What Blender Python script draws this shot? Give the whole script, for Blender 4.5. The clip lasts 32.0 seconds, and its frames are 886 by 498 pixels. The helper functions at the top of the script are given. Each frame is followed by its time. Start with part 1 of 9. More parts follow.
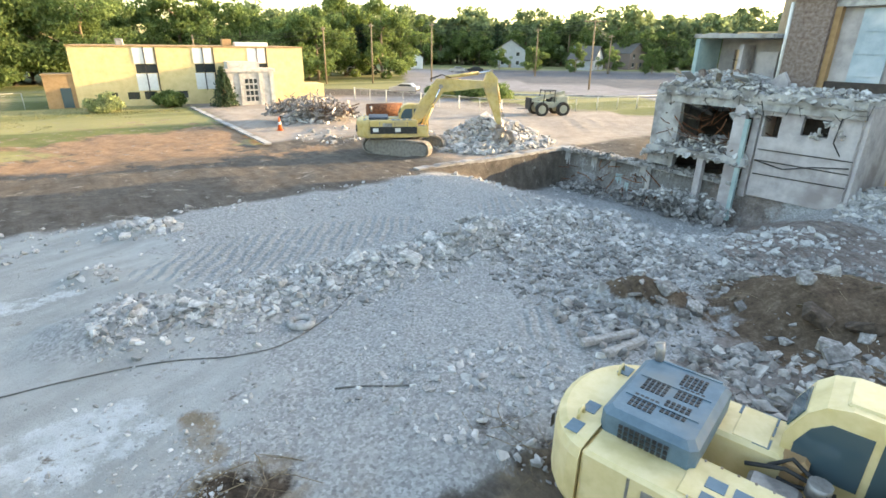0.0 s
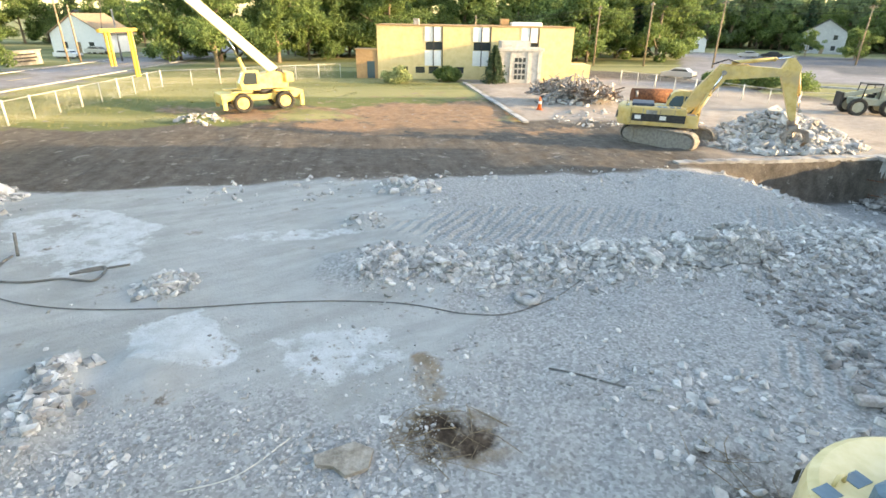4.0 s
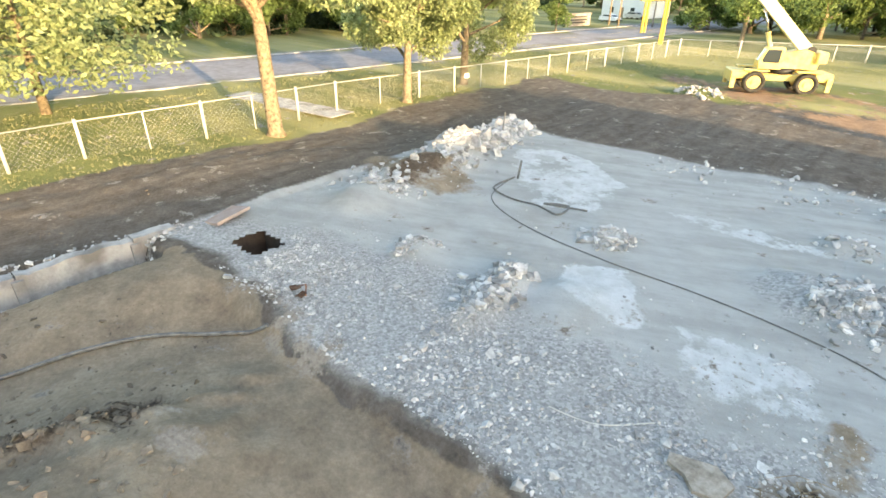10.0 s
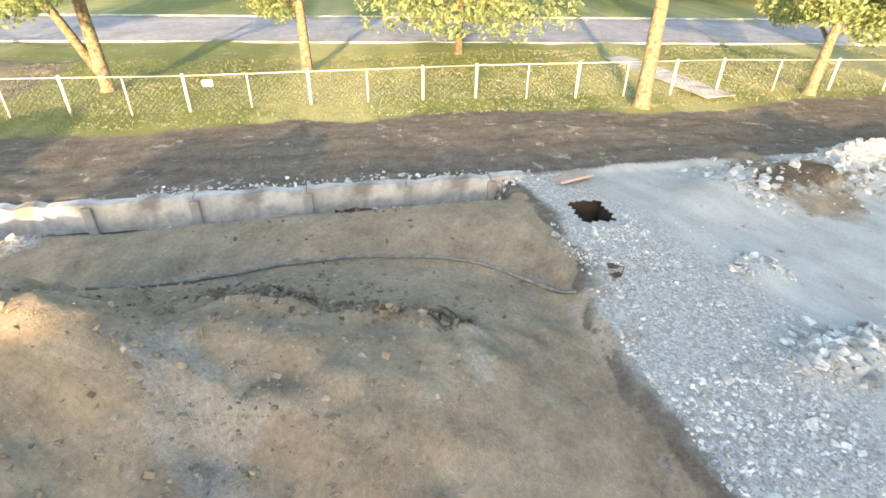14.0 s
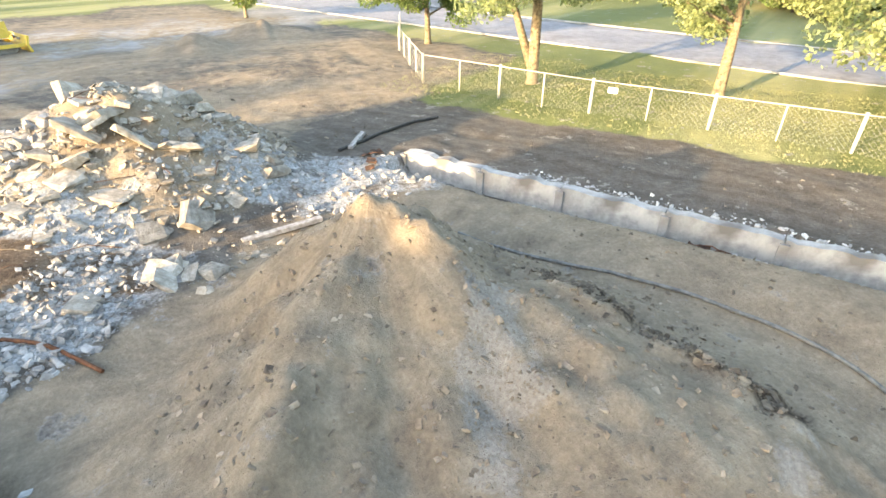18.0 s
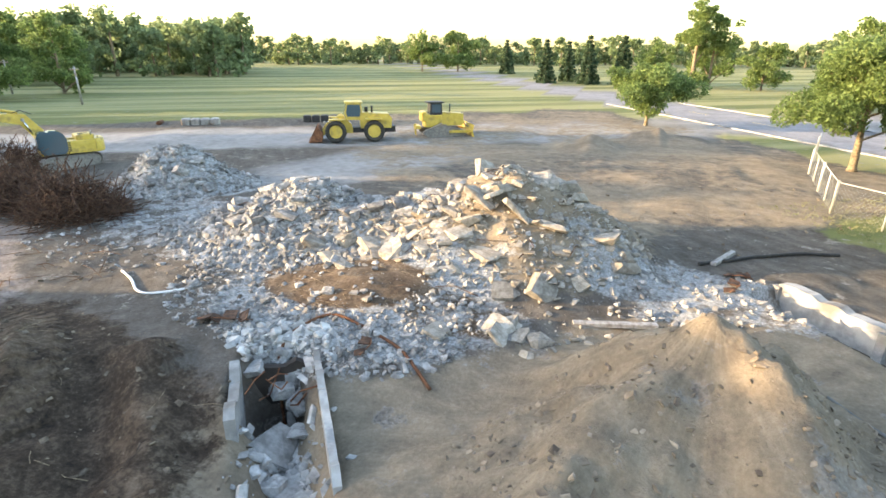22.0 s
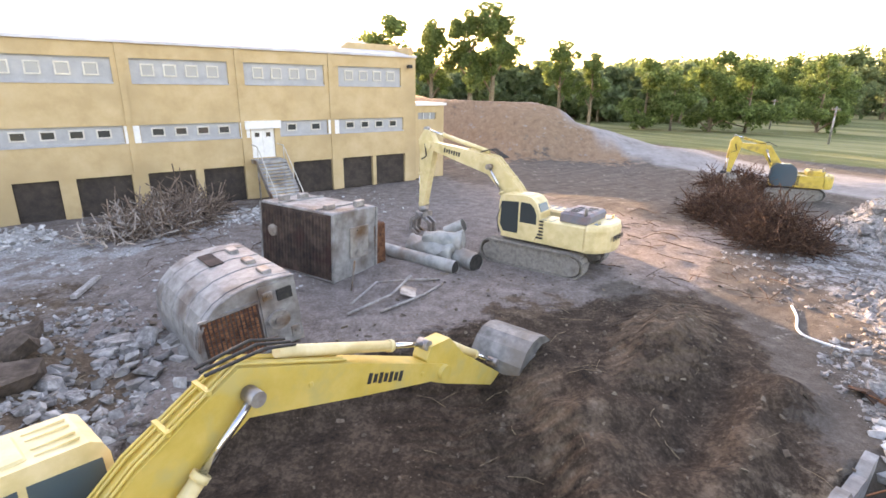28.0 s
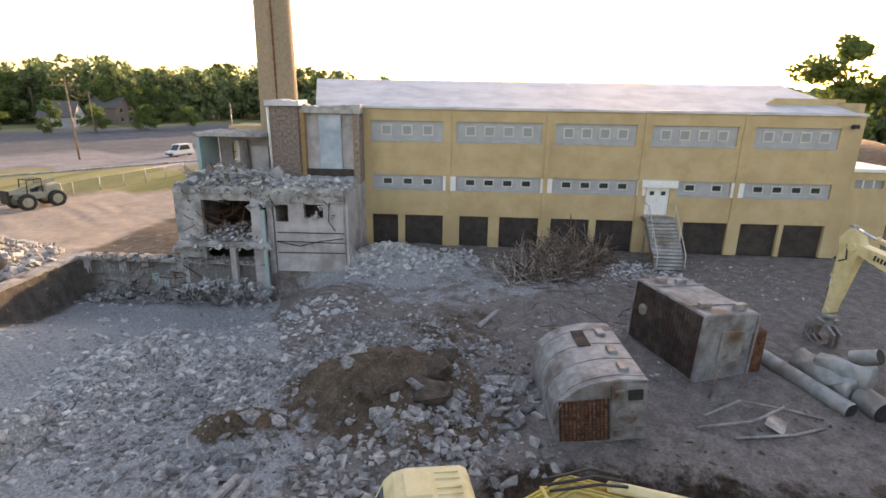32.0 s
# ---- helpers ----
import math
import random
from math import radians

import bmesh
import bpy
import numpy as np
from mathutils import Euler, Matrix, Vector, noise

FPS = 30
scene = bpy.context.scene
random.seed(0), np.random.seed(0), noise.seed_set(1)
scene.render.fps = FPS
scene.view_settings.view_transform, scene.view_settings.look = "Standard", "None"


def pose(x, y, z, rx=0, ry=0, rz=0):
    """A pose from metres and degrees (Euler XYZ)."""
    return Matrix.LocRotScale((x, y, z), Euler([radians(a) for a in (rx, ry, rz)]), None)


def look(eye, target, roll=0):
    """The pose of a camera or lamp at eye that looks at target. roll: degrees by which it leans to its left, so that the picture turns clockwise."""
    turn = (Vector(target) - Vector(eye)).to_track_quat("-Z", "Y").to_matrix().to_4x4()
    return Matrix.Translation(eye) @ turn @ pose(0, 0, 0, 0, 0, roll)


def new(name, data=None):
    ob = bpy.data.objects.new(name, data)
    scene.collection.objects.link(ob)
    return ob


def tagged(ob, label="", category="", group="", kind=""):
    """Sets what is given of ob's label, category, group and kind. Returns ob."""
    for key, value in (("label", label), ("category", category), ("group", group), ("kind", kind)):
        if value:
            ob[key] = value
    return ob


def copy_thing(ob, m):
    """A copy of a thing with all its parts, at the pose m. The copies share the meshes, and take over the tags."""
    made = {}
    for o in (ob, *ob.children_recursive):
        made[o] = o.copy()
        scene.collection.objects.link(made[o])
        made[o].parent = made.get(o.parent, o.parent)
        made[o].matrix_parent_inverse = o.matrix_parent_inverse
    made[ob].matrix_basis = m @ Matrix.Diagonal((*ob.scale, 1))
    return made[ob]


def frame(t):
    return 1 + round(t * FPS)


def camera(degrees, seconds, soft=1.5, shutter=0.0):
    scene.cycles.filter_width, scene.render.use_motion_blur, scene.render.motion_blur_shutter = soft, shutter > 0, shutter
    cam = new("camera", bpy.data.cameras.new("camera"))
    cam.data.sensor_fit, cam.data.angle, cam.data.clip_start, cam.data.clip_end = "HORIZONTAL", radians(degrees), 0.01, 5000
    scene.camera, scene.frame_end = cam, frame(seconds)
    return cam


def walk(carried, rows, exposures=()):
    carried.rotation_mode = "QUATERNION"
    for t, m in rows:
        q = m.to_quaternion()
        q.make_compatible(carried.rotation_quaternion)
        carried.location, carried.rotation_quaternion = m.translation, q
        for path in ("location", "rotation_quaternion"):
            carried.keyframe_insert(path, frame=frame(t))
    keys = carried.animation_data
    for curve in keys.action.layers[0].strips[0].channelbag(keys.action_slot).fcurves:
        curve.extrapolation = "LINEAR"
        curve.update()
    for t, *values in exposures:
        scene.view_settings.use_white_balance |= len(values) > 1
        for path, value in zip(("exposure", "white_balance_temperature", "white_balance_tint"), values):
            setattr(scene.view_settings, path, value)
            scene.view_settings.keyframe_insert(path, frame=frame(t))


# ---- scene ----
# ---------------------------------------------------------------- camera
cam = camera(80.9, 32.0, soft=1.6)
# seconds, place, heading, pitch, roll
PATH = [
    (0, -0.20, 0.15, 7.22, 0.00, -21.57, 0.80),
    (0.5, -0.31, 0.29, 7.14, 2.85, -21.59, 0.70),
    (1, -0.36, 0.31, 7.10, 5.72, -21.58, 0.69),
    (1.5, -0.38, 0.29, 7.11, 9.08, -21.65, 0.66),
    (2, -0.43, 0.29, 7.05, 12.40, -21.58, 0.75),
    (2.5, -0.42, 0.30, 7.11, 15.61, -21.71, 0.66),
    (3, -0.40, 0.30, 7.13, 19.36, -22.16, 0.66),
    (3.5, -0.36, 0.21, 7.17, 23.61, -23.00, 0.81),
    (5.5, -0.20, -0.19, 7.22, 37.46, -25.32, 0.88),
    (6, -0.27, -0.11, 7.24, 42.21, -25.55, 0.90),
    (6.5, -0.29, -0.03, 7.29, 46.66, -25.71, 0.81),
    (7, -0.30, 0.06, 7.32, 49.50, -25.79, 0.75),
    (7.5, -0.32, 0.08, 7.33, 52.65, -25.78, 0.90),
    (8, -0.26, 0.07, 7.40, 56.91, -26.03, 0.89),
    (8.5, -0.22, 0.09, 7.42, 61.87, -26.28, 0.87),
    (9, -0.17, 0.06, 7.40, 67.18, -26.69, 0.90),
    (9.5, -0.11, -0.00, 7.36, 72.27, -27.08, 0.82),
    (10, -0.05, -0.06, 7.37, 77.75, -27.55, 0.85),
    (10.5, -0.01, -0.02, 7.41, 82.73, -28.05, 0.84),
    (11, 0.04, 0.04, 7.50, 86.10, -28.65, 0.81),
    (11.5, 0.02, -0.00, 7.55, 89.21, -29.25, 0.73),
    (12, 0.04, -0.15, 7.56, 92.74, -29.72, 0.82),
    (12.5, 0.11, -0.23, 7.65, 98.13, -30.39, 0.87),
    (13, 0.13, -0.34, 7.73, 103.73, -31.06, 0.98),
    (13.5, 0.13, -0.38, 7.76, 109.63, -31.58, 0.91),
    (14, 0.08, -0.40, 7.74, 115.96, -32.03, 0.90),
    (14.5, 0.01, -0.40, 7.68, 121.85, -32.37, 0.81),
    (16.5, 0.10, -0.25, 7.66, 141.34, -33.01, 0.74),
    (17, 0.15, -0.18, 7.70, 146.77, -33.05, 0.65),
    (17.5, 0.21, -0.14, 7.72, 152.13, -32.04, 0.62),
    (18, 0.30, -0.16, 7.74, 157.96, -31.07, 0.62),
    (18.5, 0.45, -0.13, 7.77, 164.20, -29.65, 0.75),
    (19, 0.50, 0.02, 7.72, 170.83, -27.93, 0.86),
    (19.5, 0.33, 0.03, 7.71, 176.00, -26.11, 0.61),
    (20, 0.33, 0.00, 7.72, 180.12, -24.07, 0.48),
    (20.5, 0.28, -0.02, 7.73, 183.87, -21.92, 0.44),
    (21, 0.27, -0.03, 7.72, 187.76, -20.71, 0.45),
    (21.5, 0.31, -0.02, 7.67, 192.64, -20.62, 0.49),
    (22, 0.17, 0.02, 7.72, 198.40, -20.76, 0.31),
    (22.5, 0.12, 0.04, 7.69, 203.81, -20.76, 0.06),
    (23, 0.15, 0.06, 7.63, 209.10, -20.68, 0.10),
    (23.5, 0.19, 0.12, 7.61, 215.26, -20.65, 0.13),
    (24, 0.29, 0.15, 7.53, 221.77, -20.54, 0.22),
    (24.5, 0.32, 0.21, 7.51, 227.98, -20.49, 0.42),
    (25, 0.33, 0.25, 7.51, 233.66, -20.50, 0.62),
    (25.5, 0.35, 0.30, 7.52, 240.00, -20.61, 0.72),
    (27.5, -0.13, 0.25, 7.44, 262.39, -17.87, 0.65),
    (28, -0.12, 0.25, 7.56, 268.33, -17.39, 0.80),
    (28.5, -0.00, 0.30, 7.88, 271.86, -16.79, 0.82),
    (29, -0.01, 0.26, 8.38, 277.82, -16.31, 0.83),
    (29.5, 0.03, 0.22, 8.87, 283.35, -16.44, 0.89),
    (30, -0.08, 0.20, 9.35, 288.61, -16.67, 1.01),
    (30.5, -0.07, -0.07, 9.67, 295.14, -16.65, 0.79),
    (31, 0.07, -0.27, 9.88, 302.23, -16.54, 0.74),
    (31.5, -0.27, -0.29, 10.39, 307.56, -16.84, 0.90),
    (32, -0.79, -0.04, 10.67, 309.96, -16.66, 0.89),
]
walk(cam, [(t, pose(x, y, z, 0, 0, yaw) @ pose(0, 0, 0, 90 + pitch, 0, 0) @ pose(0, 0, 0, 0, 0, roll))
           for t, x, y, z, yaw, pitch, roll in PATH],
     exposures=[(0, 2.75, 7900, 14), (9, 2.8, 8100, 13), (17, 3.15, 7800, 14), (20, 3.2, 7600, 14), (22, 2.85, 7500, 15), (25, 3.0, 7500, 18), (28, 3.1, 8600, 34), (30, 2.5, 8700, 33), (32, 2.03, 8700, 30)])

# ---------------------------------------------------------------- light
SUN_AZ, SUN_EL = 70.0, 9.6   # degrees clockwise from +y, degrees up
sun_dir = Vector((math.sin(radians(SUN_AZ)) * math.cos(radians(SUN_EL)), math.cos(radians(SUN_AZ)) * math.cos(radians(SUN_EL)), math.sin(radians(SUN_EL))))
world = bpy.data.worlds.new("sky")
scene.world = world
world.use_nodes = True
wn = world.node_tree.nodes
sky = wn.new("ShaderNodeTexSky")
sky.sky_type, sky.sun_disc, sky.sun_elevation, sky.sun_rotation = "NISHITA", False, radians(SUN_EL), radians(SUN_AZ)
sky.air_density, sky.dust_density, sky.ozone_density = 1.0, 1.2, 1.5
world.node_tree.links.new(sky.outputs[0], wn["Background"].inputs[0])
wn["Background"].inputs[1].default_value = 0.15
sun = bpy.data.lights.new("sun", "SUN")
sun.energy, sun.angle, sun.color = 2.1, radians(0.6), (1.0, 0.80, 0.52)
sun_ob = new("sun", sun)
sun_ob.matrix_world = look(sun_dir * 200, (0, 0, 0))


# ---------------------------------------------------------------- materials
def mat(name, stops, scale=4.0, rough=0.85, metal=0.0, bump=0.0, bump_scale=30.0, stain=None, stain_scale=0.8, vary=0.0, coat=0.0, detail=6.0, spec=0.3):
    """Colour from noise over the stops, large stains, fine relief and a shift from piece to piece."""
    m = bpy.data.materials.new(name)
    m.use_nodes = True
    nt = m.node_tree
    bs = nt.nodes["Principled BSDF"]
    tc = nt.nodes.new("ShaderNodeTexCoord")
    nz = nt.nodes.new("ShaderNodeTexNoise")
    nz.inputs["Scale"].default_value, nz.inputs["Detail"].default_value, nz.inputs["Roughness"].default_value = scale, detail, 0.65
    nt.links.new(tc.outputs["Object"], nz.inputs["Vector"])
    rp = nt.nodes.new("ShaderNodeValToRGB")
    el = rp.color_ramp.elements
    while len(el) < len(stops):
        el.new(0.5)
    for i, c in enumerate(stops):
        el[i].position = 0.35 + 0.3 * i / max(1, len(stops) - 1)
        el[i].color = (*c, 1)
    nt.links.new(nz.outputs["Fac"], rp.inputs["Fac"])
    col = rp.outputs["Color"]
    if stain:
        n2 = nt.nodes.new("ShaderNodeTexNoise")
        n2.inputs["Scale"].default_value, n2.inputs["Detail"].default_value = stain_scale, 8
        nt.links.new(tc.outputs["Object"], n2.inputs["Vector"])
        r2 = nt.nodes.new("ShaderNodeValToRGB")
        r2.color_ramp.elements[0].position, r2.color_ramp.elements[1].position = 0.5, 0.68
        nt.links.new(n2.outputs["Fac"], r2.inputs["Fac"])
        mx = nt.nodes.new("ShaderNodeMix")
        mx.data_type = "RGBA"
        nt.links.new(r2.outputs["Color"], mx.inputs[0])
        nt.links.new(col, mx.inputs[6])
        mx.inputs[7].default_value = (*stain, 1)
        col = mx.outputs[2]
    if vary:
        oi, geo = nt.nodes.new("ShaderNodeObjectInfo"), nt.nodes.new("ShaderNodeNewGeometry")
        ad = nt.nodes.new("ShaderNodeMath")
        ad.operation = "ADD"
        nt.links.new(oi.outputs["Random"], ad.inputs[0])
        nt.links.new(geo.outputs["Random Per Island"], ad.inputs[1])
        fr = nt.nodes.new("ShaderNodeMath")
        fr.operation = "FRACT"
        nt.links.new(ad.outputs[0], fr.inputs[0])
        mr = nt.nodes.new("ShaderNodeMapRange")
        mr.inputs["To Min"].default_value, mr.inputs["To Max"].default_value = 1 - vary, 1 + vary
        nt.links.new(fr.outputs[0], mr.inputs["Value"])
        hs = nt.nodes.new("ShaderNodeHueSaturation")
        nt.links.new(mr.outputs[0], hs.inputs["Value"])
        nt.links.new(col, hs.inputs["Color"])
        col = hs.outputs["Color"]
    nt.links.new(col, bs.inputs["Base Color"])
    bs.inputs["Roughness"].default_value, bs.inputs["Metallic"].default_value = rough, metal
    bs.inputs["Specular IOR Level"].default_value, bs.inputs["Coat Weight"].default_value = spec, coat
    if bump:
        n3 = nt.nodes.new("ShaderNodeTexNoise")
        n3.inputs["Scale"].default_value, n3.inputs["Detail"].default_value = bump_scale, 6
        nt.links.new(tc.outputs["Object"], n3.inputs["Vector"])
        bp = nt.nodes.new("ShaderNodeBump")
        bp.inputs["Strength"].default_value, bp.inputs["Distance"].default_value = bump, 0.05
        nt.links.new(n3.outputs["Fac"], bp.inputs["Height"])
        nt.links.new(bp.outputs["Normal"], bs.inputs["Normal"])
    return m


CONC = mat("rubble_concrete", [(0.24, 0.235, 0.225), (0.39, 0.385, 0.37), (0.54, 0.53, 0.51)], 2.5, bump=0.5, bump_scale=12, vary=0.35)
CONCW = mat("weathered_concrete", [(0.25, 0.25, 0.25), (0.38, 0.375, 0.36), (0.46, 0.45, 0.43)], 1.5, bump=0.4, bump_scale=8, stain=(0.18, 0.165, 0.15), vary=0.1)
CONCS = mat("dusty_concrete", [(0.155, 0.146, 0.135), (0.265, 0.253, 0.238), (0.42, 0.405, 0.388)], 2.5, bump=0.5, bump_scale=12, vary=0.4)
STONE = mat("broken_stone", [(0.20, 0.172, 0.138), (0.31, 0.272, 0.222), (0.43, 0.388, 0.33)], 3, bump=0.5, bump_scale=10, vary=0.3)
TAN = mat("painted_tan_block", [(0.47, 0.34, 0.18), (0.53, 0.39, 0.215), (0.57, 0.43, 0.25)], 0.7, bump=0.15, bump_scale=6, stain=(0.45, 0.33, 0.18), stain_scale=0.25)
CREAM = mat("cream_brick", [(0.62, 0.49, 0.24), (0.70, 0.56, 0.29), (0.74, 0.60, 0.33)], 1.2, bump=0.15, bump_scale=9)
TANDK = mat("tan_brick_dark", [(0.36, 0.22, 0.11), (0.45, 0.29, 0.15)], 3, bump=0.2)
# same paint as YEL, its colour deepened for the shade on the boom
BOOMY = mat("boom_yellow_shaded", [(0.55, 0.385, 0.075), (0.61, 0.435, 0.10), (0.65, 0.475, 0.14)], 1.2, rough=0.42, stain=(0.52, 0.41, 0.14), stain_scale=2.0, spec=0.5)
YEL = mat("machine_yellow", [(0.68, 0.545, 0.265), (0.74, 0.60, 0.32), (0.78, 0.64, 0.37)], 2.5, rough=0.42, stain=(0.60, 0.47, 0.22), stain_scale=1.6, spec=0.5)
YELD = mat("deep_yellow", [(0.58, 0.40, 0.06), (0.68, 0.49, 0.10)], 2.5, rough=0.4, stain=(0.4, 0.27, 0.07), stain_scale=1.5, spec=0.5)
BLACK = mat("black_paint", [(0.02, 0.02, 0.02), (0.05, 0.048, 0.045)], 6, rough=0.55)
RUBBER = mat("tyre_rubber", [(0.025, 0.024, 0.022), (0.07, 0.065, 0.055)], 5, rough=0.9, bump=0.3)
TRACK = mat("track_steel", [(0.19, 0.172, 0.15), (0.26, 0.238, 0.208), (0.32, 0.295, 0.26)], 5, rough=0.85, metal=0.1, bump=0.4)
STEEL = mat("worn_steel", [(0.22, 0.21, 0.20), (0.36, 0.34, 0.32), (0.45, 0.43, 0.40)], 3, rough=0.5, metal=0.6, stain=(0.20, 0.12, 0.07))
CHROME = mat("rod_chrome", [(0.6, 0.62, 0.64), (0.7, 0.71, 0.72)], 3, rough=0.15, metal=1)
GREYBL = mat("blue_grey_hood", [(0.095, 0.155, 0.20), (0.14, 0.215, 0.265)], 3, rough=0.5, stain=(0.17, 0.20, 0.21), stain_scale=1.3)
RUST = mat("rust", [(0.07, 0.03, 0.018), (0.17, 0.07, 0.035), (0.26, 0.12, 0.06)], 5, rough=0.9, bump=0.4, vary=0.3)
WHITE = mat("white_paint", [(0.70, 0.70, 0.67), (0.80, 0.80, 0.78)], 3, rough=0.5)
GALV = mat("galvanised_post", [(0.50, 0.49, 0.44), (0.64, 0.62, 0.56)], 6, rough=0.5, metal=0.3)
WOOD = mat("weathered_wood", [(0.16, 0.11, 0.07), (0.30, 0.22, 0.14), (0.38, 0.30, 0.2)], 7, bump=0.4)
BARK = mat("bark", [(0.10, 0.075, 0.05), (0.22, 0.17, 0.11), (0.32, 0.25, 0.16)], 6, rough=0.95, bump=0.8, bump_scale=14)
LEAF = mat("leaf_green", [(0.095, 0.145, 0.045), (0.155, 0.22, 0.07), (0.215, 0.285, 0.10)], 0.8, rough=0.7, vary=0.35)
LEAFY = mat("leaf_light", [(0.215, 0.265, 0.115), (0.315, 0.365, 0.17), (0.415, 0.455, 0.24)], 0.8, rough=0.7, vary=0.35)
NEEDLE = mat("needle_green", [(0.045, 0.08, 0.045), (0.08, 0.125, 0.065)], 1.2, rough=0.8, vary=0.3)
# far woods: aerial haze painted in as a paler green than LEAF
FARLEAF = mat("haze_paled_foliage", [(0.13, 0.18, 0.085), (0.19, 0.25, 0.12), (0.26, 0.32, 0.17)], 0.3, rough=0.9, vary=0.3)
for lm in (LEAF, LEAFY, NEEDLE, FARLEAF):
    # thin leaves let some light through
    lt = lm.node_tree
    lb, lo = lt.nodes["Principled BSDF"], lt.nodes["Material Output"]
    tr_, mx_ = lt.nodes.new("ShaderNodeBsdfTranslucent"), lt.nodes.new("ShaderNodeMixShader")
    lt.links.new(lb.inputs["Base Color"].links[0].from_socket, tr_.inputs["Color"])
    mx_.inputs[0].default_value = 0.5
    lt.links.new(lb.outputs[0], mx_.inputs[1])
    lt.links.new(tr_.outputs[0], mx_.inputs[2])
    lt.links.new(mx_.outputs[0], lo.inputs["Surface"])
ROOF = mat("grey_membrane_roof", [(0.42, 0.43, 0.45), (0.52, 0.53, 0.55), (0.62, 0.63, 0.64)], 0.5, rough=0.6, stain=(0.62, 0.62, 0.63), stain_scale=0.3)
SIDING = mat("grey_siding_panel", [(0.34, 0.35, 0.36), (0.42, 0.43, 0.43)], 1.5, rough=0.7)
# near-black brown for the bay doors, and for shade painted into hollows
DARK = mat("dark_door_and_shade_panel", [(0.035, 0.028, 0.024), (0.07, 0.055, 0.045)], 2, rough=0.7)
BRICK = mat("grey_brown_brick", [(0.16, 0.11, 0.09), (0.25, 0.19, 0.16), (0.33, 0.27, 0.24)], 6, bump=0.3, vary=0.25)
PLASTER = mat("stained_plaster", [(0.31, 0.285, 0.28), (0.43, 0.40, 0.395), (0.52, 0.49, 0.48)], 0.9, stain=(0.28, 0.245, 0.235), stain_scale=0.5, bump=0.2)
TEAL = mat("pale_teal_paint", [(0.25, 0.36, 0.36), (0.36, 0.46, 0.45)], 1.5)
HOSE = mat("grey_hose", [(0.10, 0.10, 0.095), (0.2, 0.195, 0.18)], 5, rough=0.8)
CHIM = mat("buff_chimney_brick", [(0.28, 0.21, 0.14), (0.37, 0.28, 0.19)], 5, bump=0.3)


def glass_mat(name, tint, rough=0.05):
    m = bpy.data.materials.new(name)
    m.use_nodes = True
    b = m.node_tree.nodes["Principled BSDF"]
    b.inputs["Base Color"].default_value = (*tint, 1)
    b.inputs["Roughness"].default_value, b.inputs["Specular IOR Level"].default_value = rough, 0.8
    return m


GLASS = glass_mat("dark_window_glass", (0.04, 0.05, 0.05))
GLASSB = glass_mat("blue_cab_glass", (0.06, 0.10, 0.12))
BRIGHT = glass_mat("pale_window_glass", (0.30, 0.32, 0.33), 0.2)


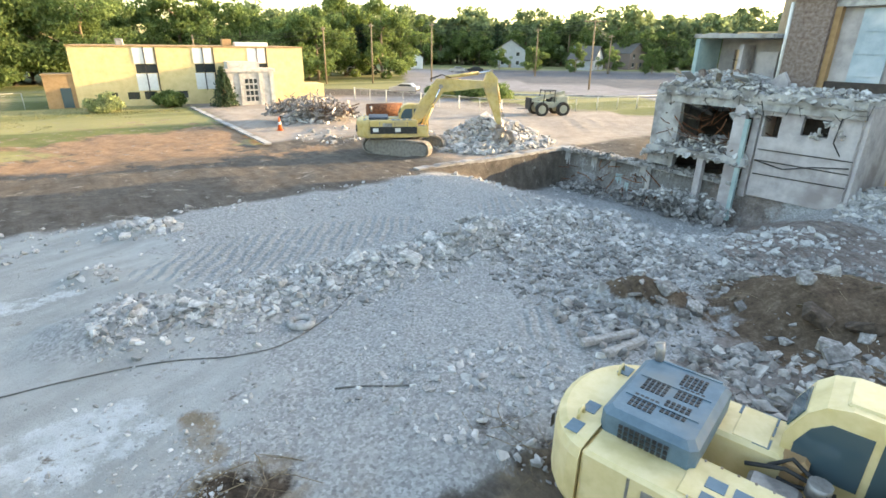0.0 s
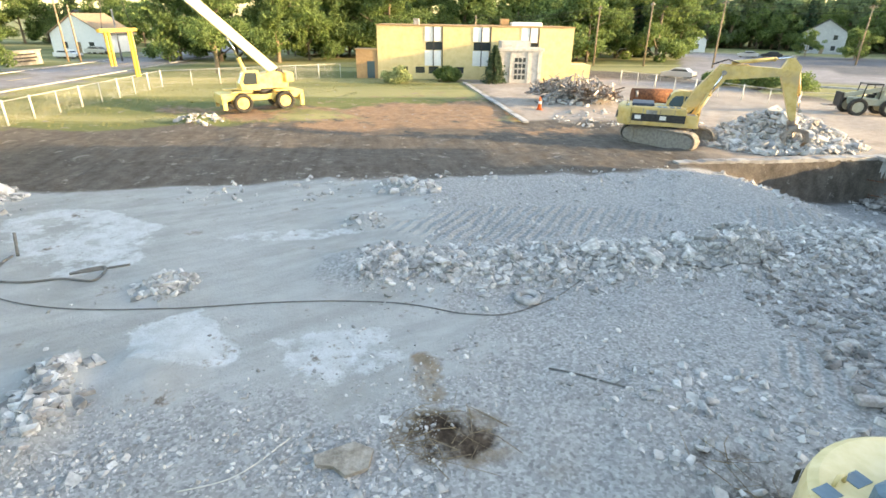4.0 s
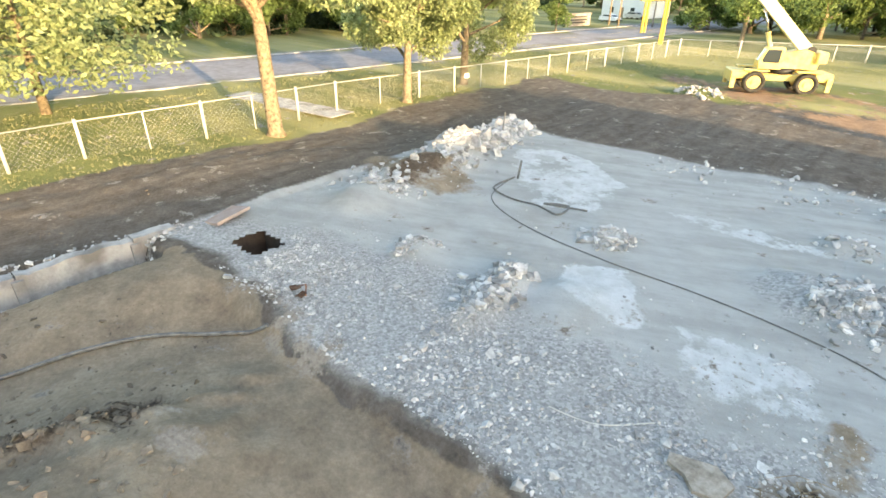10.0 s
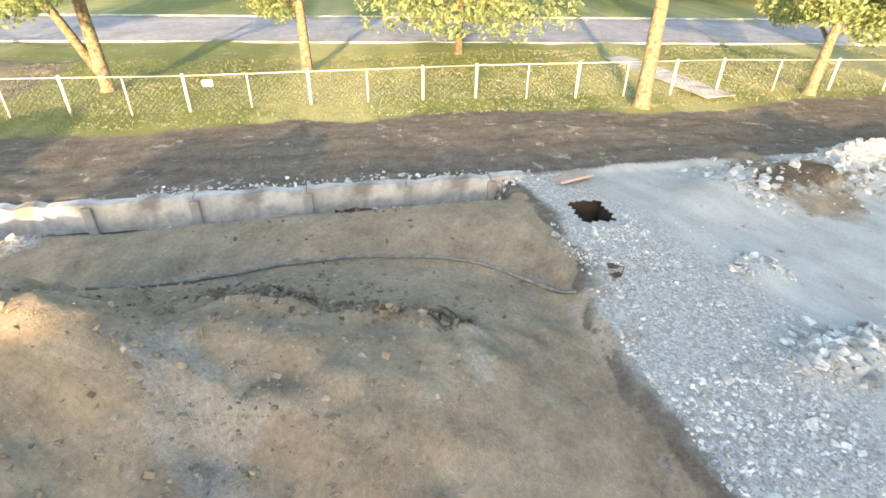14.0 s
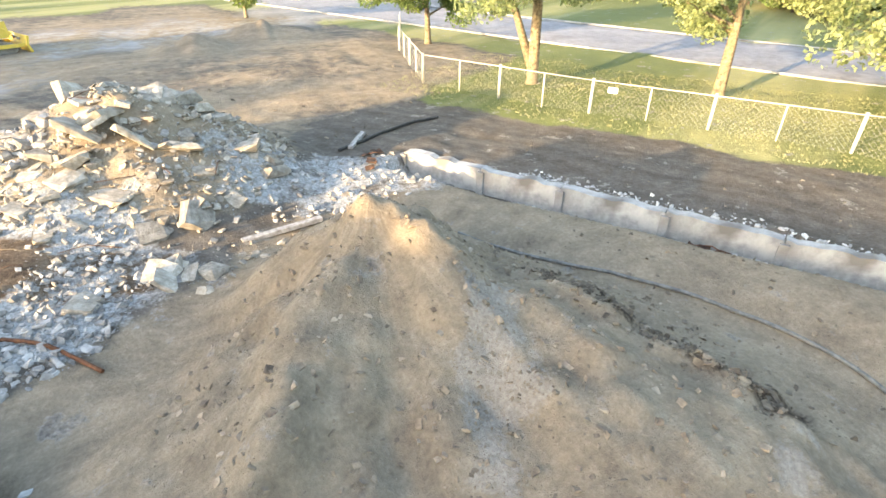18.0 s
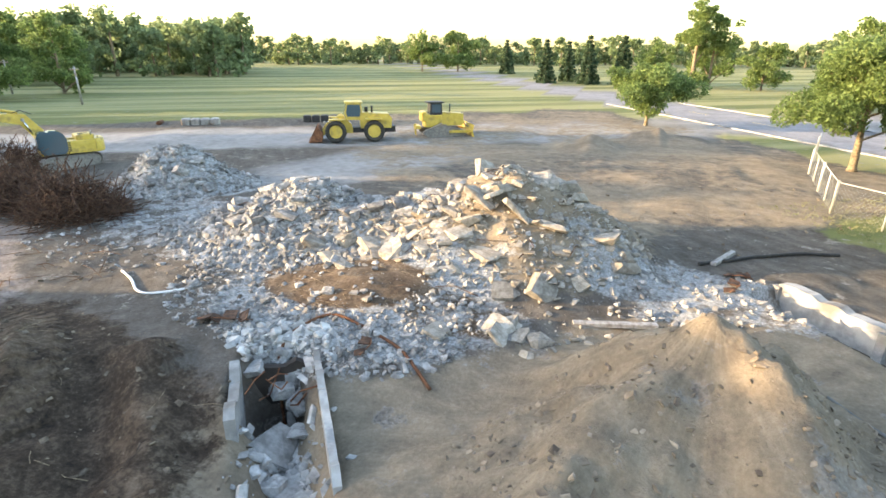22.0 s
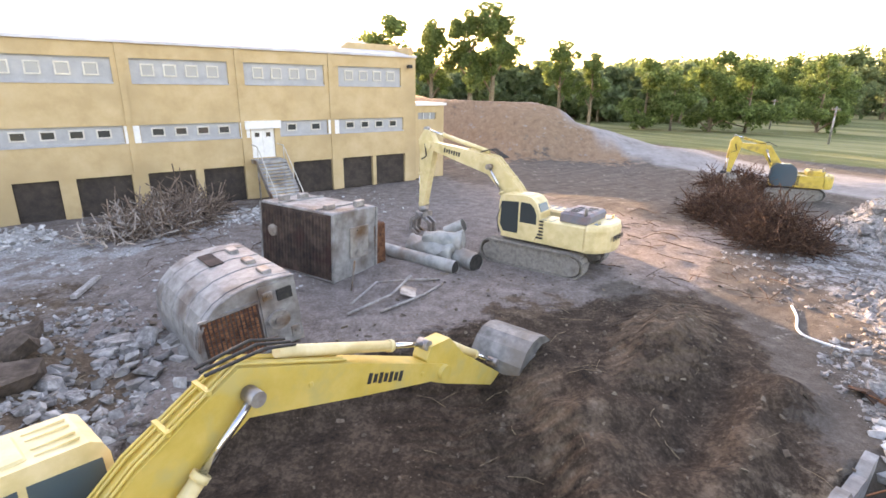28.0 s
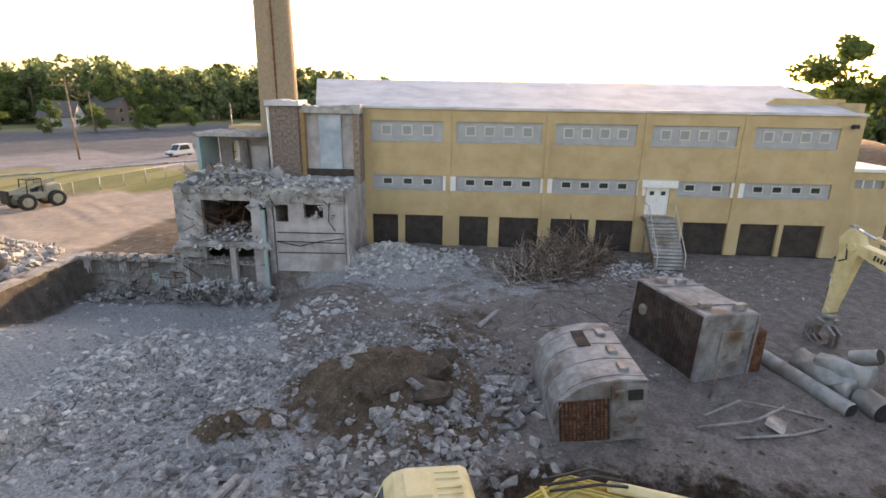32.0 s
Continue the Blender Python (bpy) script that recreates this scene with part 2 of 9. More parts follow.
# ---------------------------------------------------------------- mesh helpers
class Shape:
    """Collects boxes, tubes and prisms into one mesh."""

    def __init__(self):
        self.v, self.f, self.smooth = [], [], []

    def add(self, verts, faces, smooth=False):
        n = len(self.v)
        self.v += [tuple(p) for p in verts]
        self.f += [tuple(i + n for i in q) for q in faces]
        self.smooth += [smooth] * len(faces)
        return self

    def box(self, c, s, m=None, taper=1.0, bevel=0.0):
        """A box of size s at c; its top is shrunk by taper, its upright edges cut by bevel."""
        x, y, z = s[0] / 2, s[1] / 2, s[2] / 2
        b = min(bevel, x * 0.9, y * 0.9)
        ring = [(x, y - b), (x - b, y), (-x + b, y), (-x, y - b), (-x, -y + b), (-x + b, -y), (x - b, -y), (x, -y + b)] if b else [(x, y), (-x, y), (-x, -y), (x, -y)]
        k = len(ring)
        pts = [Vector((p[0], p[1], -z)) for p in ring]
        fs = []
        if bevel:
            t = taper
            pts += [Vector((p[0], p[1], z - b)) for p in ring]
            pts += [Vector((p[0] * t * (1 - b / x), p[1] * t * (1 - b / y), z)) for p in ring]
            lv = 3
        else:
            pts += [Vector((p[0] * taper, p[1] * taper, z)) for p in ring]
            lv = 2
        for l in range(lv - 1):
            fs += [(l * k + i, l * k + (i + 1) % k, (l + 1) * k + (i + 1) % k, (l + 1) * k + i) for i in range(k)]
        fs += [tuple(range(k))[::-1], tuple(range((lv - 1) * k, lv * k))]
        mm = Matrix.Translation(c) @ (m.to_4x4() if m else Matrix())
        return self.add([mm @ p for p in pts], fs)

    def tube(self, pts, r, n=8, cap=True, smooth=True):
        """A tube along the points; r is one radius or one for each point."""
        pts = [Vector(p) for p in pts]
        rr = r if isinstance(r, (list, tuple)) else [r] * len(pts)
        vs, up = [], None
        for i, p in enumerate(pts):
            d = (pts[min(i + 1, len(pts) - 1)] - pts[max(i - 1, 0)])
            d = d.normalized() if d.length > 1e-6 else Vector((0, 0, 1))
            a = (up - d * up.dot(d)) if up else d.orthogonal()
            a = a.normalized() if a.length > 1e-5 else d.orthogonal().normalized()
            up, b = a, d.cross(a)
            vs += [p + (a * math.cos(j * math.tau / n) + b * math.sin(j * math.tau / n)) * rr[i] for j in range(n)]
        fs = [(i * n + j, i * n + (j + 1) % n, (i + 1) * n + (j + 1) % n, (i + 1) * n + j) for i in range(len(pts) - 1) for j in range(n)]
        self.add(vs, fs, smooth)
        if cap:
            k = len(self.v) - len(vs)
            self.f += [tuple(k + j for j in range(n))[::-1], tuple(k + len(vs) - n + j for j in range(n))]
            self.smooth += [False, False]
        return self

    def prism(self, outline, y0, y1, m=None):
        """An outline in x and z, pushed from y0 to y1."""
        k = len(outline)
        pts = [Vector((p[0], y0, p[1])) for p in outline] + [Vector((p[0], y1, p[1])) for p in outline]
        if m:
            pts = [m @ p for p in pts]
        fs = [(i, (i + 1) % k, k + (i + 1) % k, k + i) for i in range(k)] + [tuple(range(k))[::-1], tuple(range(k, 2 * k))]
        return self.add(pts, fs)

    def mesh(self, name, material):
        me = bpy.data.meshes.new(name)
        me.from_pydata(self.v, [], self.f)
        me.polygons.foreach_set("use_smooth", self.smooth)
        me.materials.append(material)
        b = bmesh.new()
        b.from_mesh(me)
        bmesh.ops.recalc_face_normals(b, faces=b.faces)
        b.to_mesh(me)
        b.free()
        return me


def part(name, shape, material, parent=None, label="", m=None):
    """One mesh object, under a thing or a part where a parent is given."""
    ob = new(name, shape if isinstance(shape, bpy.types.Mesh) else shape.mesh(name, material))
    if m is not None:
        ob.matrix_basis = m
    if parent:
        ob.parent = parent
    return tagged(ob, label)


def thing(name, m, label, category, group="", kind=""):
    ob = new(name)
    ob.empty_display_size = 0.2
    ob.matrix_basis = m
    return tagged(ob, label, category, group, kind)


def cyl_y(x, z, r, y0, y1, n=14, shape=None):
    return (shape or Shape()).tube([(x, y0, z), (x, y1, z)], r, n)


# ---------------------------------------------------------------- the lie of the land
# site grid: a along (0.8, 0.6), b along (-0.6, 0.8)
def ab(a, b):
    return 0.8 * a - 0.6 * b, 0.6 * a + 0.8 * b


def smooth01(t):
    t = np.clip(t, 0, 1)
    return t * t * (3 - 2 * t)


RNG = np.random.default_rng(5)
LAT = RNG.random((256, 256))


def vnoise(x, y, s):
    """Smooth noise from -1 to 1 with cells of s metres."""
    u, v = np.asarray(x) / s + 91.3, np.asarray(y) / s + 57.7
    i, j = np.floor(u).astype(int), np.floor(v).astype(int)
    fu, fv = smooth01(u - i), smooth01(v - j)
    g = lambda p, q: LAT[p % 256, q % 256]
    return 2 * ((g(i, j) * (1 - fu) + g(i + 1, j) * fu) * (1 - fv) + (g(i, j + 1) * (1 - fu) + g(i + 1, j + 1) * fu) * fv) - 1


def hill(x, y, cx, cy, h, rx, ry, turn=0.0, sharp=1.0):
    """A heap: h high at its middle, nothing past its half widths rx and ry."""
    c, s = math.cos(radians(turn)), math.sin(radians(turn))
    u, v = (x - cx) * c + (y - cy) * s, -(x - cx) * s + (y - cy) * c
    d = np.sqrt((u / rx) ** 2 + (v / ry) ** 2)
    return h * np.clip(1 - d, 0, 1) ** sharp if sharp != 1.0 else h * smooth01(1 - d)


def ridge(x, y, x0, y0, x1, y1, h0, h1, w):
    """A straight bank from one point to another, of half width w."""
    dx, dy = x1 - x0, y1 - y0
    t = np.clip(((x - x0) * dx + (y - y0) * dy) / (dx * dx + dy * dy), 0, 1)
    d = np.hypot(x - x0 - t * dx, y - y0 - t * dy)
    return (h0 + (h1 - h0) * t) * smooth01(1 - d / w)


def bowl(x, y, cx, cy, h, rx, ry, turn):
    c, s = math.cos(radians(turn)), math.sin(radians(turn))
    u, v = (x - cx) * c + (y - cy) * s, -(x - cx) * s + (y - cy) * c
    return h * smooth01((1 - np.sqrt((u / rx) ** 2 + (v / ry) ** 2)) * 3.2)


def bank(x, y, x0, y0, x1, y1, h0, h1, w):
    """A flat-topped heap along a line."""
    dx, dy = x1 - x0, y1 - y0
    t = np.clip(((x - x0) * dx + (y - y0) * dy) / (dx * dx + dy * dy), 0, 1)
    d = np.hypot(x - x0 - t * dx, y - y0 - t * dy)
    return (h0 + (h1 - h0) * t) * smooth01((1 - d / w) * 1.5)


def slab_mask(a, b):
    return smooth01((a + 16.8) / 0.3) * smooth01((b - 5.3) / 0.5) * smooth01((25.3 - b) / 0.8)


def land(x, y):
    """Height of the ground."""
    x, y = np.asarray(x, float), np.asarray(y, float)
    a, b = 0.8 * x + 0.6 * y, -0.6 * x + 0.8 * y
    near = smooth01((75 - np.hypot(x - 10, y)) / 20)
    slab = slab_mask(a, b) * smooth01((4 - a) / 6)
    z = near * (1 - 0.8 * slab) * (0.10 * vnoise(x, y, 3.1) + 0.05 * vnoise(x, y, 0.9) + 0.14 * vnoise(x, y, 9.0))
    # basement before the ruin, and the slope down into it
    z = z - 2.5 * smooth01((a - 17) / 11) * smooth01((b - 7) / 7) * smooth01((25.9 - b) / 0.25) * smooth01((30.4 - a) / 0.25)
    z = z - 0.9 * smooth01((a + 17.1) / 0.25) * smooth01((-14.9 - a) / 0.8) * smooth01((b + 12.5) / 0.6) * smooth01((5.0 - b) / 0.5)
    # earth ground lies lower than the slab
    z = z - 0.45 * smooth01((5.3 - b) / 0.7) * smooth01((a + 13.6) / 2.5) * smooth01((b + 14) / 5) * smooth01((4 - a) / 3)
    # rubble bank across the slab, heaps at its edge
    z = z + ridge(x, y, -9.3, 11.9, 0.8, 18.6, 0.35, 0.55, 1.9) * (1 + 0.4 * vnoise(x, y, 0.7))
    z = z + ridge(x, y, 0.8, 18.6, 9, 24, 0.55, 0.5, 2.5) * (1 + 0.4 * vnoise(x, y, 0.7))
    z = z + (ridge(x, y, -18.5, 1.2, -23, 5.5, 0.4, 0.65, 2.4) + ridge(x, y, -23, 5.5, -27.4, 9.8, 0.45, 0.35, 1.7)) * (1 + 0.3 * vnoise(x, y, 0.8))
    for cx, cy, h, r in ((-13.5, 8.2, 0.35, 1.0), (-13.9, 2.1, 0.3, 1.1), (-12.4, 19.8, 0.4, 1.4), (-11.5, 15.3, 0.3, 1.0), (-10.3, 5.6, 0.25, 1.6), (-17.9, 0.6, 0.25, 1.3), (-34.5, 26.5, 0.5, 2.2)):
        z = z + hill(x, y, cx, cy, h, r, r) * (1 + 0.3 * vnoise(x, y, 0.6))
    z = z + ridge(x, y, -10.2, 2.9, -12.0, 4.6, 0.3, 0.3, 0.9) * (1 + 0.3 * vnoise(x, y, 0.6))
    # brown earth and rubble beside the near machine
    z = z + (hill(x, y, 11.2, 13.0, 1.6, 4.6, 3.0, -40) + hill(x, y, 6.0, 14.4, 0.85, 2.2, 1.7, -40)) * (1 + 0.16 * vnoise(x, y, 1.1) + 0.1 * vnoise(x, y, 0.5)) + hill(x, y, 9.5, 10.2, 0.5, 3.0, 2.0, 0)
    # big heap of earth below the flight
    m1 = ridge(x, y, -2.1, -10.2, -6.5, -4.0, 2.75, 0.9, 5.0)
    m2 = ridge(x, y, -2.1, -10.2, 1.5, -6.0, 2.75, 1.2, 4.6)
    mm = np.maximum(m1, m2)
    ang = np.arctan2(y + 10.4, x + 2.1)
    run = np.hypot(x + 2.1, y + 10.4)
    gul = vnoise(ang * 3.1 + 0.5 * vnoise(x, y, 2.3), run * 0.3, 1.0) + 0.6 * vnoise(ang * 7.0 + 0.6 * vnoise(x, y, 1.1), run * 0.45, 1.0)
    z = z + mm * (1 + 0.10 * vnoise(x, y, 1.3) + 0.06 * vnoise(x, y, 0.55)) + 0.36 * gul * smooth01((run - 0.6) / 1.8) * smooth01(mm / 0.8) * smooth01((3.1 - mm) / 0.8) + 0.13 * vnoise(x, y, 2.1) * smooth01(mm / 0.8) + (0.10 * np.abs(vnoise(x, y, 0.6)) + 0.08 * vnoise(x, y, 0.42)) * smooth01(mm / 0.5) * (0.5 + smooth01(vnoise(x, y, 1.9) + 0.5))
    z = z + ridge(x, y, -1.9, -10.6, -3.6, -9.6, 0.62, 0.5, 1.3) * (1 + 0.3 * vnoise(x, y, 0.5))
    # dug hole about the near machine and earth beyond it
    z = z - bowl(x, y, 7.4, 2.6, 1.0, 9.0, 5.0, -40.6) - hill(x, y, 9.4, -6.0, 0.7, 4.5, 3.0, -40) + hill(x, y, 14.5, -7.2, 0.75, 3.6, 1.8, -40) + (hill(x, y, 11.0, -3.0, 0.5, 3.0, 1.6, 10) + ridge(x, y, 7.2, -4.2, 11.5, -9.0, 0.35, 0.45, 1.3)) * (1 + 0.4 * vnoise(x, y, 0.6))
    z = z + 0.10 * np.sin((0.62 * x + 0.78 * y) * 9) * smooth01(hill(x, y, 14.4, -7.3, 1.6, 3.6, 2.2, -40)) + 0.16 * vnoise(x, y, 0.7) * smooth01(hill(x, y, 11.0, -4.5, 2.5, 7.5, 5.5, -40))
    # heap of broken concrete to the south
    z = z + hill(x, y, 4.0, -20.4, 3.3, 7.4, 5.8, 10) * (1 + 0.14 * vnoise(x, y, 1.6) + 0.08 * vnoise(x, y, 0.8))
    z = z + hill(x, y, 13.0, -20.0, 2.2, 7.0, 4.6, 10) * (1 + 0.18 * vnoise(x, y, 1.5) + 0.1 * vnoise(x, y, 0.8)) + hill(x, y, 7.5, -15.0, 0.7, 5.0, 3.2, 0)
    z = z + hill(x, y, 25.4, -24.6, 2.5, 4.8, 3.6, 20) * (1 + 0.12 * vnoise(x, y, 1.0))
    z = z + hill(x, y, 2.6, -46.5, 1.2, 4.0, 2.4, 10) * (1 + 0.4 * vnoise(x, y, 1.4)) + (hill(x, y, -4.5, -53.5, 1.3, 6.5, 2.4, -20) + 0.25 * hill(x, y, -4, -40, 1.0, 12, 9)) * (1 + 0.5 * vnoise(x, y, 1.7) + 0.3 * vnoise(x, y, 0.8))
    # stockpile of red earth behind the works
    z = z + np.maximum(bank(x, y, 74, 4, 68, -11, 6.3, 5.6, 12), bank(x, y, 68, -11, 62, -27, 5.6, 0.8, 9)) * (1 + 0.05 * vnoise(x, y, 4.0))
    # ground dug out along the concrete channel
    z = z - 1.2 * ridge(x, y, 5.7, -6.6, 8.2, -10.0, 1.0, 1.0, 1.3) - 1.3 * smooth01((1.25 - np.hypot((x - 7.95) * 0.588 - (y + 9.15) * 0.809, ((x - 7.95) * 0.809 + (y + 9.15) * 0.588) * 1.25)) / 0.5)
    # broken concrete by the black and yellow excavator
    z = z + hill(x, y, 3.2, 40.6, 1.9, 5.6, 3.6, 25) * (1 + 0.12 * vnoise(x, y, 1.0))
    z = z + hill(x, y, -12, 52, 0.8, 5, 3, 25)
    z = z + hill(x, y, 22.0, 23.6, 1.1, 4.5, 2.6, -50)
    return z


def ground_z(x, y):
    return float(land(x, y))


def spaced(lo, hi, step, far, grow=1.16):
    """Even steps from lo to hi, then ever longer ones out to far."""
    mid = list(np.arange(lo, hi + 1e-6, step))
    up, d = [], step
    while (up[-1] if up else hi) < far:
        d *= grow
        up.append((up[-1] if up else hi) + d)
    dn, d = [], step
    while (dn[-1] if dn else lo) > -far:
        d *= grow
        dn.append((dn[-1] if dn else lo) - d)
    return np.array(dn[::-1] + mid + up)


xs, ys = spaced(-30, 32, 0.16, 3500), spaced(-29, 40, 0.16, 3500)
GX, GY = np.meshgrid(xs, ys)
GZ = land(GX, GY)
nx, ny = len(xs), len(ys)
A_, B_ = 0.8 * GX + 0.6 * GY, -0.6 * GX + 0.8 * GY
idx = np.arange(nx * ny).reshape(ny, nx)
quads = np.stack([idx[:-1, :-1], idx[:-1, 1:], idx[1:, 1:], idx[1:, :-1]], -1).reshape(-1, 4)
# the shaft in the slab stays open
HOLE = ((-14.5, 6.5), (-13.1, 7.6))
qc = np.stack([A_.ravel()[quads].mean(1), B_.ravel()[quads].mean(1)], 1)
quads = quads[~((qc[:, 0] > HOLE[0][0]) & (qc[:, 0] < HOLE[1][0]) & (qc[:, 1] > HOLE[0][1]) & (qc[:, 1] < HOLE[1][1]))]
gm = bpy.data.meshes.new("ground")
gm.vertices.add(nx * ny)
gm.vertices.foreach_set("co", np.stack([GX, GY, GZ], -1).ravel())
gm.loops.add(quads.size)
gm.loops.foreach_set("vertex_index", quads.ravel())
gm.polygons.add(len(quads))
gm.polygons.foreach_set("loop_start", np.arange(0, quads.size, 4))
gm.polygons.foreach_set("use_smooth", np.ones(len(quads), bool))
gm.update()
wob = 1.2 * vnoise(GX, GY, 4.0) + 0.5 * vnoise(GX, GY, 1.3)


def zone(v):
    return np.clip(v, 0, 1)


def edge_side(x0, y0, x1, y1):
    """Metres to the left of the line from one point to another."""
    l = math.hypot(x1 - x0, y1 - y0)
    return (-(GX - x0) * (y1 - y0) + (GY - y0) * (x1 - x0)) / l


def heap(cx, cy, rx, ry, turn=0.0, fade=0.35):
    c, s = math.cos(radians(turn)), math.sin(radians(turn))
    u, v = (GX - cx) * c + (GY - cy) * s, -(GX - cx) * s + (GY - cy) * c
    return zone((1 - np.sqrt((u / rx) ** 2 + (v / ry) ** 2) + 0.12 * wob) / fade)


west = zone((-23.6 - A_ + 0.5 * wob) / 0.8)
north = zone((B_ - 39.5 + wob) / 1.5)
field = zone(-edge_side(-3, -85, 64, -38) / 1.5) * zone((60 - GY) / 5)
lot = zone(edge_side(-28.9, 61.1, -13.2, 39.0) / 1.0) * north
grass = np.maximum.reduce([west * (1 - lot), north * (1 - lot), field, zone((np.hypot(GX - 8, GY - 5) - 88) / 3) * zone((GX + 200) / 10)])
grass = np.maximum(grass, zone((GX + 30) / -5) * zone(-edge_side(-42, -56.6, -62, 25) * -1))
dry = zone(np.maximum(heap(-21, 46, 17, 11, 30), heap(-25, 34, 20, 6, 15)) * (0.7 + 0.5 * wob))
grass = grass * (1 - 0.85 * dry * (A_ > -30))
rd = edge_side(-26.8, -37.6, -62.3, 25.4)
track = zone((-16.5 - B_ + wob) / 2) * zone((-4.5 - rd + wob) / 2) * zone((-4 - A_) / 3) * (1 - field)
grass = grass * (1 - track)
slabm = zone((A_ + 16.9) / 0.25) * zone((B_ - 5.35 - 0.5 * np.clip(A_ - 13, 0, 14) + 0.3 * wob + 0.2 * vnoise(GX, GY, 0.5) + 0.4 * wob * (A_ > 12)) / 0.3) * zone((25.2 - B_ + 0.5 * wob) / 0.8) * zone((31 - A_) / 2)
smoothslab = slabm * zone((11.5 - A_ + 2.5 * wob) / 8) * zone((B_ - 7.3 - 0.10 * (A_ + 14) + 0.9 * wob) / 1.8) * (1 - zone(ridge(GX, GY, -9.3, 11.9, 0.8, 18.6, 1, 1, 2.2) * 1.3))
rub = np.maximum.reduce([0.8 * heap(13, -19.5, 8, 5.5, 10), heap(25.4, -24.6, 5.5, 4.4, 20), heap(3.2, 40.6, 6.5, 4.5, 25), 0.85 * heap(7.5, -14, 6.5, 4.5), heap(21, 23, 6, 4, -50), slabm * zone((A_ - 1) / 3), 0.5 * heap(22.5, 17, 4, 9, 50), 0.65 * heap(-3, -18.3, 5.5, 2.6), 0.5 * heap(19, -19, 8, 5)])
earth = zone((5.3 - B_ - 0.3 * wob - 0.2 * vnoise(GX, GY, 0.5)) / 0.3) * zone((A_ + 15.6) / 0.4) * zone((9 - A_ + wob) / 3) * zone((B_ + 13) / 2)
earth = earth * (1 - 0.8 * rub)
dry = np.maximum(dry, np.maximum.reduce([heap(70, -6, 18, 24), heap(65, -19, 13, 14, 20)]))
earth = np.maximum.reduce([earth, 0.85 * heap(4.0, -20.2, 7.0, 5.6, 10), 0.55 * track + 0.25 * track * vnoise(GX, GY, 3.0)])
earth = np.maximum(earth, 0.7 * np.maximum(heap(-20.5, 3.4, 3.4, 2.0, 45), heap(-1, -30, 11, 4, 20)))
earth = np.maximum(earth, 0.6 * np.maximum.reduce([heap(-4.9, 8.3, 1.2, 0.5, -50), heap(-1.4, 7.4, 1.4, 0.8), heap(-3.4, 7.0, 1.8, 1.0, 30), heap(1.4, 8.2, 2.2, 1.2, -30)]))
earth = np.maximum(earth, np.maximum(heap(2.6, -46.5, 6, 4), heap(-2, -49, 9, 6)))
brown = np.maximum.reduce([0.62 * zone(ridge(GX, GY, -5.8, -9.8, -8.2, -4.0, 1, 1, 1.0) * 1.6 + 0.2 * wob - 0.2), 0.62 * heap(-3.6, 6.9, 1.1, 0.8, 30), 0.45 * heap(1.6, 8.4, 1.6, 0.8, -30), heap(11.5, -4.0, 7.5, 6.0, -40), heap(8.0, 1.0, 10.5, 6.6, -40), heap(14.0, -6.5, 6.0, 4.0, -40)])
mud = np.maximum.reduce([heap(11.0, 12.8, 4.0, 2.5, -40), 0.95 * heap(6.0, 14.4, 1.5, 1.2, -40), 0.5 * heap(8.6, 12.0, 2.6, 1.4, -40), 0.95 * heap(8.6, -14.6, 3.6, 2.2), 0.8 * heap(10.5, -15.6, 2.0, 1.4), 0.6 * heap(4.5, -14.0, 3.0, 1.6), 0.55 * heap(16, 14, 4, 3), 0.95 * heap(10.5, 10.5, 4.0, 2.6, -40), 0.7 * heap(14.5, -7.3, 3.8, 1.6, -40), 0.5 * heap(17, -3.5, 3, 1.2, -60), 0.55 * heap(11.0, -3.0, 3.0, 1.4, 10), 0.75 * heap(-20.3, 3.2, 2.2, 1.2, 135), 0.5 * heap(9.3, -6.6, 2.4, 0.8, -48)])
drive = np.maximum(zone((6.5 - np.abs(edge_side(43, -36, 5, -57.5)) ) / 1.0), heap(17, -36, 6, 12, -25))
drive = drive * zone((B_ + 15) / -4) * (1 - field)
lotm = np.maximum(lot * zone((72 - GY - 0.45 * GX + wob) / 1), zone((A_ - 19) / 4) * zone((B_ - 26.2) / 0.6) * zone((60 - GY + 0.4 * GX) / 3))
roadw = zone((rd - 0.3) / 0.5) * zone((12.8 - rd) / 0.5)
plot = zone((GY - 84 + 0.05 * (GX - 7)) / 0.7) * zone((158 - GY) / 1) * zone((GX + 6 + 0.1 * (GY - 84)) / 1) * zone((85 - GX) / 1)
street = zone((GY - 73.5 - 0.12 * GX) / 0.5) * zone((80.0 + 0.06 * GX - GY) / 0.5) * zone((GX + 16) / 2)
verge = zone((GY - 76.3 + 0.78 * GX) / 0.8) * zone((98.5 - 0.62 * GX - GY) / 0.8) * zone((GX + 4) / 2) * zone((46 - GX) / 2)
tar = zone((GY - 122.8 + 0.654 * GX) / 0.8) * zone((172 - GY) / 1) * zone((GX - 2) / 1) * zone((110 - GX) / 1)
asph = np.maximum.reduce([roadw, plot, street, zone((GX - 80) / 2) * tar]) * (1 - verge)
lotm = lotm * (1 - verge)
grass = np.maximum(grass * (1 - asph) * (1 - drive) * (1 - lotm), verge)


def patch(*corners):
    """A straight-edged patch inside corners that run clockwise."""
    d = np.minimum.reduce([-edge_side(*p, *q) for p, q in zip(corners, corners[1:] + corners[:1])])
    return zone((d + 0.22 * wob + 0.15 * vnoise(GX, GY, 0.6)) / 0.35)


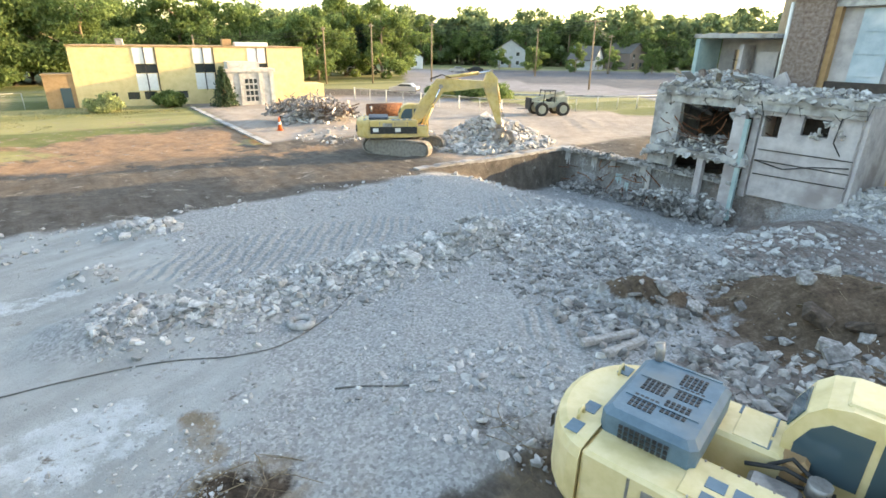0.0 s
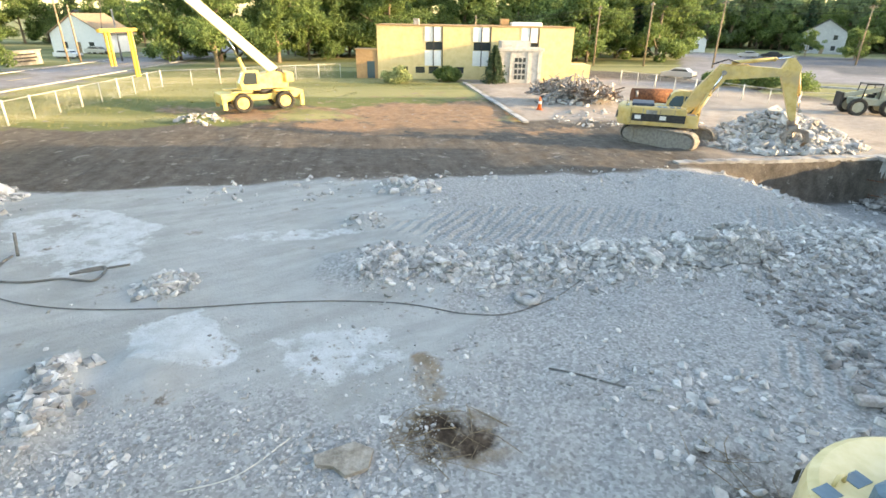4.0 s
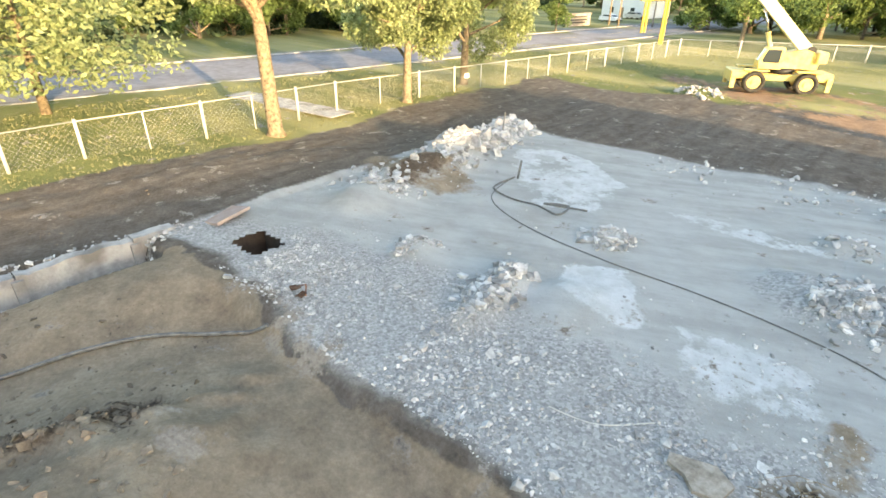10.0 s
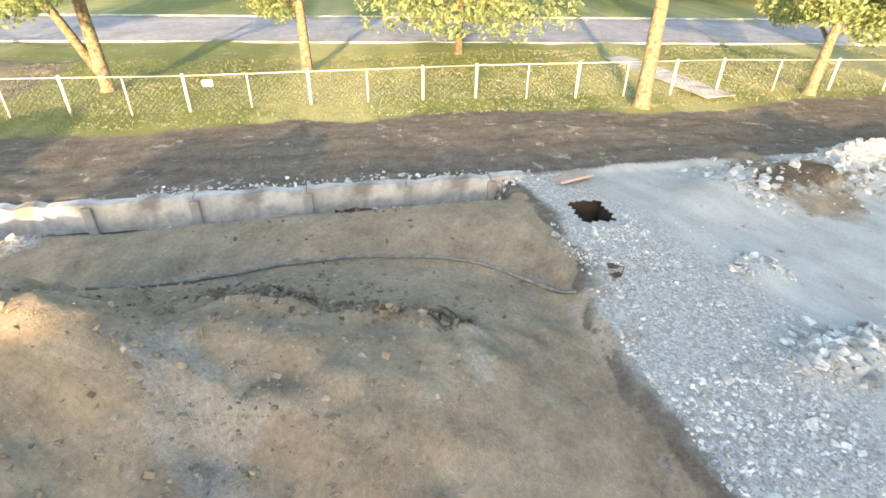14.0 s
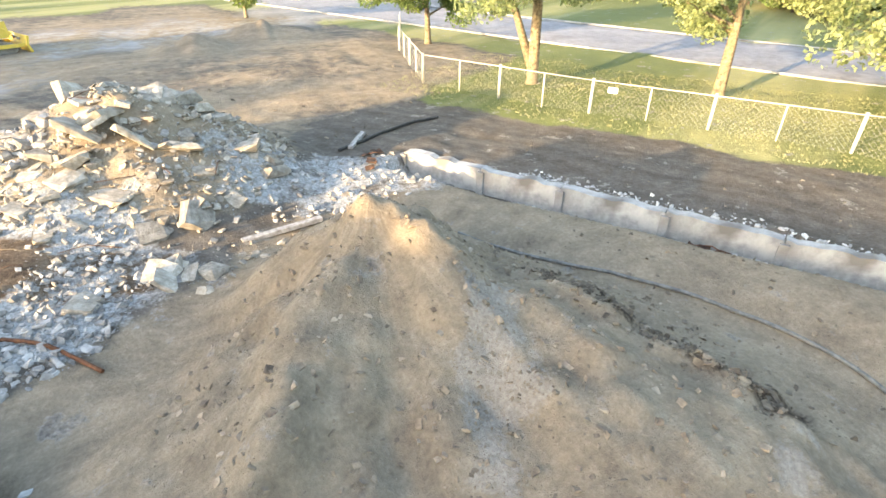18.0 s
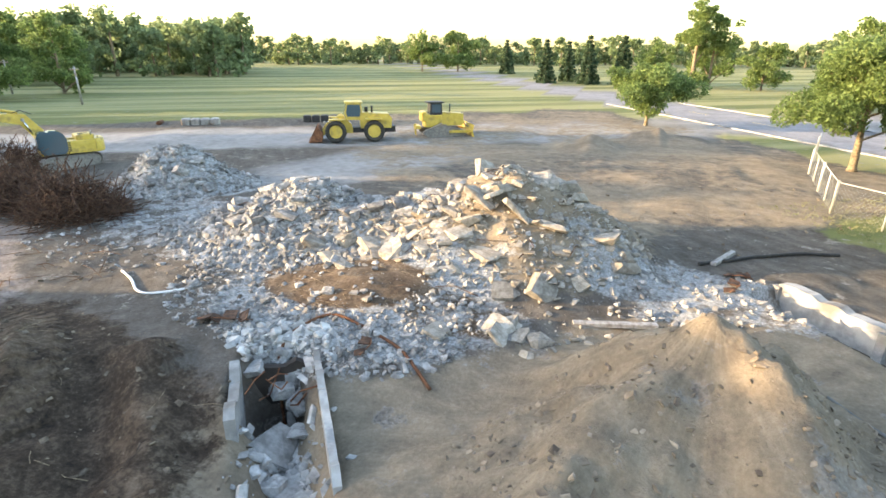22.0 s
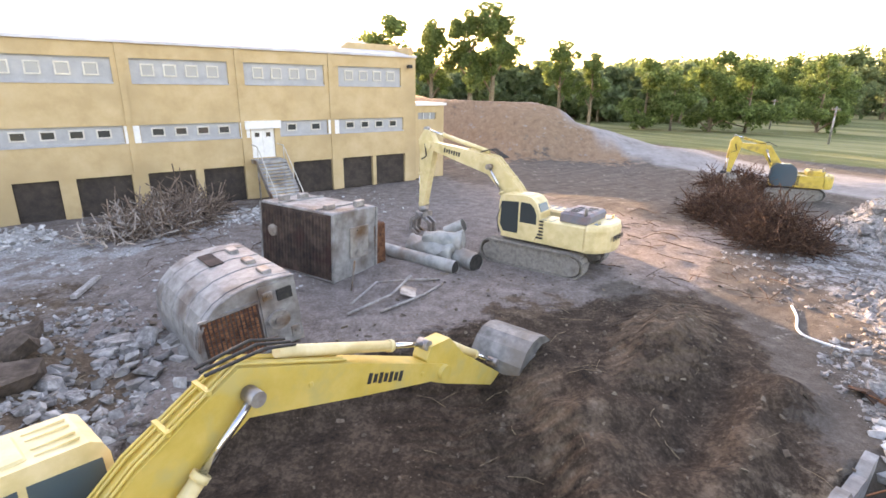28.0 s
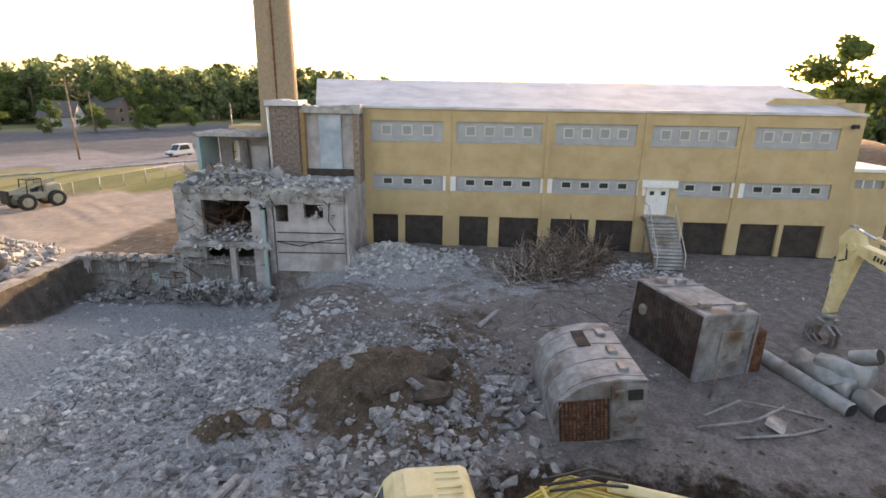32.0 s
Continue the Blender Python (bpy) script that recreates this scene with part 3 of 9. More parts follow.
white = np.maximum.reduce([patch((-23.9, 8.6), (-23.2, 10.9), (-17.6, 11.7), (-15.2, 8.8), (-16.6, 6.9), (-19.0, 7.0)) * (0.75 + 0.4 * vnoise(GX, GY, 2.2)), patch((-12.6, 6.0), (-11.7, 7.9), (-8.7, 6.7), (-10.2, 5.2)), 0.62 * patch((-9.1, 7.6), (-6.8, 9.7), (-5.2, 8.6), (-7.2, 6.3)),
    0.7 * patch((-4.6, 10.6), (-2.2, 12.0), (-0.9, 11.0), (-3.4, 9.6)), 0.62 * heap(-7.0, 22.4, 5.0, 0.6, 40), 0.55 * heap(-13.0, 13.0, 3.0, 0.6, 35)])
west_earth = zone(edge_side(-5.6, -10.2, -8.3, -4.0) / 0.8 + 0.3 * wob) * zone((5.0 - B_) / 0.4) * zone((A_ + 15.6) / 0.4) * zone((B_ + 13) / 2)
yard = zone((A_ - 9 + wob) / 2) * zone((37 - A_) / 1) * zone((B_ + 30) / 4) * zone((16 - B_) / 2)
yard = np.maximum(yard, 0.16 * west_earth)
cleat = np.maximum.reduce([heap(-6.0, 18.5, 6.5, 2.2, 40), heap(4.6, 25.0, 4.0, 2.2, 30), heap(4.0, 13.5, 3.0, 1.5, 30), heap(13, 20, 7, 4, 30), heap(14.5, -7.3, 4.0, 1.8, -40), heap(12, -1, 5, 2.5, 30)])
gravel = 0.75 * np.maximum.reduce([0.95 * heap(-3.3, -6.2, 1.0, 2.6, -25), 0.6 * heap(-7.6, -3.4, 1.6, 0.5, 40), 0.6 * heap(-11.0, -1.5, 2.5, 0.8, 30), 0.6 * heap(-4.5, -3.6, 1.2, 0.6, 0)])
for nm, arr in (("grass", grass), ("slab", slabm), ("powder", smoothslab), ("rub", rub), ("earth", earth), ("brown", brown), ("drive", drive), ("lot", lotm), ("asph", asph), ("tar", tar), ("dry", dry), ("white", white), ("gravel", gravel), ("yard", yard), ("mud", mud), ("cleat", cleat)):
    at = gm.attributes.new(nm, "FLOAT", "POINT")
    at.data.foreach_set("value", arr.astype(np.float32).ravel())
ground = tagged(new("ground", gm), "demolition site of grey rubble, brown earth and lawns", "ground", kind="structure")


def ground_material():
    m = bpy.data.materials.new("ground")
    m.use_nodes = True
    nt = m.node_tree
    bs = nt.nodes["Principled BSDF"]
    tc = nt.nodes.new("ShaderNodeTexCoord")

    def nz(scale, detail=8, rough=0.65, stretch=None, turn=0.0):
        n = nt.nodes.new("ShaderNodeTexNoise")
        n.inputs["Scale"].default_value, n.inputs["Detail"].default_value, n.inputs["Roughness"].default_value = scale, detail, rough
        src = tc.outputs["Object"]
        if stretch:
            mp = nt.nodes.new("ShaderNodeMapping")
            mp.vector_type = "TEXTURE"
            mp.inputs["Scale"].default_value, mp.inputs["Rotation"].default_value = [1 / v for v in stretch], (0, 0, radians(turn))
            nt.links.new(src, mp.inputs["Vector"])
            src = mp.outputs[0]
        nt.links.new(src, n.inputs["Vector"])
        return n.outputs["Fac"]

    def ramp(fac, *stops):
        r = nt.nodes.new("ShaderNodeValToRGB")
        e = r.color_ramp.elements
        while len(e) < len(stops):
            e.new(0.5)
        for i, (p, c) in enumerate(stops):
            e[i].position, e[i].color = p, (*c, 1)
        nt.links.new(fac, r.inputs["Fac"])
        return r.outputs["Color"]

    def mix(f, a, b, mode="MIX"):
        x = nt.nodes.new("ShaderNodeMix")
        x.data_type, x.blend_type = "RGBA", mode
        for sock, val in ((0, f), (6, a), (7, b)):
            if isinstance(val, (int, float)):
                x.inputs[sock].default_value = val
            elif isinstance(val, tuple):
                x.inputs[sock].default_value = (*val, 1)
            else:
                nt.links.new(val, x.inputs[sock])
        return x.outputs[2]

    def attr(name):
        n = nt.nodes.new("ShaderNodeAttribute")
        n.attribute_name = name
        return n.outputs["Fac"]

    fine, mid, big = nz(9, 10, 0.7), nz(1.6, 8, 0.65), nz(0.3, 6, 0.6)
    streak = nz(0.9, 6, 0.6, (0.25, 1.7, 1), 127)
    dirt = ramp(mix(0.5, fine, mid), (0.37, (0.055, 0.045, 0.036)), (0.5, (0.105, 0.09, 0.074)), (0.64, (0.18, 0.158, 0.135)))
    dirt = mix(0.3, dirt, ramp(streak, (0.35, (0.06, 0.052, 0.045)), (0.65, (0.20, 0.175, 0.15))))
    earthc = ramp(mix(0.5, fine, mid), (0.34, (0.12, 0.095, 0.07)), (0.5, (0.228, 0.184, 0.134)), (0.66, (0.35, 0.292, 0.218)))
    run = nt.nodes.new("ShaderNodeTexNoise")
    run.inputs["Scale"].default_value, run.inputs["Detail"].default_value, run.inputs["Roughness"].default_value = 1.5, 7, 0.62
    fl = nt.nodes.new("ShaderNodeAttribute")
    fl.attribute_name = "flow"
    nt.links.new(fl.outputs["Vector"], run.inputs["Vector"])
    earthc = mix(0.34, earthc, ramp(run.outputs["Fac"], (0.36, (0.13, 0.10, 0.073)), (0.5, (0.225, 0.178, 0.126)), (0.62, (0.34, 0.27, 0.19))))
    brownc = ramp(mix(0.5, fine, mid), (0.38, (0.022, 0.016, 0.012)), (0.5, (0.055, 0.039, 0.027)), (0.62, (0.12, 0.088, 0.063)))
    vor = nt.nodes.new("ShaderNodeTexVoronoi")
    vor.inputs["Scale"].default_value = 16
    nt.links.new(tc.outputs["Object"], vor.inputs["Vector"])
    grit = ramp(mix(0.5, vor.outputs["Color"], fine), (0.25, (0.20, 0.20, 0.196)), (0.5, (0.315, 0.317, 0.31)), (0.8, (0.47, 0.475, 0.465)))
    pow_ = ramp(mix(0.4, big, mid), (0.34, (0.26, 0.265, 0.25)), (0.5, (0.34, 0.35, 0.335)), (0.68, (0.42, 0.435, 0.43)))
    tread = nz(0.8, 6, 0.65, (0.3, 1.3, 1), 60)
    pow_ = mix(0.4, pow_, ramp(tread, (0.40, (0.27, 0.275, 0.265)), (0.62, (0.43, 0.445, 0.44))))
    green = ramp(mix(0.5, fine, big), (0.3, (0.10, 0.12, 0.042)), (0.55, (0.195, 0.195, 0.075)), (0.75, (0.30, 0.275, 0.135)))
    stripe = nz(0.13, 4, 0.55, (0.05, 0.85, 1), 33)
    green = mix(0.55, green, ramp(stripe, (0.45, (0.11, 0.135, 0.05)), (0.55, (0.37, 0.34, 0.17))))
    dryc = ramp(mix(0.5, fine, mid), (0.35, (0.17, 0.105, 0.066)), (0.5, (0.265, 0.172, 0.11)), (0.66, (0.35, 0.25, 0.16)))
    lotc = ramp(mix(0.5, mid, big), (0.35, (0.26, 0.22, 0.185)), (0.6, (0.40, 0.35, 0.30)))
    drivec = ramp(mix(0.5, mid, big), (0.35, (0.20, 0.19, 0.18)), (0.6, (0.33, 0.32, 0.31)))
    asphc = ramp(mix(0.5, mid, big), (0.4, (0.21, 0.20, 0.205)), (0.6, (0.31, 0.30, 0.305)))

    def worn(name, amount=0.9):
        """The zone with a ragged, broken edge."""
        s1, s2, s3 = (nt.nodes.new("ShaderNodeMath") for _ in range(3))
        s1.operation, s2.operation, s3.operation = "MULTIPLY_ADD", "ADD", "MULTIPLY_ADD"
        nt.links.new(rag, s1.inputs[0])
        s1.inputs[1].default_value, s1.inputs[2].default_value = amount, -amount * 0.5 - 0.5
        nt.links.new(attr(name), s2.inputs[0])
        nt.links.new(s1.outputs[0], s2.inputs[1])
        nt.links.new(s2.outputs[0], s3.inputs[0])
        s3.inputs[1].default_value, s3.inputs[2].default_value, s3.use_clamp = 3.2, 0.5, True
        return s3.outputs[0]

    rag = ramp(nz(0.9, 10, 0.74), (0.32, (0, 0, 0)), (0.68, (1, 1, 1)))
    c = mix(worn("grass", 0.7), dirt, green)
    c = mix(worn("dry", 1.2), c, dryc)
    c = mix(attr("lot"), c, lotc)
    c = mix(attr("drive"), c, drivec)
    yardc = ramp(mix(0.5, fine, mid), (0.37, (0.115, 0.096, 0.084)), (0.5, (0.205, 0.174, 0.155)), (0.63, (0.315, 0.278, 0.254)))
    c = mix(attr("slab"), c, grit)
    c = mix(worn("powder", 0.8), c, pow_)
    c = mix(worn("white", 1.3), c, ramp(mid, (0.38, (0.41, 0.435, 0.435)), (0.62, (0.52, 0.55, 0.56))))
    c = mix(worn("earth", 0.6), c, earthc)
    c = mix(worn("yard", 0.6), c, yardc)
    c = mix(worn("gravel", 1.4), c, mix(0.7, grit, earthc))
    c = mix(worn("rub", 1.0), c, grit)
    c = mix(worn("brown", 0.9), c, brownc)
    mudc = ramp(mix(0.5, fine, mid), (0.38, (0.06, 0.042, 0.03)), (0.5, (0.115, 0.082, 0.056)), (0.62, (0.19, 0.145, 0.105)))
    c = mix(worn("mud", 1.0), c, mudc)
    c = mix(attr("asph"), c, asphc)
    c = mix(attr("tar"), c, ramp(mix(0.5, mid, big), (0.4, (0.10, 0.105, 0.115)), (0.6, (0.15, 0.155, 0.165))))
    nt.links.new(c, bs.inputs["Base Color"])
    bs.inputs["Roughness"].default_value, bs.inputs["Specular IOR Level"].default_value = 0.95, 0.15
    bp = nt.nodes.new("ShaderNodeBump")
    bp.inputs["Strength"].default_value, bp.inputs["Distance"].default_value = 0.8, 0.13
    nt.links.new(mix(0.5, fine, nz(3, 8, 0.7)), bp.inputs["Height"])
    wv = nt.nodes.new("ShaderNodeTexWave")
    wv.inputs["Scale"].default_value, wv.inputs["Distortion"].default_value, wv.inputs["Detail"].default_value, wv.inputs["Detail Scale"].default_value = 0.75, 3.0, 4, 1.2
    nt.links.new(tc.outputs["Object"], wv.inputs["Vector"])
    b2 = nt.nodes.new("ShaderNodeBump")
    b2.inputs["Distance"].default_value = 0.10
    nt.links.new(worn("cleat", 0.8), b2.inputs["Strength"])
    nt.links.new(wv.outputs["Fac"], b2.inputs["Height"])
    nt.links.new(bp.outputs["Normal"], b2.inputs["Normal"])
    nt.links.new(b2.outputs["Normal"], bs.inputs["Normal"])
    return m


flow = gm.attributes.new("flow", "FLOAT_VECTOR", "POINT")
fr_, fa_ = np.hypot(GX + 2.1, GY + 10.4), np.arctan2(GY + 10.4, GX + 2.1)
flow.data.foreach_set("vector", np.stack([fa_ * 5.0, fr_ * 0.35, 0 * fr_], -1).astype(np.float32).ravel())
gm.materials.append(ground_material())


# ---------------------------------------------------------------- the works
W0 = ab(35.6, 8.3)
WORKS = pose(W0[0], W0[1], 0, 0, 0, -53.13)   # x along the front, y into the building
works = thing("works_building", WORKS, "long two-storey tan block works with grey window bands", "building")
LEN, EAVE, DEEP = 33.3, 9.65, 26.0
TOPB = [(0.8, 5.8, 3), (6.7, 12.5, 4), (13.4, 18.8, 4), (19.8, 25.4, 4), (26.5, 31.9, 4)]
LOWB = [(0.85, 5.8, 3), (6.75, 12.6, 4), (13.45, 19.2, 4), (21.9, 25.5, 2), (26.4, 32.1, 4)]
GARB = [(0.77, 2.63), (3.12, 5.85), (7.04, 9.1), (9.89, 12.65), (13.51, 16.21), (16.68, 19.3), (22.69, 25.74), (26.6, 29.2), (29.5, 32.25)]


def pierced_wall(length, height, thick, holes):
    """A wall along x with rectangular holes (x0, x1, z0, z1), as real openings, in one connected mesh."""
    xsv = sorted({0, length, *[h[0] for h in holes], *[h[1] for h in holes]})
    zsv = sorted({0, height, *[h[2] for h in holes], *[h[3] for h in holes]})
    n, k = len(xsv), len(zsv)

    def solid(i, j):
        if not (0 <= i < n - 1 and 0 <= j < k - 1):
            return False
        cx, cz = (xsv[i] + xsv[i + 1]) / 2, (zsv[j] + zsv[j + 1]) / 2
        return not any(h[0] < cx < h[1] and h[2] < cz < h[3] for h in holes)

    ix = lambda i, j, s: (i * k + j) * 2 + s
    vs = [(x, s * thick, z) for x in xsv for z in zsv for s in (0, 1)]
    fs = []
    for i in range(n - 1):
        for j in range(k - 1):
            if not solid(i, j):
                continue
            fs += [(ix(i, j, 0), ix(i + 1, j, 0), ix(i + 1, j + 1, 0), ix(i, j + 1, 0)), (ix(i, j, 1), ix(i, j + 1, 1), ix(i + 1, j + 1, 1), ix(i + 1, j, 1))]
            if not solid(i - 1, j):
                fs.append((ix(i, j, 0), ix(i, j + 1, 0), ix(i, j + 1, 1), ix(i, j, 1)))
            if not solid(i + 1, j):
                fs.append((ix(i + 1, j, 0), ix(i + 1, j, 1), ix(i + 1, j + 1, 1), ix(i + 1, j + 1, 0)))
            if not solid(i, j - 1):
                fs.append((ix(i, j, 0), ix(i, j, 1), ix(i + 1, j, 1), ix(i + 1, j, 0)))
            if not solid(i, j + 1):
                fs.append((ix(i, j + 1, 0), ix(i + 1, j + 1, 0), ix(i + 1, j + 1, 1), ix(i, j + 1, 1)))
    keep = sorted({q for f in fs for q in f})
    back = {q: r for r, q in enumerate(keep)}
    return Shape().add([vs[q] for q in keep], [tuple(back[q] for q in f) for f in fs])


holes = [(a, b, 7.45, 8.85) for a, b, _ in TOPB] + [(a, b, 4.1, 5.15) for a, b, _ in LOWB] + [(a, b, 0.0, 2.3) for a, b in GARB] + [(19.9, 21.5, 2.75, 4.7)]
part("front_wall", pierced_wall(LEN, EAVE, 0.35, holes), TAN, works)
part("end_wall", Shape().box((0.18, DEEP / 2 + 0.35, EAVE / 2), (0.35, DEEP - 0.02, EAVE)), TAN, works)
part("end_wall", Shape().box((LEN - 0.18, DEEP / 2 + 0.35, EAVE / 2 + 0.4), (0.35, DEEP - 0.02, EAVE + 0.8)), TAN, works)
part("back_wall", Shape().box((LEN / 2, DEEP + 0.55, EAVE / 2), (LEN, 0.35, EAVE)), TAN, works)
part("floor_slab", Shape().box((LEN / 2, DEEP / 2, 2.6), (LEN - 0.8, DEEP - 0.5, 0.2)), CONCW, works)
part("parapet", Shape().prism([(LEN - 6, EAVE - 0.05), (LEN + 0.15, EAVE - 0.05), (LEN + 0.15, EAVE + 1.05), (LEN - 4.5, EAVE + 1.05)], 2.6, 2.9), TAN, works, "raised end of the parapet")
part("roof", Shape().prism([(-0.15, EAVE), (LEN + 0.02, EAVE), (LEN + 0.02, EAVE + 0.16), (-0.15, EAVE + 0.16)], -0.15, 0.2).add(
    [(-3.0, 0.2, EAVE + 0.17), (LEN, 0.2, EAVE + 0.17), (LEN, 11, EAVE + 2.1), (-6.0, 11, EAVE + 2.1), (LEN, DEEP + 0.5, EAVE + 0.2), (-6.0, DEEP + 0.5, EAVE + 0.2), (-3.0, 0.2, EAVE - 0.05), (LEN, 0.2, EAVE - 0.05), (LEN, DEEP + 0.5, EAVE - 0.05), (-6, DEEP + 0.5, EAVE - 0.05), (-6, 11, EAVE - 0.05)],
    [(0, 1, 2, 3), (3, 2, 4, 5), (0, 1, 7, 6), (1, 2, 4, 8, 7), (0, 3, 5, 9, 6), (4, 5, 9, 8), (6, 7, 8, 9)]), ROOF, works, "pale grey membrane roof with dark streaks")
for row, bands, z0, z1 in (("u", TOPB, 7.45, 8.85), ("l", LOWB, 4.1, 5.15)):
    for a, b, n in bands:
        band = part("window_band", Shape().box(((a + b) / 2, 0.2, (z0 + z1) / 2), (b - a, 0.1, z1 - z0)).box(((a + b) / 2, 0.1, z0 + 0.04), (b - a, 0.3, 0.08)), SIDING, works, "grey corrugated panels filling an old window band")
        for i in range(n):
            cx = a + (b - a) * (i + 0.75) / (n + 0.5) if n > 2 else a + (b - a) * (0.25 + 0.5 * i)
            w, h = (0.56, 0.54) if row == "u" else (0.58, 0.36)
            zc = (z0 + z1) / 2 + 0.08
            fr = Shape()
            for dx, dz, sx, sz in ((0, h / 2 + 0.04, w + 0.16, 0.08), (0, -h / 2 - 0.04, w + 0.16, 0.08), (w / 2 + 0.04, 0, 0.08, h), (-w / 2 - 0.04, 0, 0.08, h)):
                fr.box((cx + dx, 0.12, zc + dz), (sx, 0.1, sz))
            part("window_frame", fr, GALV, band)
            part("pane", Shape().box((cx, 0.135, zc), (w, 0.03, h)), GLASS if row == "l" else BRIGHT, band)
for a in (5.8, 12.6, 19.2, 25.5):
    w = {5.8: 0.95, 12.6: 0.85, 19.2: 0.65, 25.5: 0.9}[a]
    part("block_panel", Shape().box((a + w / 2, -0.02, 4.62), (w - 0.06, 0.06, 1.0)), WHITE, works, "whitewashed block infill")
    part("pilaster", Shape().box((a + w / 2 - 0.1, -0.05, EAVE / 2 + 1.2), (0.3, 0.1, EAVE - 2.4)), TAN, works)
for a, b in GARB:
    d = Shape().box(((a + b) / 2, 0.3, 1.15), (b - a, 0.08, 2.3))
    for k in range(1, 5):
        d.box(((a + b) / 2, 0.255, k * 0.46), (b - a, 0.02, 0.03))
    part("bay_door", d, DARK, works, "dark boarded bay door")
dr = part("double_door", Shape().box((20.7, 0.15, 3.72), (1.58, 0.08, 1.92)).box((20.7, 0.1, 3.72), (0.03, 0.06, 1.9)), WHITE, works, "white double door with small windows")
for dx in (-0.38, 0.38):
    part("pane", Shape().box((20.7 + dx, 0.1, 4.28), (0.3, 0.03, 0.28)), GLASS, dr)
part("door_hood", Shape().box((20.7, -0.1, 4.95), (2.4, 0.25, 0.5)), WHITE, works)
stairs = thing("outside_stairs", WORKS, "steep steel stairs up to a white door", "stairs")
for k in range(14):
    part("step", Shape().box((20.7, -1.25 - k * 0.2, 2.7 - 0.19 * (k + 0.5)), (1.85, 0.3, 0.12)), CONCW, stairs)
for x_ in (19.74, 21.66):
    part("stringer", Shape().prism([(-0.1, 2.72), (-1.2, 2.72), (-4.0, 0.1), (-3.6, -0.1), (-1.0, 2.45), (-0.1, 2.45)], -0.03, 0.03), STEEL, stairs, m=pose(x_, 0, 0, 0, 0, 90))
part("landing", Shape().box((20.7, -0.6, 2.66), (1.95, 1.1, 0.1)), CONCW, stairs)
for x_ in (19.82, 21.58):
    part("leg", Shape().tube([(x_, -1.0, 2.6), (x_, -1.0, -0.3)], 0.06), STEEL, stairs)
    part("handrail", Shape().tube([(x_, -0.1, 3.65), (x_, -1.15, 3.65), (x_, -3.9, 1.0), (x_, -3.9, 0)], 0.03).tube([(x_, -1.15, 3.65), (x_, -1.15, 2.7)], 0.03).tube([(x_, -2.5, 2.3), (x_, -2.5, 1.3)], 0.03), GALV, stairs)
part("wall_lamp", Shape().box((32.6, -0.2, 9.0), (0.35, 0.4, 0.25), bevel=0.05).tube([(32.6, 0, 9.05), (32.6, -0.15, 9.05)], 0.05), BLACK, works)
# lower wing past the end
wing = thing("low_wing", WORKS, "low tan wing with a flat white roof edge", "building")
part("wall", pierced_wall(3.0, 6.0, 0.3, [(0.3, 2.2, 4.9, 5.45)]), TAN, wing, m=pose(LEN + 0.3, 0.5, 0))
part("side_wall", Shape().box((LEN + 3.15, 6.3, 3.0), (0.3, 11, 6.0)), TAN, wing)
part("roof", Shape().box((LEN + 1.75, 6.3, 6.12), (3.4, 12, 0.22)), WHITE, wing)
wb = part("window_band", Shape().box((LEN + 1.55, 0.7, 5.17), (1.9, 0.08, 0.55)), BRIGHT, wing)
for dx in (1.2, 1.9):
    part("window_frame", Shape().box((LEN + dx, 0.62, 5.17), (0.06, 0.1, 0.55)), WHITE, wb)

# ---------------------------------------------------------------- chimney and ruin
chim_xy = WORKS @ Vector((-6.0, 1.4, 0))
chimney = thing("chimney", pose(chim_xy.x, chim_xy.y, 0), "tall round buff brick chimney above the ruin", "chimney")
part("shaft", Shape().tube([(0, 0, 0), (0, 0, 9.5), (0, 0, 24), (0, 0, 27)], [1.55, 1.32, 1.12, 1.05], 28, smooth=True), CHIM, chimney)
part("cap_ring", Shape().tube([(0, 0, 26.6), (0, 0, 27.2)], 1.2, 28), CHIM, chimney)
part("lightning_strip", Shape().tube([(-0.9, -1.12, 2), (-0.75, -0.95, 26)], 0.06, 5), RUST, chimney)

RUIN = pose(*ab(30.2, 8.3), 0, 0, 0, -53.13)   # x runs on as along the works, y into the ruin; the ruin lies at negative x
ruin = thing("ruined_block", RUIN, "half-demolished concrete and brick block with broken floors", "ruin")
rr_ = random.Random(3)


def ragged(x0, x1, z0, z1, y0, y1, top=True, step=0.28, amp=0.25):
    """A wall panel with a broken upper or lower edge."""
    n = max(3, int((x1 - x0) / step))
    line = [(x0 + (x1 - x0) * i / n, (z1 if top else z0) + rr_.uniform(-amp, amp)) for i in range(n + 1)]
    o = [(x0, z0), (x1, z0)] + line[::-1] if top else [(x1, z1), (x0, z1)] + line
    return Shape().prism(o, y0, y1)


part("front_panel", pierced_wall(4.5, 4.7, 0.3, [(0.1, 0.9, 3.2, 4.3), (1.9, 3.1, 3.5, 4.35)]), PLASTER, ruin, "stained grey plaster wall with holes", pose(-4.35, 0, -0.35))
for z_ in (0.9, 1.6, 2.2):
    part("groove", Shape().box((-2.1, -0.02, z_), (4.3, 0.05, 0.05), Matrix.Rotation(rr_.uniform(-0.03, 0.03), 3, "Y")), BLACK, ruin)
part("side_panel", Shape().box((0.15, 2.75, 2.2), (0.3, 5.5, 5.0)), PLASTER, ruin)
part("side_panel", ragged(3.9, 5.3, 4.7, 9.2, -0.15, 0.15, amp=0.3), BRICK, ruin, "broken brick edge of the pulled-down wall", pose(0.15, 0.1, 0, 0, 0, 90))
part("floor_edge", ragged(-10.3, 0.1, 4.62, 5.05, -0.35, 5.2, step=0.35, amp=0.1), CONCW, ruin, "broken concrete floor slab")
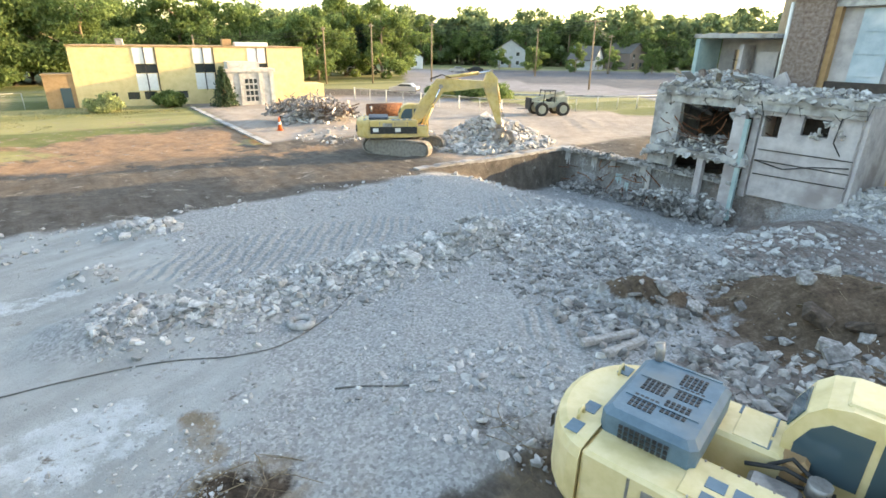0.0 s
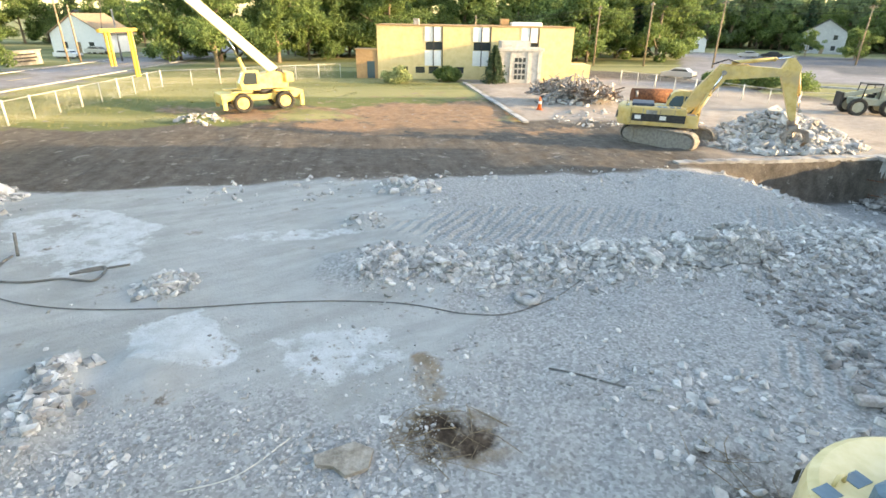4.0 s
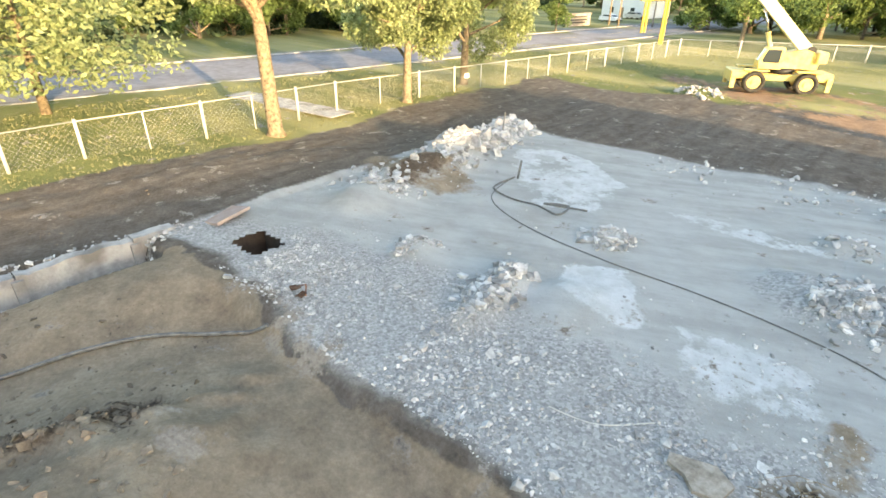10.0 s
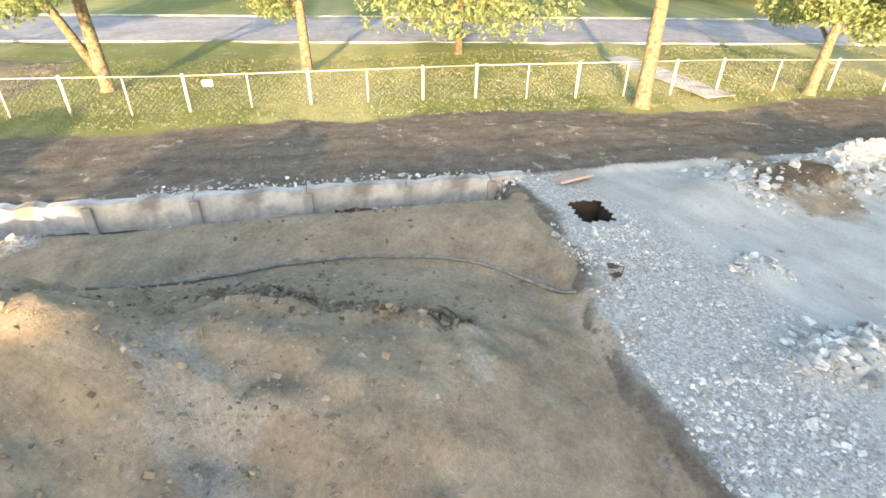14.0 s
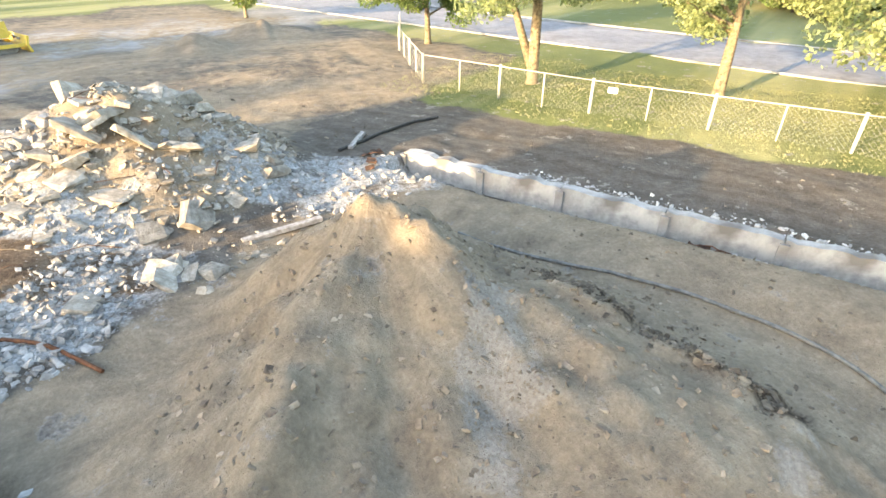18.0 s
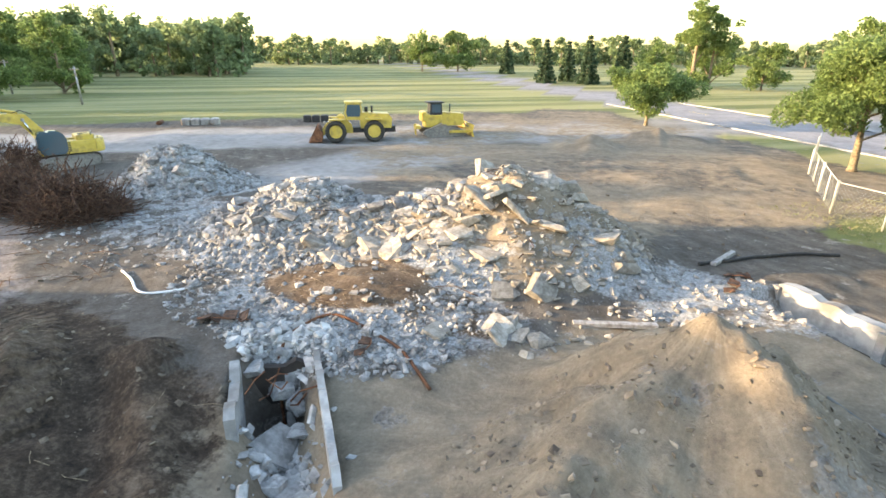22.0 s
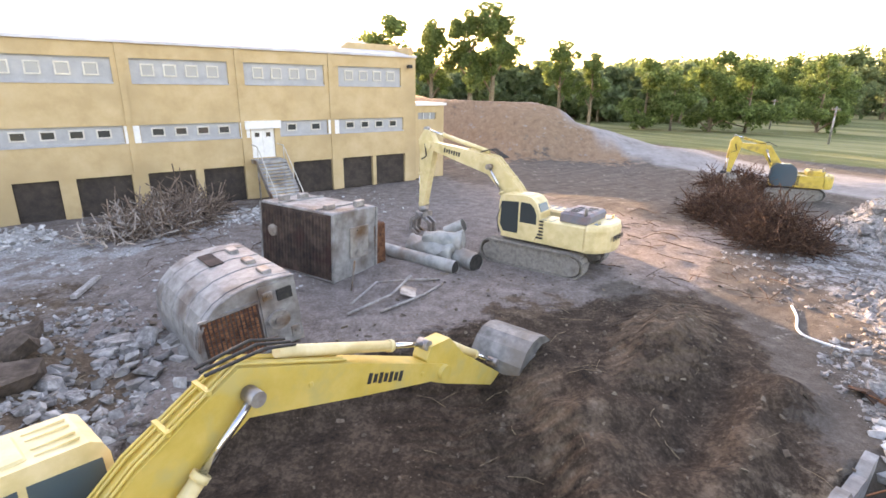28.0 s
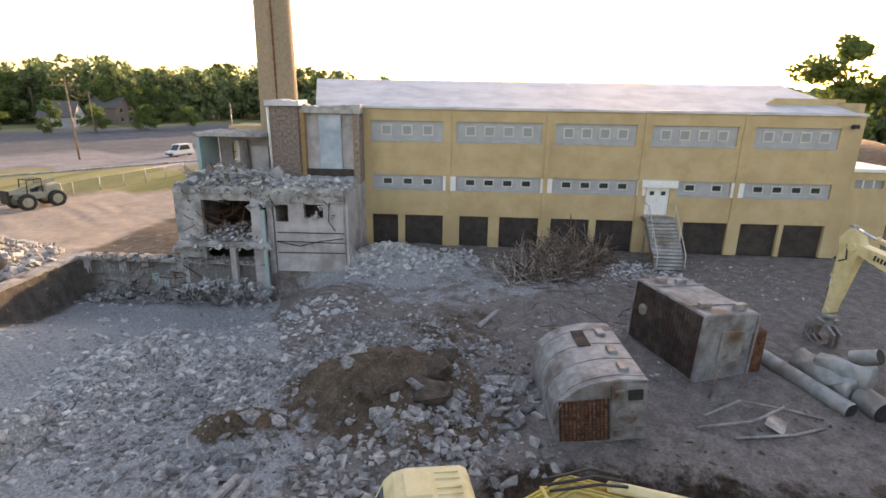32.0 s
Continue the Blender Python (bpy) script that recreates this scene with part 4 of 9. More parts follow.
part("beam", Shape().box((-5.0, 0.05, 4.4), (10.2, 0.5, 0.45)), CONCW, ruin)
part("back_wall", Shape().box((-1.9, 5.0, 7.0), (3.9, 0.3, 4.6)), PLASTER, ruin)
part("blue_panel", Shape().box((-1.85, 4.75, 7.15), (1.5, 0.16, 4.1)).box((-1.85, 4.65, 5.9), (1.5, 0.06, 0.05)).box((-1.85, 4.65, 7.0), (1.5, 0.06, 0.05)).box((-1.85, 4.65, 8.1), (1.5, 0.06, 0.05)), mat("faded_blue_sheet", [(0.30, 0.38, 0.43), (0.42, 0.50, 0.54)], 1.2, stain=(0.5, 0.55, 0.58)), ruin, "faded pale blue sheet panels")
# a solid dark strip paints the shade of the void below the sheets
part("gap_shade", Shape().box((-1.95, 4.55, 5.3), (3.3, 0.12, 0.55)), DARK, ruin, "dark strip added as shade of the gap under the sheet panels")
part("lintel", ragged(-4.0, 0.3, 9.3, 9.75, 4.3, 5.3, amp=0.15), CONCW, ruin)
part("pier_edge", Shape().box((-0.12, 4.75, 7.2), (0.26, 0.4, 4.4)), TANDK, ruin)
part("pier_edge", Shape().box((-3.66, 4.6, 7.2), (0.28, 0.5, 4.6)), TANDK, ruin)
part("brick_pier", Shape().box((-4.75, 4.6, 7.2), (1.9, 1.2, 5.2)), BRICK, ruin, "rough grey brick pier")
part("pier_cap", ragged(-5.9, -3.6, 9.75, 10.05, 3.7, 5.6, amp=0.12), ROOF, ruin)
part("downpipe", Shape().tube([(-5.85, 4.1, 9.6), (-5.8, 4.1, 5.2)], 0.1), WHITE, ruin)
# upper left room
part("room_wall", pierced_wall(4.2, 2.9, 0.25, [(0.9, 1.7, 0.9, 2.1)]), PLASTER, ruin, "grey room wall with a small window", pose(-10.0, 5.4, 5.0))
part("room_wall", Shape().box((-10.2, 4.1, 6.35), (0.25, 2.6, 2.7)), TEAL, ruin, "pale teal room wall")
part("room_wall", Shape().box((-8.0, 4.6, 6.2), (0.2, 1.5, 2.4)).box((-6.9, 4.9, 6.0), (1.2, 0.15, 2.0)), PLASTER, ruin)
part("window_frame", Shape().box((-8.7, 5.35, 6.5), (0.05, 0.12, 1.2)).box((-8.7, 5.35, 6.5), (0.8, 0.12, 0.05)), BLACK, ruin)
part("room_roof", ragged(-10.6, -6.0, 7.75, 7.98, 3.0, 7.0, amp=0.06), CONCW, ruin)
part("rear_block", Shape().box((-8.0, 9.0, 7.0), (4.4, 3.0, 2.4)), TAN, ruin)
# lower left bay
part("bay_wall", ragged(-10.6, -8.9, 0.4, 4.6, -0.1, 0.25, amp=0.25), CONCW, ruin)
part("bay_wall", Shape().box((-4.6, 2.2, 2.0), (0.35, 4.6, 5.0)), PLASTER, ruin)
# back wall coloured near-black, giving the bay its inner shade
part("bay_back", Shape().box((-7.5, 5.0, 2.0), (6.4, 0.3, 5.2)), DARK, ruin, "wall deep in the bay, darkened as shade")
part("bay_wall", Shape().box((-10.4, 2.5, 1.6), (0.3, 5.0, 6.0)), CONCW, ruin)
part("lower_floor", ragged(-10.5, -4.5, 1.25, 1.62, -0.6, 5.0, amp=0.08), CONCW, ruin, "sagging lower concrete floor")
for x0_, x1_, z_, t_ in ((-10.2, -8.2, 3.9, 14), (-8.0, -6.4, 4.1, -9), (-6.3, -5.1, 3.7, 20)):
    part("hanging_slab", Shape().box(((x0_ + x1_) / 2, 1.6, z_), (x1_ - x0_, 1.8, 0.16), Euler((radians(-18), radians(t_), 0)).to_matrix()), CONCW, ruin, "broken slab hanging from the floor above")
part("column", Shape().box((-7.0, -0.3, -0.4), (0.36, 0.36, 3.6)), PLASTER, ruin, "pale concrete column")
part("column", ragged(-5.6, -5.0, -2.4, 4.3, -0.5, -0.1, amp=0.15), PLASTER, ruin)
part("column", Shape().box((-4.85, -0.5, 0.9), (0.22, 0.22, 5.6)), TEAL, ruin)
# dark sheet put in for the shade under the lower floor
part("basement_shade", Shape().box((-8.0, 3.0, -0.6), (7.0, 0.3, 3.8)), DARK, ruin)


def cloud_pts(n, box, seed):
    r = random.Random(seed)
    return [[r.uniform(*box[0]), r.uniform(*box[1]), r.uniform(*box[2])] for _ in range(n)]


def junk(seed, n, box, r=0.03, l=(0.6, 1.6), droop=0.0):
    """Bent bars thrown about in a box."""
    rn, sh = random.Random(seed), Shape()
    for _ in range(n):
        p = Vector([rn.uniform(*b) for b in box])
        d = Vector((rn.gauss(0, 1), rn.gauss(0, 1), rn.gauss(0, 0.6))).normalized() * rn.uniform(*l)
        k = Vector((rn.gauss(0, 0.15), rn.gauss(0, 0.15), rn.gauss(0, 0.12) - droop))
        sh.tube([p - d / 2, p + k, p + d / 2 + k * 0.4], r * rn.uniform(0.6, 1.4), 4, False, False)
    return sh


# added panel: its dark colour stands for the unlit room behind the holes
part("hole_shade", Shape().box((-2.1, 1.2, 3.4), (4.1, 0.1, 2.3)), DARK, ruin, "added dark panel behind the wall's holes, as room shade")
part("wall_stub", ragged(-10.4, -7.2, 5.0, 5.9, 3.2, 3.5, amp=0.4), BRICK, ruin)
part("wall_stub", ragged(-6.0, -4.4, 5.0, 5.7, 2.2, 2.5, amp=0.35), PLASTER, ruin)
part("hanging_bar", junk(7, 60, ((-10, -4.6), (-0.2, 2.0), (2.0, 4.4)), 0.022, (0.8, 2.2), 0.2), RUST, ruin)
part("hanging_bar", junk(8, 35, ((-10, 0), (-0.5, 0.2), (4.2, 5.0)), 0.018, (0.5, 1.2), 0.3), BLACK, ruin)
part("hanging_cable", Shape().tube([(-4.3, -0.06, 1.6), (-2.8, -0.12, 1.35), (-1.5, -0.1, 1.7), (0, -0.06, 1.9)], 0.03, 5).tube([(-0.8, -0.1, 4.3), (-0.9, -0.15, 3.0), (-0.5, -0.12, 2.4)], 0.03, 5), BLACK, ruin)

# ---------------------------------------------------------------- basement walls and trench wall
def grid_wall(name, a0, b0, a1, b1, z0, z1, thick, material, label, holes=()):
    p, q = Vector(ab(a0, b0)), Vector(ab(a1, b1))
    d = q - p
    sh = pierced_wall(d.length, z1 - z0, thick, holes)
    return tagged(part(name, sh, material, None, label, pose(p.x, p.y, z0, 0, 0, math.degrees(math.atan2(d.y, d.x)))), category="wall", kind="structure")


bw1 = grid_wall("wall_basement_north", 17.5, 26.0, 30.7, 26.0, -2.9, 0.06, 0.35, PLASTER, "stained plaster basement wall below the yard", [(6.5, 6.8, 1.5, 2.0), (8.2, 8.5, 1.5, 2.1), (10.8, 11.8, 0.6, 2.6)])
bw2 = grid_wall("wall_basement_east", 30.55, 25.8, 30.55, 13.0, -2.9, 0.10, 0.35, PLASTER, "broken basement wall with open doorways", [(1.0, 2.2, 0.4, 2.5), (3.2, 3.9, 0.3, 2.4), (4.6, 5.9, 0.8, 2.5), (8.2, 12.2, 0.2, 2.2)])
# doorways are backed with a dark sheet, shade put into its colour
part("rear_wall", Shape().box((6.5, 1.6, 1.3), (13, 0.2, 2.8)), DARK, bw2, "dark sheet for the shade inside the basement")
for k in (0.3, 2.7, 4.25, 6.6):
    part("pilaster", Shape().box((k, -0.1, 1.45), (0.45, 0.25, 2.9)), CONCW, bw2)
part("cap_slab", ragged(-0.3, 13.0, 2.85, 3.1, -0.4, 0.6, amp=0.05), CONCW, bw2)
part("cap_slab", ragged(-0.2, 13.3, 2.86, 3.06, -0.1, 0.5, amp=0.04), CONCW, bw1)
part("torn_pipe", junk(21, 60, ((0.5, 8.0), (-0.5, 0.3), (0.6, 2.7)), 0.028, (0.6, 2.2), 0.15), RUST, bw2)
part("torn_sheet", Shape().box((4.9, -0.25, 1.3), (0.5, 0.08, 1.5)).box((5.6, -0.3, 1.0), (0.3, 0.06, 1.2)), TEAL, bw2, "torn teal sheet metal")

# trench wall, with joints between its lengths
tw = tagged(part("wall_trench", Shape().box((0, 0, 0), (0.02, 0.02, 0.02)), CONCW, None, "broken-topped pale concrete foundation wall in a trench", pose(*ab(-16.85, -12.3), 0, 0, 0, 126.87)), category="wall", kind="structure")
pos = 0.0
for k, ln in enumerate((3.6, 3.2, 3.6, 3.4, 3.0, 1.3)):
    o = Shape()
    n = int(ln / 0.3)
    line = [(ln * i / n, 0.1 + rr_.uniform(-0.06, 0.08)) for i in range(n + 1)]
    o.prism([(0, -1.1), (ln - 0.04, -1.1)] + [(min(x, ln - 0.04), z) for x, z in line[::-1]], -0.3, 0.12 + rr_.uniform(-0.05, 0.03))
    part("wall_length", o, CONCW, tw, m=pose(pos, 0, 0))
    part("wall_pilaster", Shape().box((0, -0.33, -0.55), (0.28, 0.2, 1.1)), CONCW, tw, m=pose(pos, 0, 0))
    pos += ln
# kerb-like edge of the slab
edge_ = tagged(part("trim_slab_edge", Shape().box((0, 0, 0), (0.02, 0.02, 0.02)), CONCW, None, "broken concrete beam along the slab's edge", pose(*ab(-13.9, 5.2), 0, 0, 0, 36.87)), category="foundation", kind="structure")
pos = 0.0
for ln in (2.6, 2.2, 2.8, 2.4, 2.6):
    part("beam_length", ragged(0, ln - 0.05, -0.7, 0.0, -0.2 + rr_.uniform(-0.08, 0.05), 0.16 + rr_.uniform(-0.06, 0.1), step=0.2, amp=0.07), CONCW, edge_, m=pose(pos, rr_.uniform(-0.08, 0.08), -0.33, 0, 0, rr_.uniform(-2, 2)))
    pos += ln
# shaft below the hole in the slab
ha, hb = (HOLE[0][0] + HOLE[1][0]) / 2, (HOLE[0][1] + HOLE[1][1]) / 2
shaft = thing("open_shaft", pose(*ab(ha, hb), 0, 0, 0, 36.87), "open rectangular shaft with broken rim in the slab", "shaft")
wv, hv = HOLE[1][0] - HOLE[0][0] + 0.5, HOLE[1][1] - HOLE[0][1] + 0.5
# walls and floor are dark in colour to paint the shaft's depth shade
part("shaft_wall", Shape().box((wv / 2, 0, -1.25), (0.1, hv, 2.5)).box((-wv / 2, 0, -1.25), (0.1, hv, 2.5)).box((0, hv / 2, -1.25), (wv, 0.1, 2.5)).box((0, -hv / 2, -1.25), (wv, 0.1, 2.5)), DARK, shaft)
part("shaft_floor", Shape().box((0, 0, -2.5), (wv, hv, 0.1)), BLACK, shaft)
part("tilted_slab", Shape().box((-2.5, 0.3, 0.1), (1.1, 1.3, 0.1), Euler((0.12, -0.22, 0.1)).to_matrix()), mat("dusty_pink_tank", [(0.30, 0.22, 0.19), (0.40, 0.32, 0.28)], 2), shaft, "dusty pink slab tilted over a caved-in hole")

# concrete channel full of rubble
chan = thing("concrete_channel", pose(7.25, -8.7, -0.45, 0, 0, -54), "broken concrete channel filled with rubble and rods", "channel")
part("channel_wall", ragged(-3.2, 1.7, -2.4, 0.4, -1.12, -0.94, amp=0.16), CONCW, chan)
part("channel_wall", ragged(-0.7, 1.7, -2.4, 0.35, 0.95, 1.2, amp=0.22), CONCW, chan)
# end wall darkened in colour, as shade of the cavity there
part("channel_end", ragged(-1.1, 1.1, -2.0, 0.15, -0.1, 0.1, amp=0.14), DARK, chan, "broken end of the channel, darkened as the hollow's shade", pose(1.9, 0, -0.1, 0, 0, 90))
for k in range(6):
    part("broken_rod", junk(31 + k, 1, ((0.7, 1.6), (-0.8, 0.6), (-0.5, 0.2)), 0.022, (0.6, 1.2), 0.1), RUST, chan)

# ---------------------------------------------------------------- office across the lawn
OFF = pose(-40.9, 59.6, 0, 0, 0, 29.1)
PALEST = mat("pale_cut_stone", [(0.40, 0.375, 0.335), (0.52, 0.495, 0.45), (0.60, 0.575, 0.53)], 2, bump=0.25, bump_scale=8)
office = thing("office_building", OFF, "two-storey cream brick office with dark windows", "building")
OL, OH, OD = 25.3, 6.45, 13.0
oh = [(6.2, 8.3, 3.6, 4.6), (12.4, 14.6, 3.6, 4.6), (18.6, 20.8, 3.6, 4.6), (2.6, 3.9, 0.75, 1.55), (4.9, 6.1, 0.75, 1.55), (10.0, 11.2, 0.75, 1.55), (6.6, 7.9, 0.7, 1.6)]
part("front_wall", pierced_wall(OL, OH, 0.3, oh), CREAM, office)
part("side_wall", Shape().box((0.15, OD / 2 + 0.3, OH / 2), (0.3, OD, OH)).box((OL - 0.15, OD / 2 + 0.3, OH / 2), (0.3, OD, OH)).box((OL / 2, OD + 0.45, OH / 2), (OL, 0.3, OH)), CREAM, office)
part("roof", Shape().box((OL / 2, OD / 2 + 0.2, OH + 0.06), (OL + 0.2, OD + 0.6, 0.14)), TANDK, office)
for x0, x1, z0, z1 in oh:
    w = part("window", Shape().box(((x0 + x1) / 2, 0.16, (z0 + z1) / 2), (x1 - x0, 0.04, z1 - z0)), GLASS, office)
    part("window_frame", Shape().box(((x0 + x1) / 2, 0.12, (z0 + z1) / 2), (0.06, 0.08, z1 - z0)), BLACK, w)
for x0 in (6.2, 12.4, 18.6):
    for z0, z1 in ((4.65, 6.35), (1.7, 3.55)):
        part("white_panel", Shape().box((x0 + 0.95, -0.03, (z0 + z1) / 2), (2.1, 0.06, z1 - z0)), WHITE, office)
    part("mullion", Shape().box((x0 + 1.0, -0.08, 4.0), (0.12, 0.1, 4.8)).box((x0 + 2.15, -0.06, 4.0), (0.12, 0.08, 4.8)), BLACK, office)
part("roof_unit", Shape().box((5.0, 2.0, OH + 0.45), (0.8, 0.8, 0.8), bevel=0.05), STEEL, office)
part("roof_unit", Shape().box((16.6, 3.0, OH + 0.5), (1.1, 1.0, 0.9), bevel=0.05), TANDK, office)
part("roof_unit", Shape().box((19.5, 3.0, OH + 0.35), (4.0, 1.5, 0.5), bevel=0.08), WHITE, office)
porch = part("side_porch", Shape().box((-1.4, 1.6, 1.75), (2.8, 3.0, 3.5)).box((-1.4, 1.6, 3.55), (3.0, 3.2, 0.14)), TANDK, office)
part("porch_door", Shape().box((-0.9, 0.08, 1.1), (1.0, 0.08, 2.1)), GLASSB, porch)
ent = part("entrance_block", Shape().box((18.0, -1.7, 1.9), (5.4, 3.4, 3.8)).box((18.0, -1.7, 3.95), (5.8, 3.8, 0.35)).box((17.4, -1.7, 4.5), (3.6, 3.0, 0.8)), PALEST, office, "old stone entrance left standing at the front")
for dx in (-1.1, 1.1, 2.4, -2.4):
    part("pilaster", Shape().box((18.0 + dx, -3.45, 1.8), (0.35, 0.15, 3.6)), PALEST, ent)
part("stone_door_grid", Shape().box((18.0, -3.42, 1.75), (1.7, 0.06, 3.0)), PALEST, ent)
for ix in range(3):
    for iz in range(4):
        part("pane", Shape().box((17.5 + ix * 0.5, -3.47, 0.7 + iz * 0.68), (0.36, 0.03, 0.5)), GLASS, ent)
part("low_annex", Shape().box((26.6, 2.0, 1.0), (2.6, 4.0, 2.0)), CREAM, office)


# ---------------------------------------------------------------- machines (x ahead, y to the left, z up)
def belt(parent, name, length, height, width, y, pads, x0=0.0, tri=False):
    """A crawler track: frame, wheels, and pads along the chain."""
    r = height / 2
    h = length / 2 - r
    if tri:
        path = [(-h, 0), (h, 0.0), (h + r, r * 0.8), (h * 0.95, r * 1.5), (-h * 0.25, height * 1.45), (-h - r, r)]
        pts = []
        for i in range(len(path)):
            p, q = Vector(path[i]), Vector(path[(i + 1) % len(path)])
            n = max(2, int((q - p).length / 0.22))
            pts += [p.lerp(q, k / n) for k in range(n)]
    else:
        pts, per = [], 2 * 2 * h + math.tau * r
        for k in range(pads):
            s = per * k / pads
            if s < 2 * h:
                pts.append(Vector((-h + s, 0)))
            elif s < 2 * h + math.pi * r:
                a = (s - 2 * h) / r
                pts.append(Vector((h + math.sin(a) * r, r - math.cos(a) * r)))
            elif s < 4 * h + math.pi * r:
                pts.append(Vector((h - (s - 2 * h - math.pi * r), height)))
            else:
                a = (s - 4 * h - math.pi * r) / r
                pts.append(Vector((-h - math.sin(a) * r, r + math.cos(a) * r)))
    sh = Shape()
    n = len(pts)
    for i in range(n):
        d = pts[(i + 1) % n] - pts[i - 1]
        ang = math.atan2(d.y, d.x)
        l = (pts[(i + 1) % n] - pts[i]).length
        sh.box((x0 + pts[i].x, y, pts[i].y + 0.02), (l * 0.93, width, 0.07), Matrix.Rotation(-ang, 3, "Y"))
        sh.box((x0 + pts[i].x, y, pts[i].y + 0.02), (0.04, width, 0.13), Matrix.Rotation(-ang, 3, "Y"))
    tr = part(name, sh, TRACK, parent)
    o = [(p.x * 0.93 + x0, 0.04 + p.y * 0.92) for p in pts[::2]]
    part("track_frame", Shape().prism(o, y - width * 0.32, y + width * 0.32), TRACK, tr)
    for sx in (-1, 1):
        wh = Shape()
        wh.tube([(x0 + sx * h, y - width * 0.42, r), (x0 + sx * h, y + width * 0.42, r)], r * 0.78, 14)
        wh.tube([(x0 + sx * h, y - width * 0.46, r), (x0 + sx * h, y + width * 0.46, r)], r * 0.3, 10)
        part("idler", wh, TRACK, tr)
    return tr


def beam2(pts, w, close=True):
    """An outline in x and z as a solid of width w about y = 0."""
    return Shape().prism(pts, -w / 2, w / 2)


def ram(parent, name, p, q, r, split=0.55, y=0.0, col=None):
    """A cylinder from p to q in x and z, with its bright rod."""
    p, q = Vector((p[0], y, p[1])), Vector((q[0], y, q[1]))
    m = p.lerp(q, split)
    c = part(name, Shape().tube([p, m], r, 12).tube([m - (m - p).normalized() * 0.12, m], r * 1.2, 12), col or YEL, parent)
    part("rod", Shape().tube([m, q], r * 0.55, 10), CHROME, c)
    part("pin", Shape().tube([q + Vector((0, -0.16, 0)), q + Vector((0, 0.16, 0))], r * 1.1, 12), STEEL, c)
    return c


def letters(text, size, material, parent, m, label=""):
    """Raised plain lettering, as a mesh."""
    cu = bpy.data.curves.new("lettering", "FONT")
    cu.body, cu.size, cu.extrude = text, size, 0.004
    tmp = bpy.data.objects.new("lettering", cu)
    me = bpy.data.meshes.new_from_object(tmp)
    bpy.data.objects.remove(tmp)
    bpy.data.curves.remove(cu)
    me.materials.clear()
    me.materials.append(material)
    return part("lettering", me, None, parent, label, m)


def bars(parent, w, h, m, material, n=6):
    """A maker's mark, as plain upright shapes in its colour."""
    sh = Shape()
    for i in range(n):
        x = -w / 2 + w * (i + 0.5) / n
        sh.box((x, 0, 0), (w / n * 0.62, 0.012, h * (0.8 if i % 2 else 1.0)))
    return part("maker_mark", sh, material, parent, m=m)


BUCK = mat("scoured_bucket_steel", [(0.13, 0.13, 0.122), (0.21, 0.21, 0.198), (0.30, 0.295, 0.278)], 2.5, rough=0.55, metal=0.4, stain=(0.20, 0.17, 0.14))


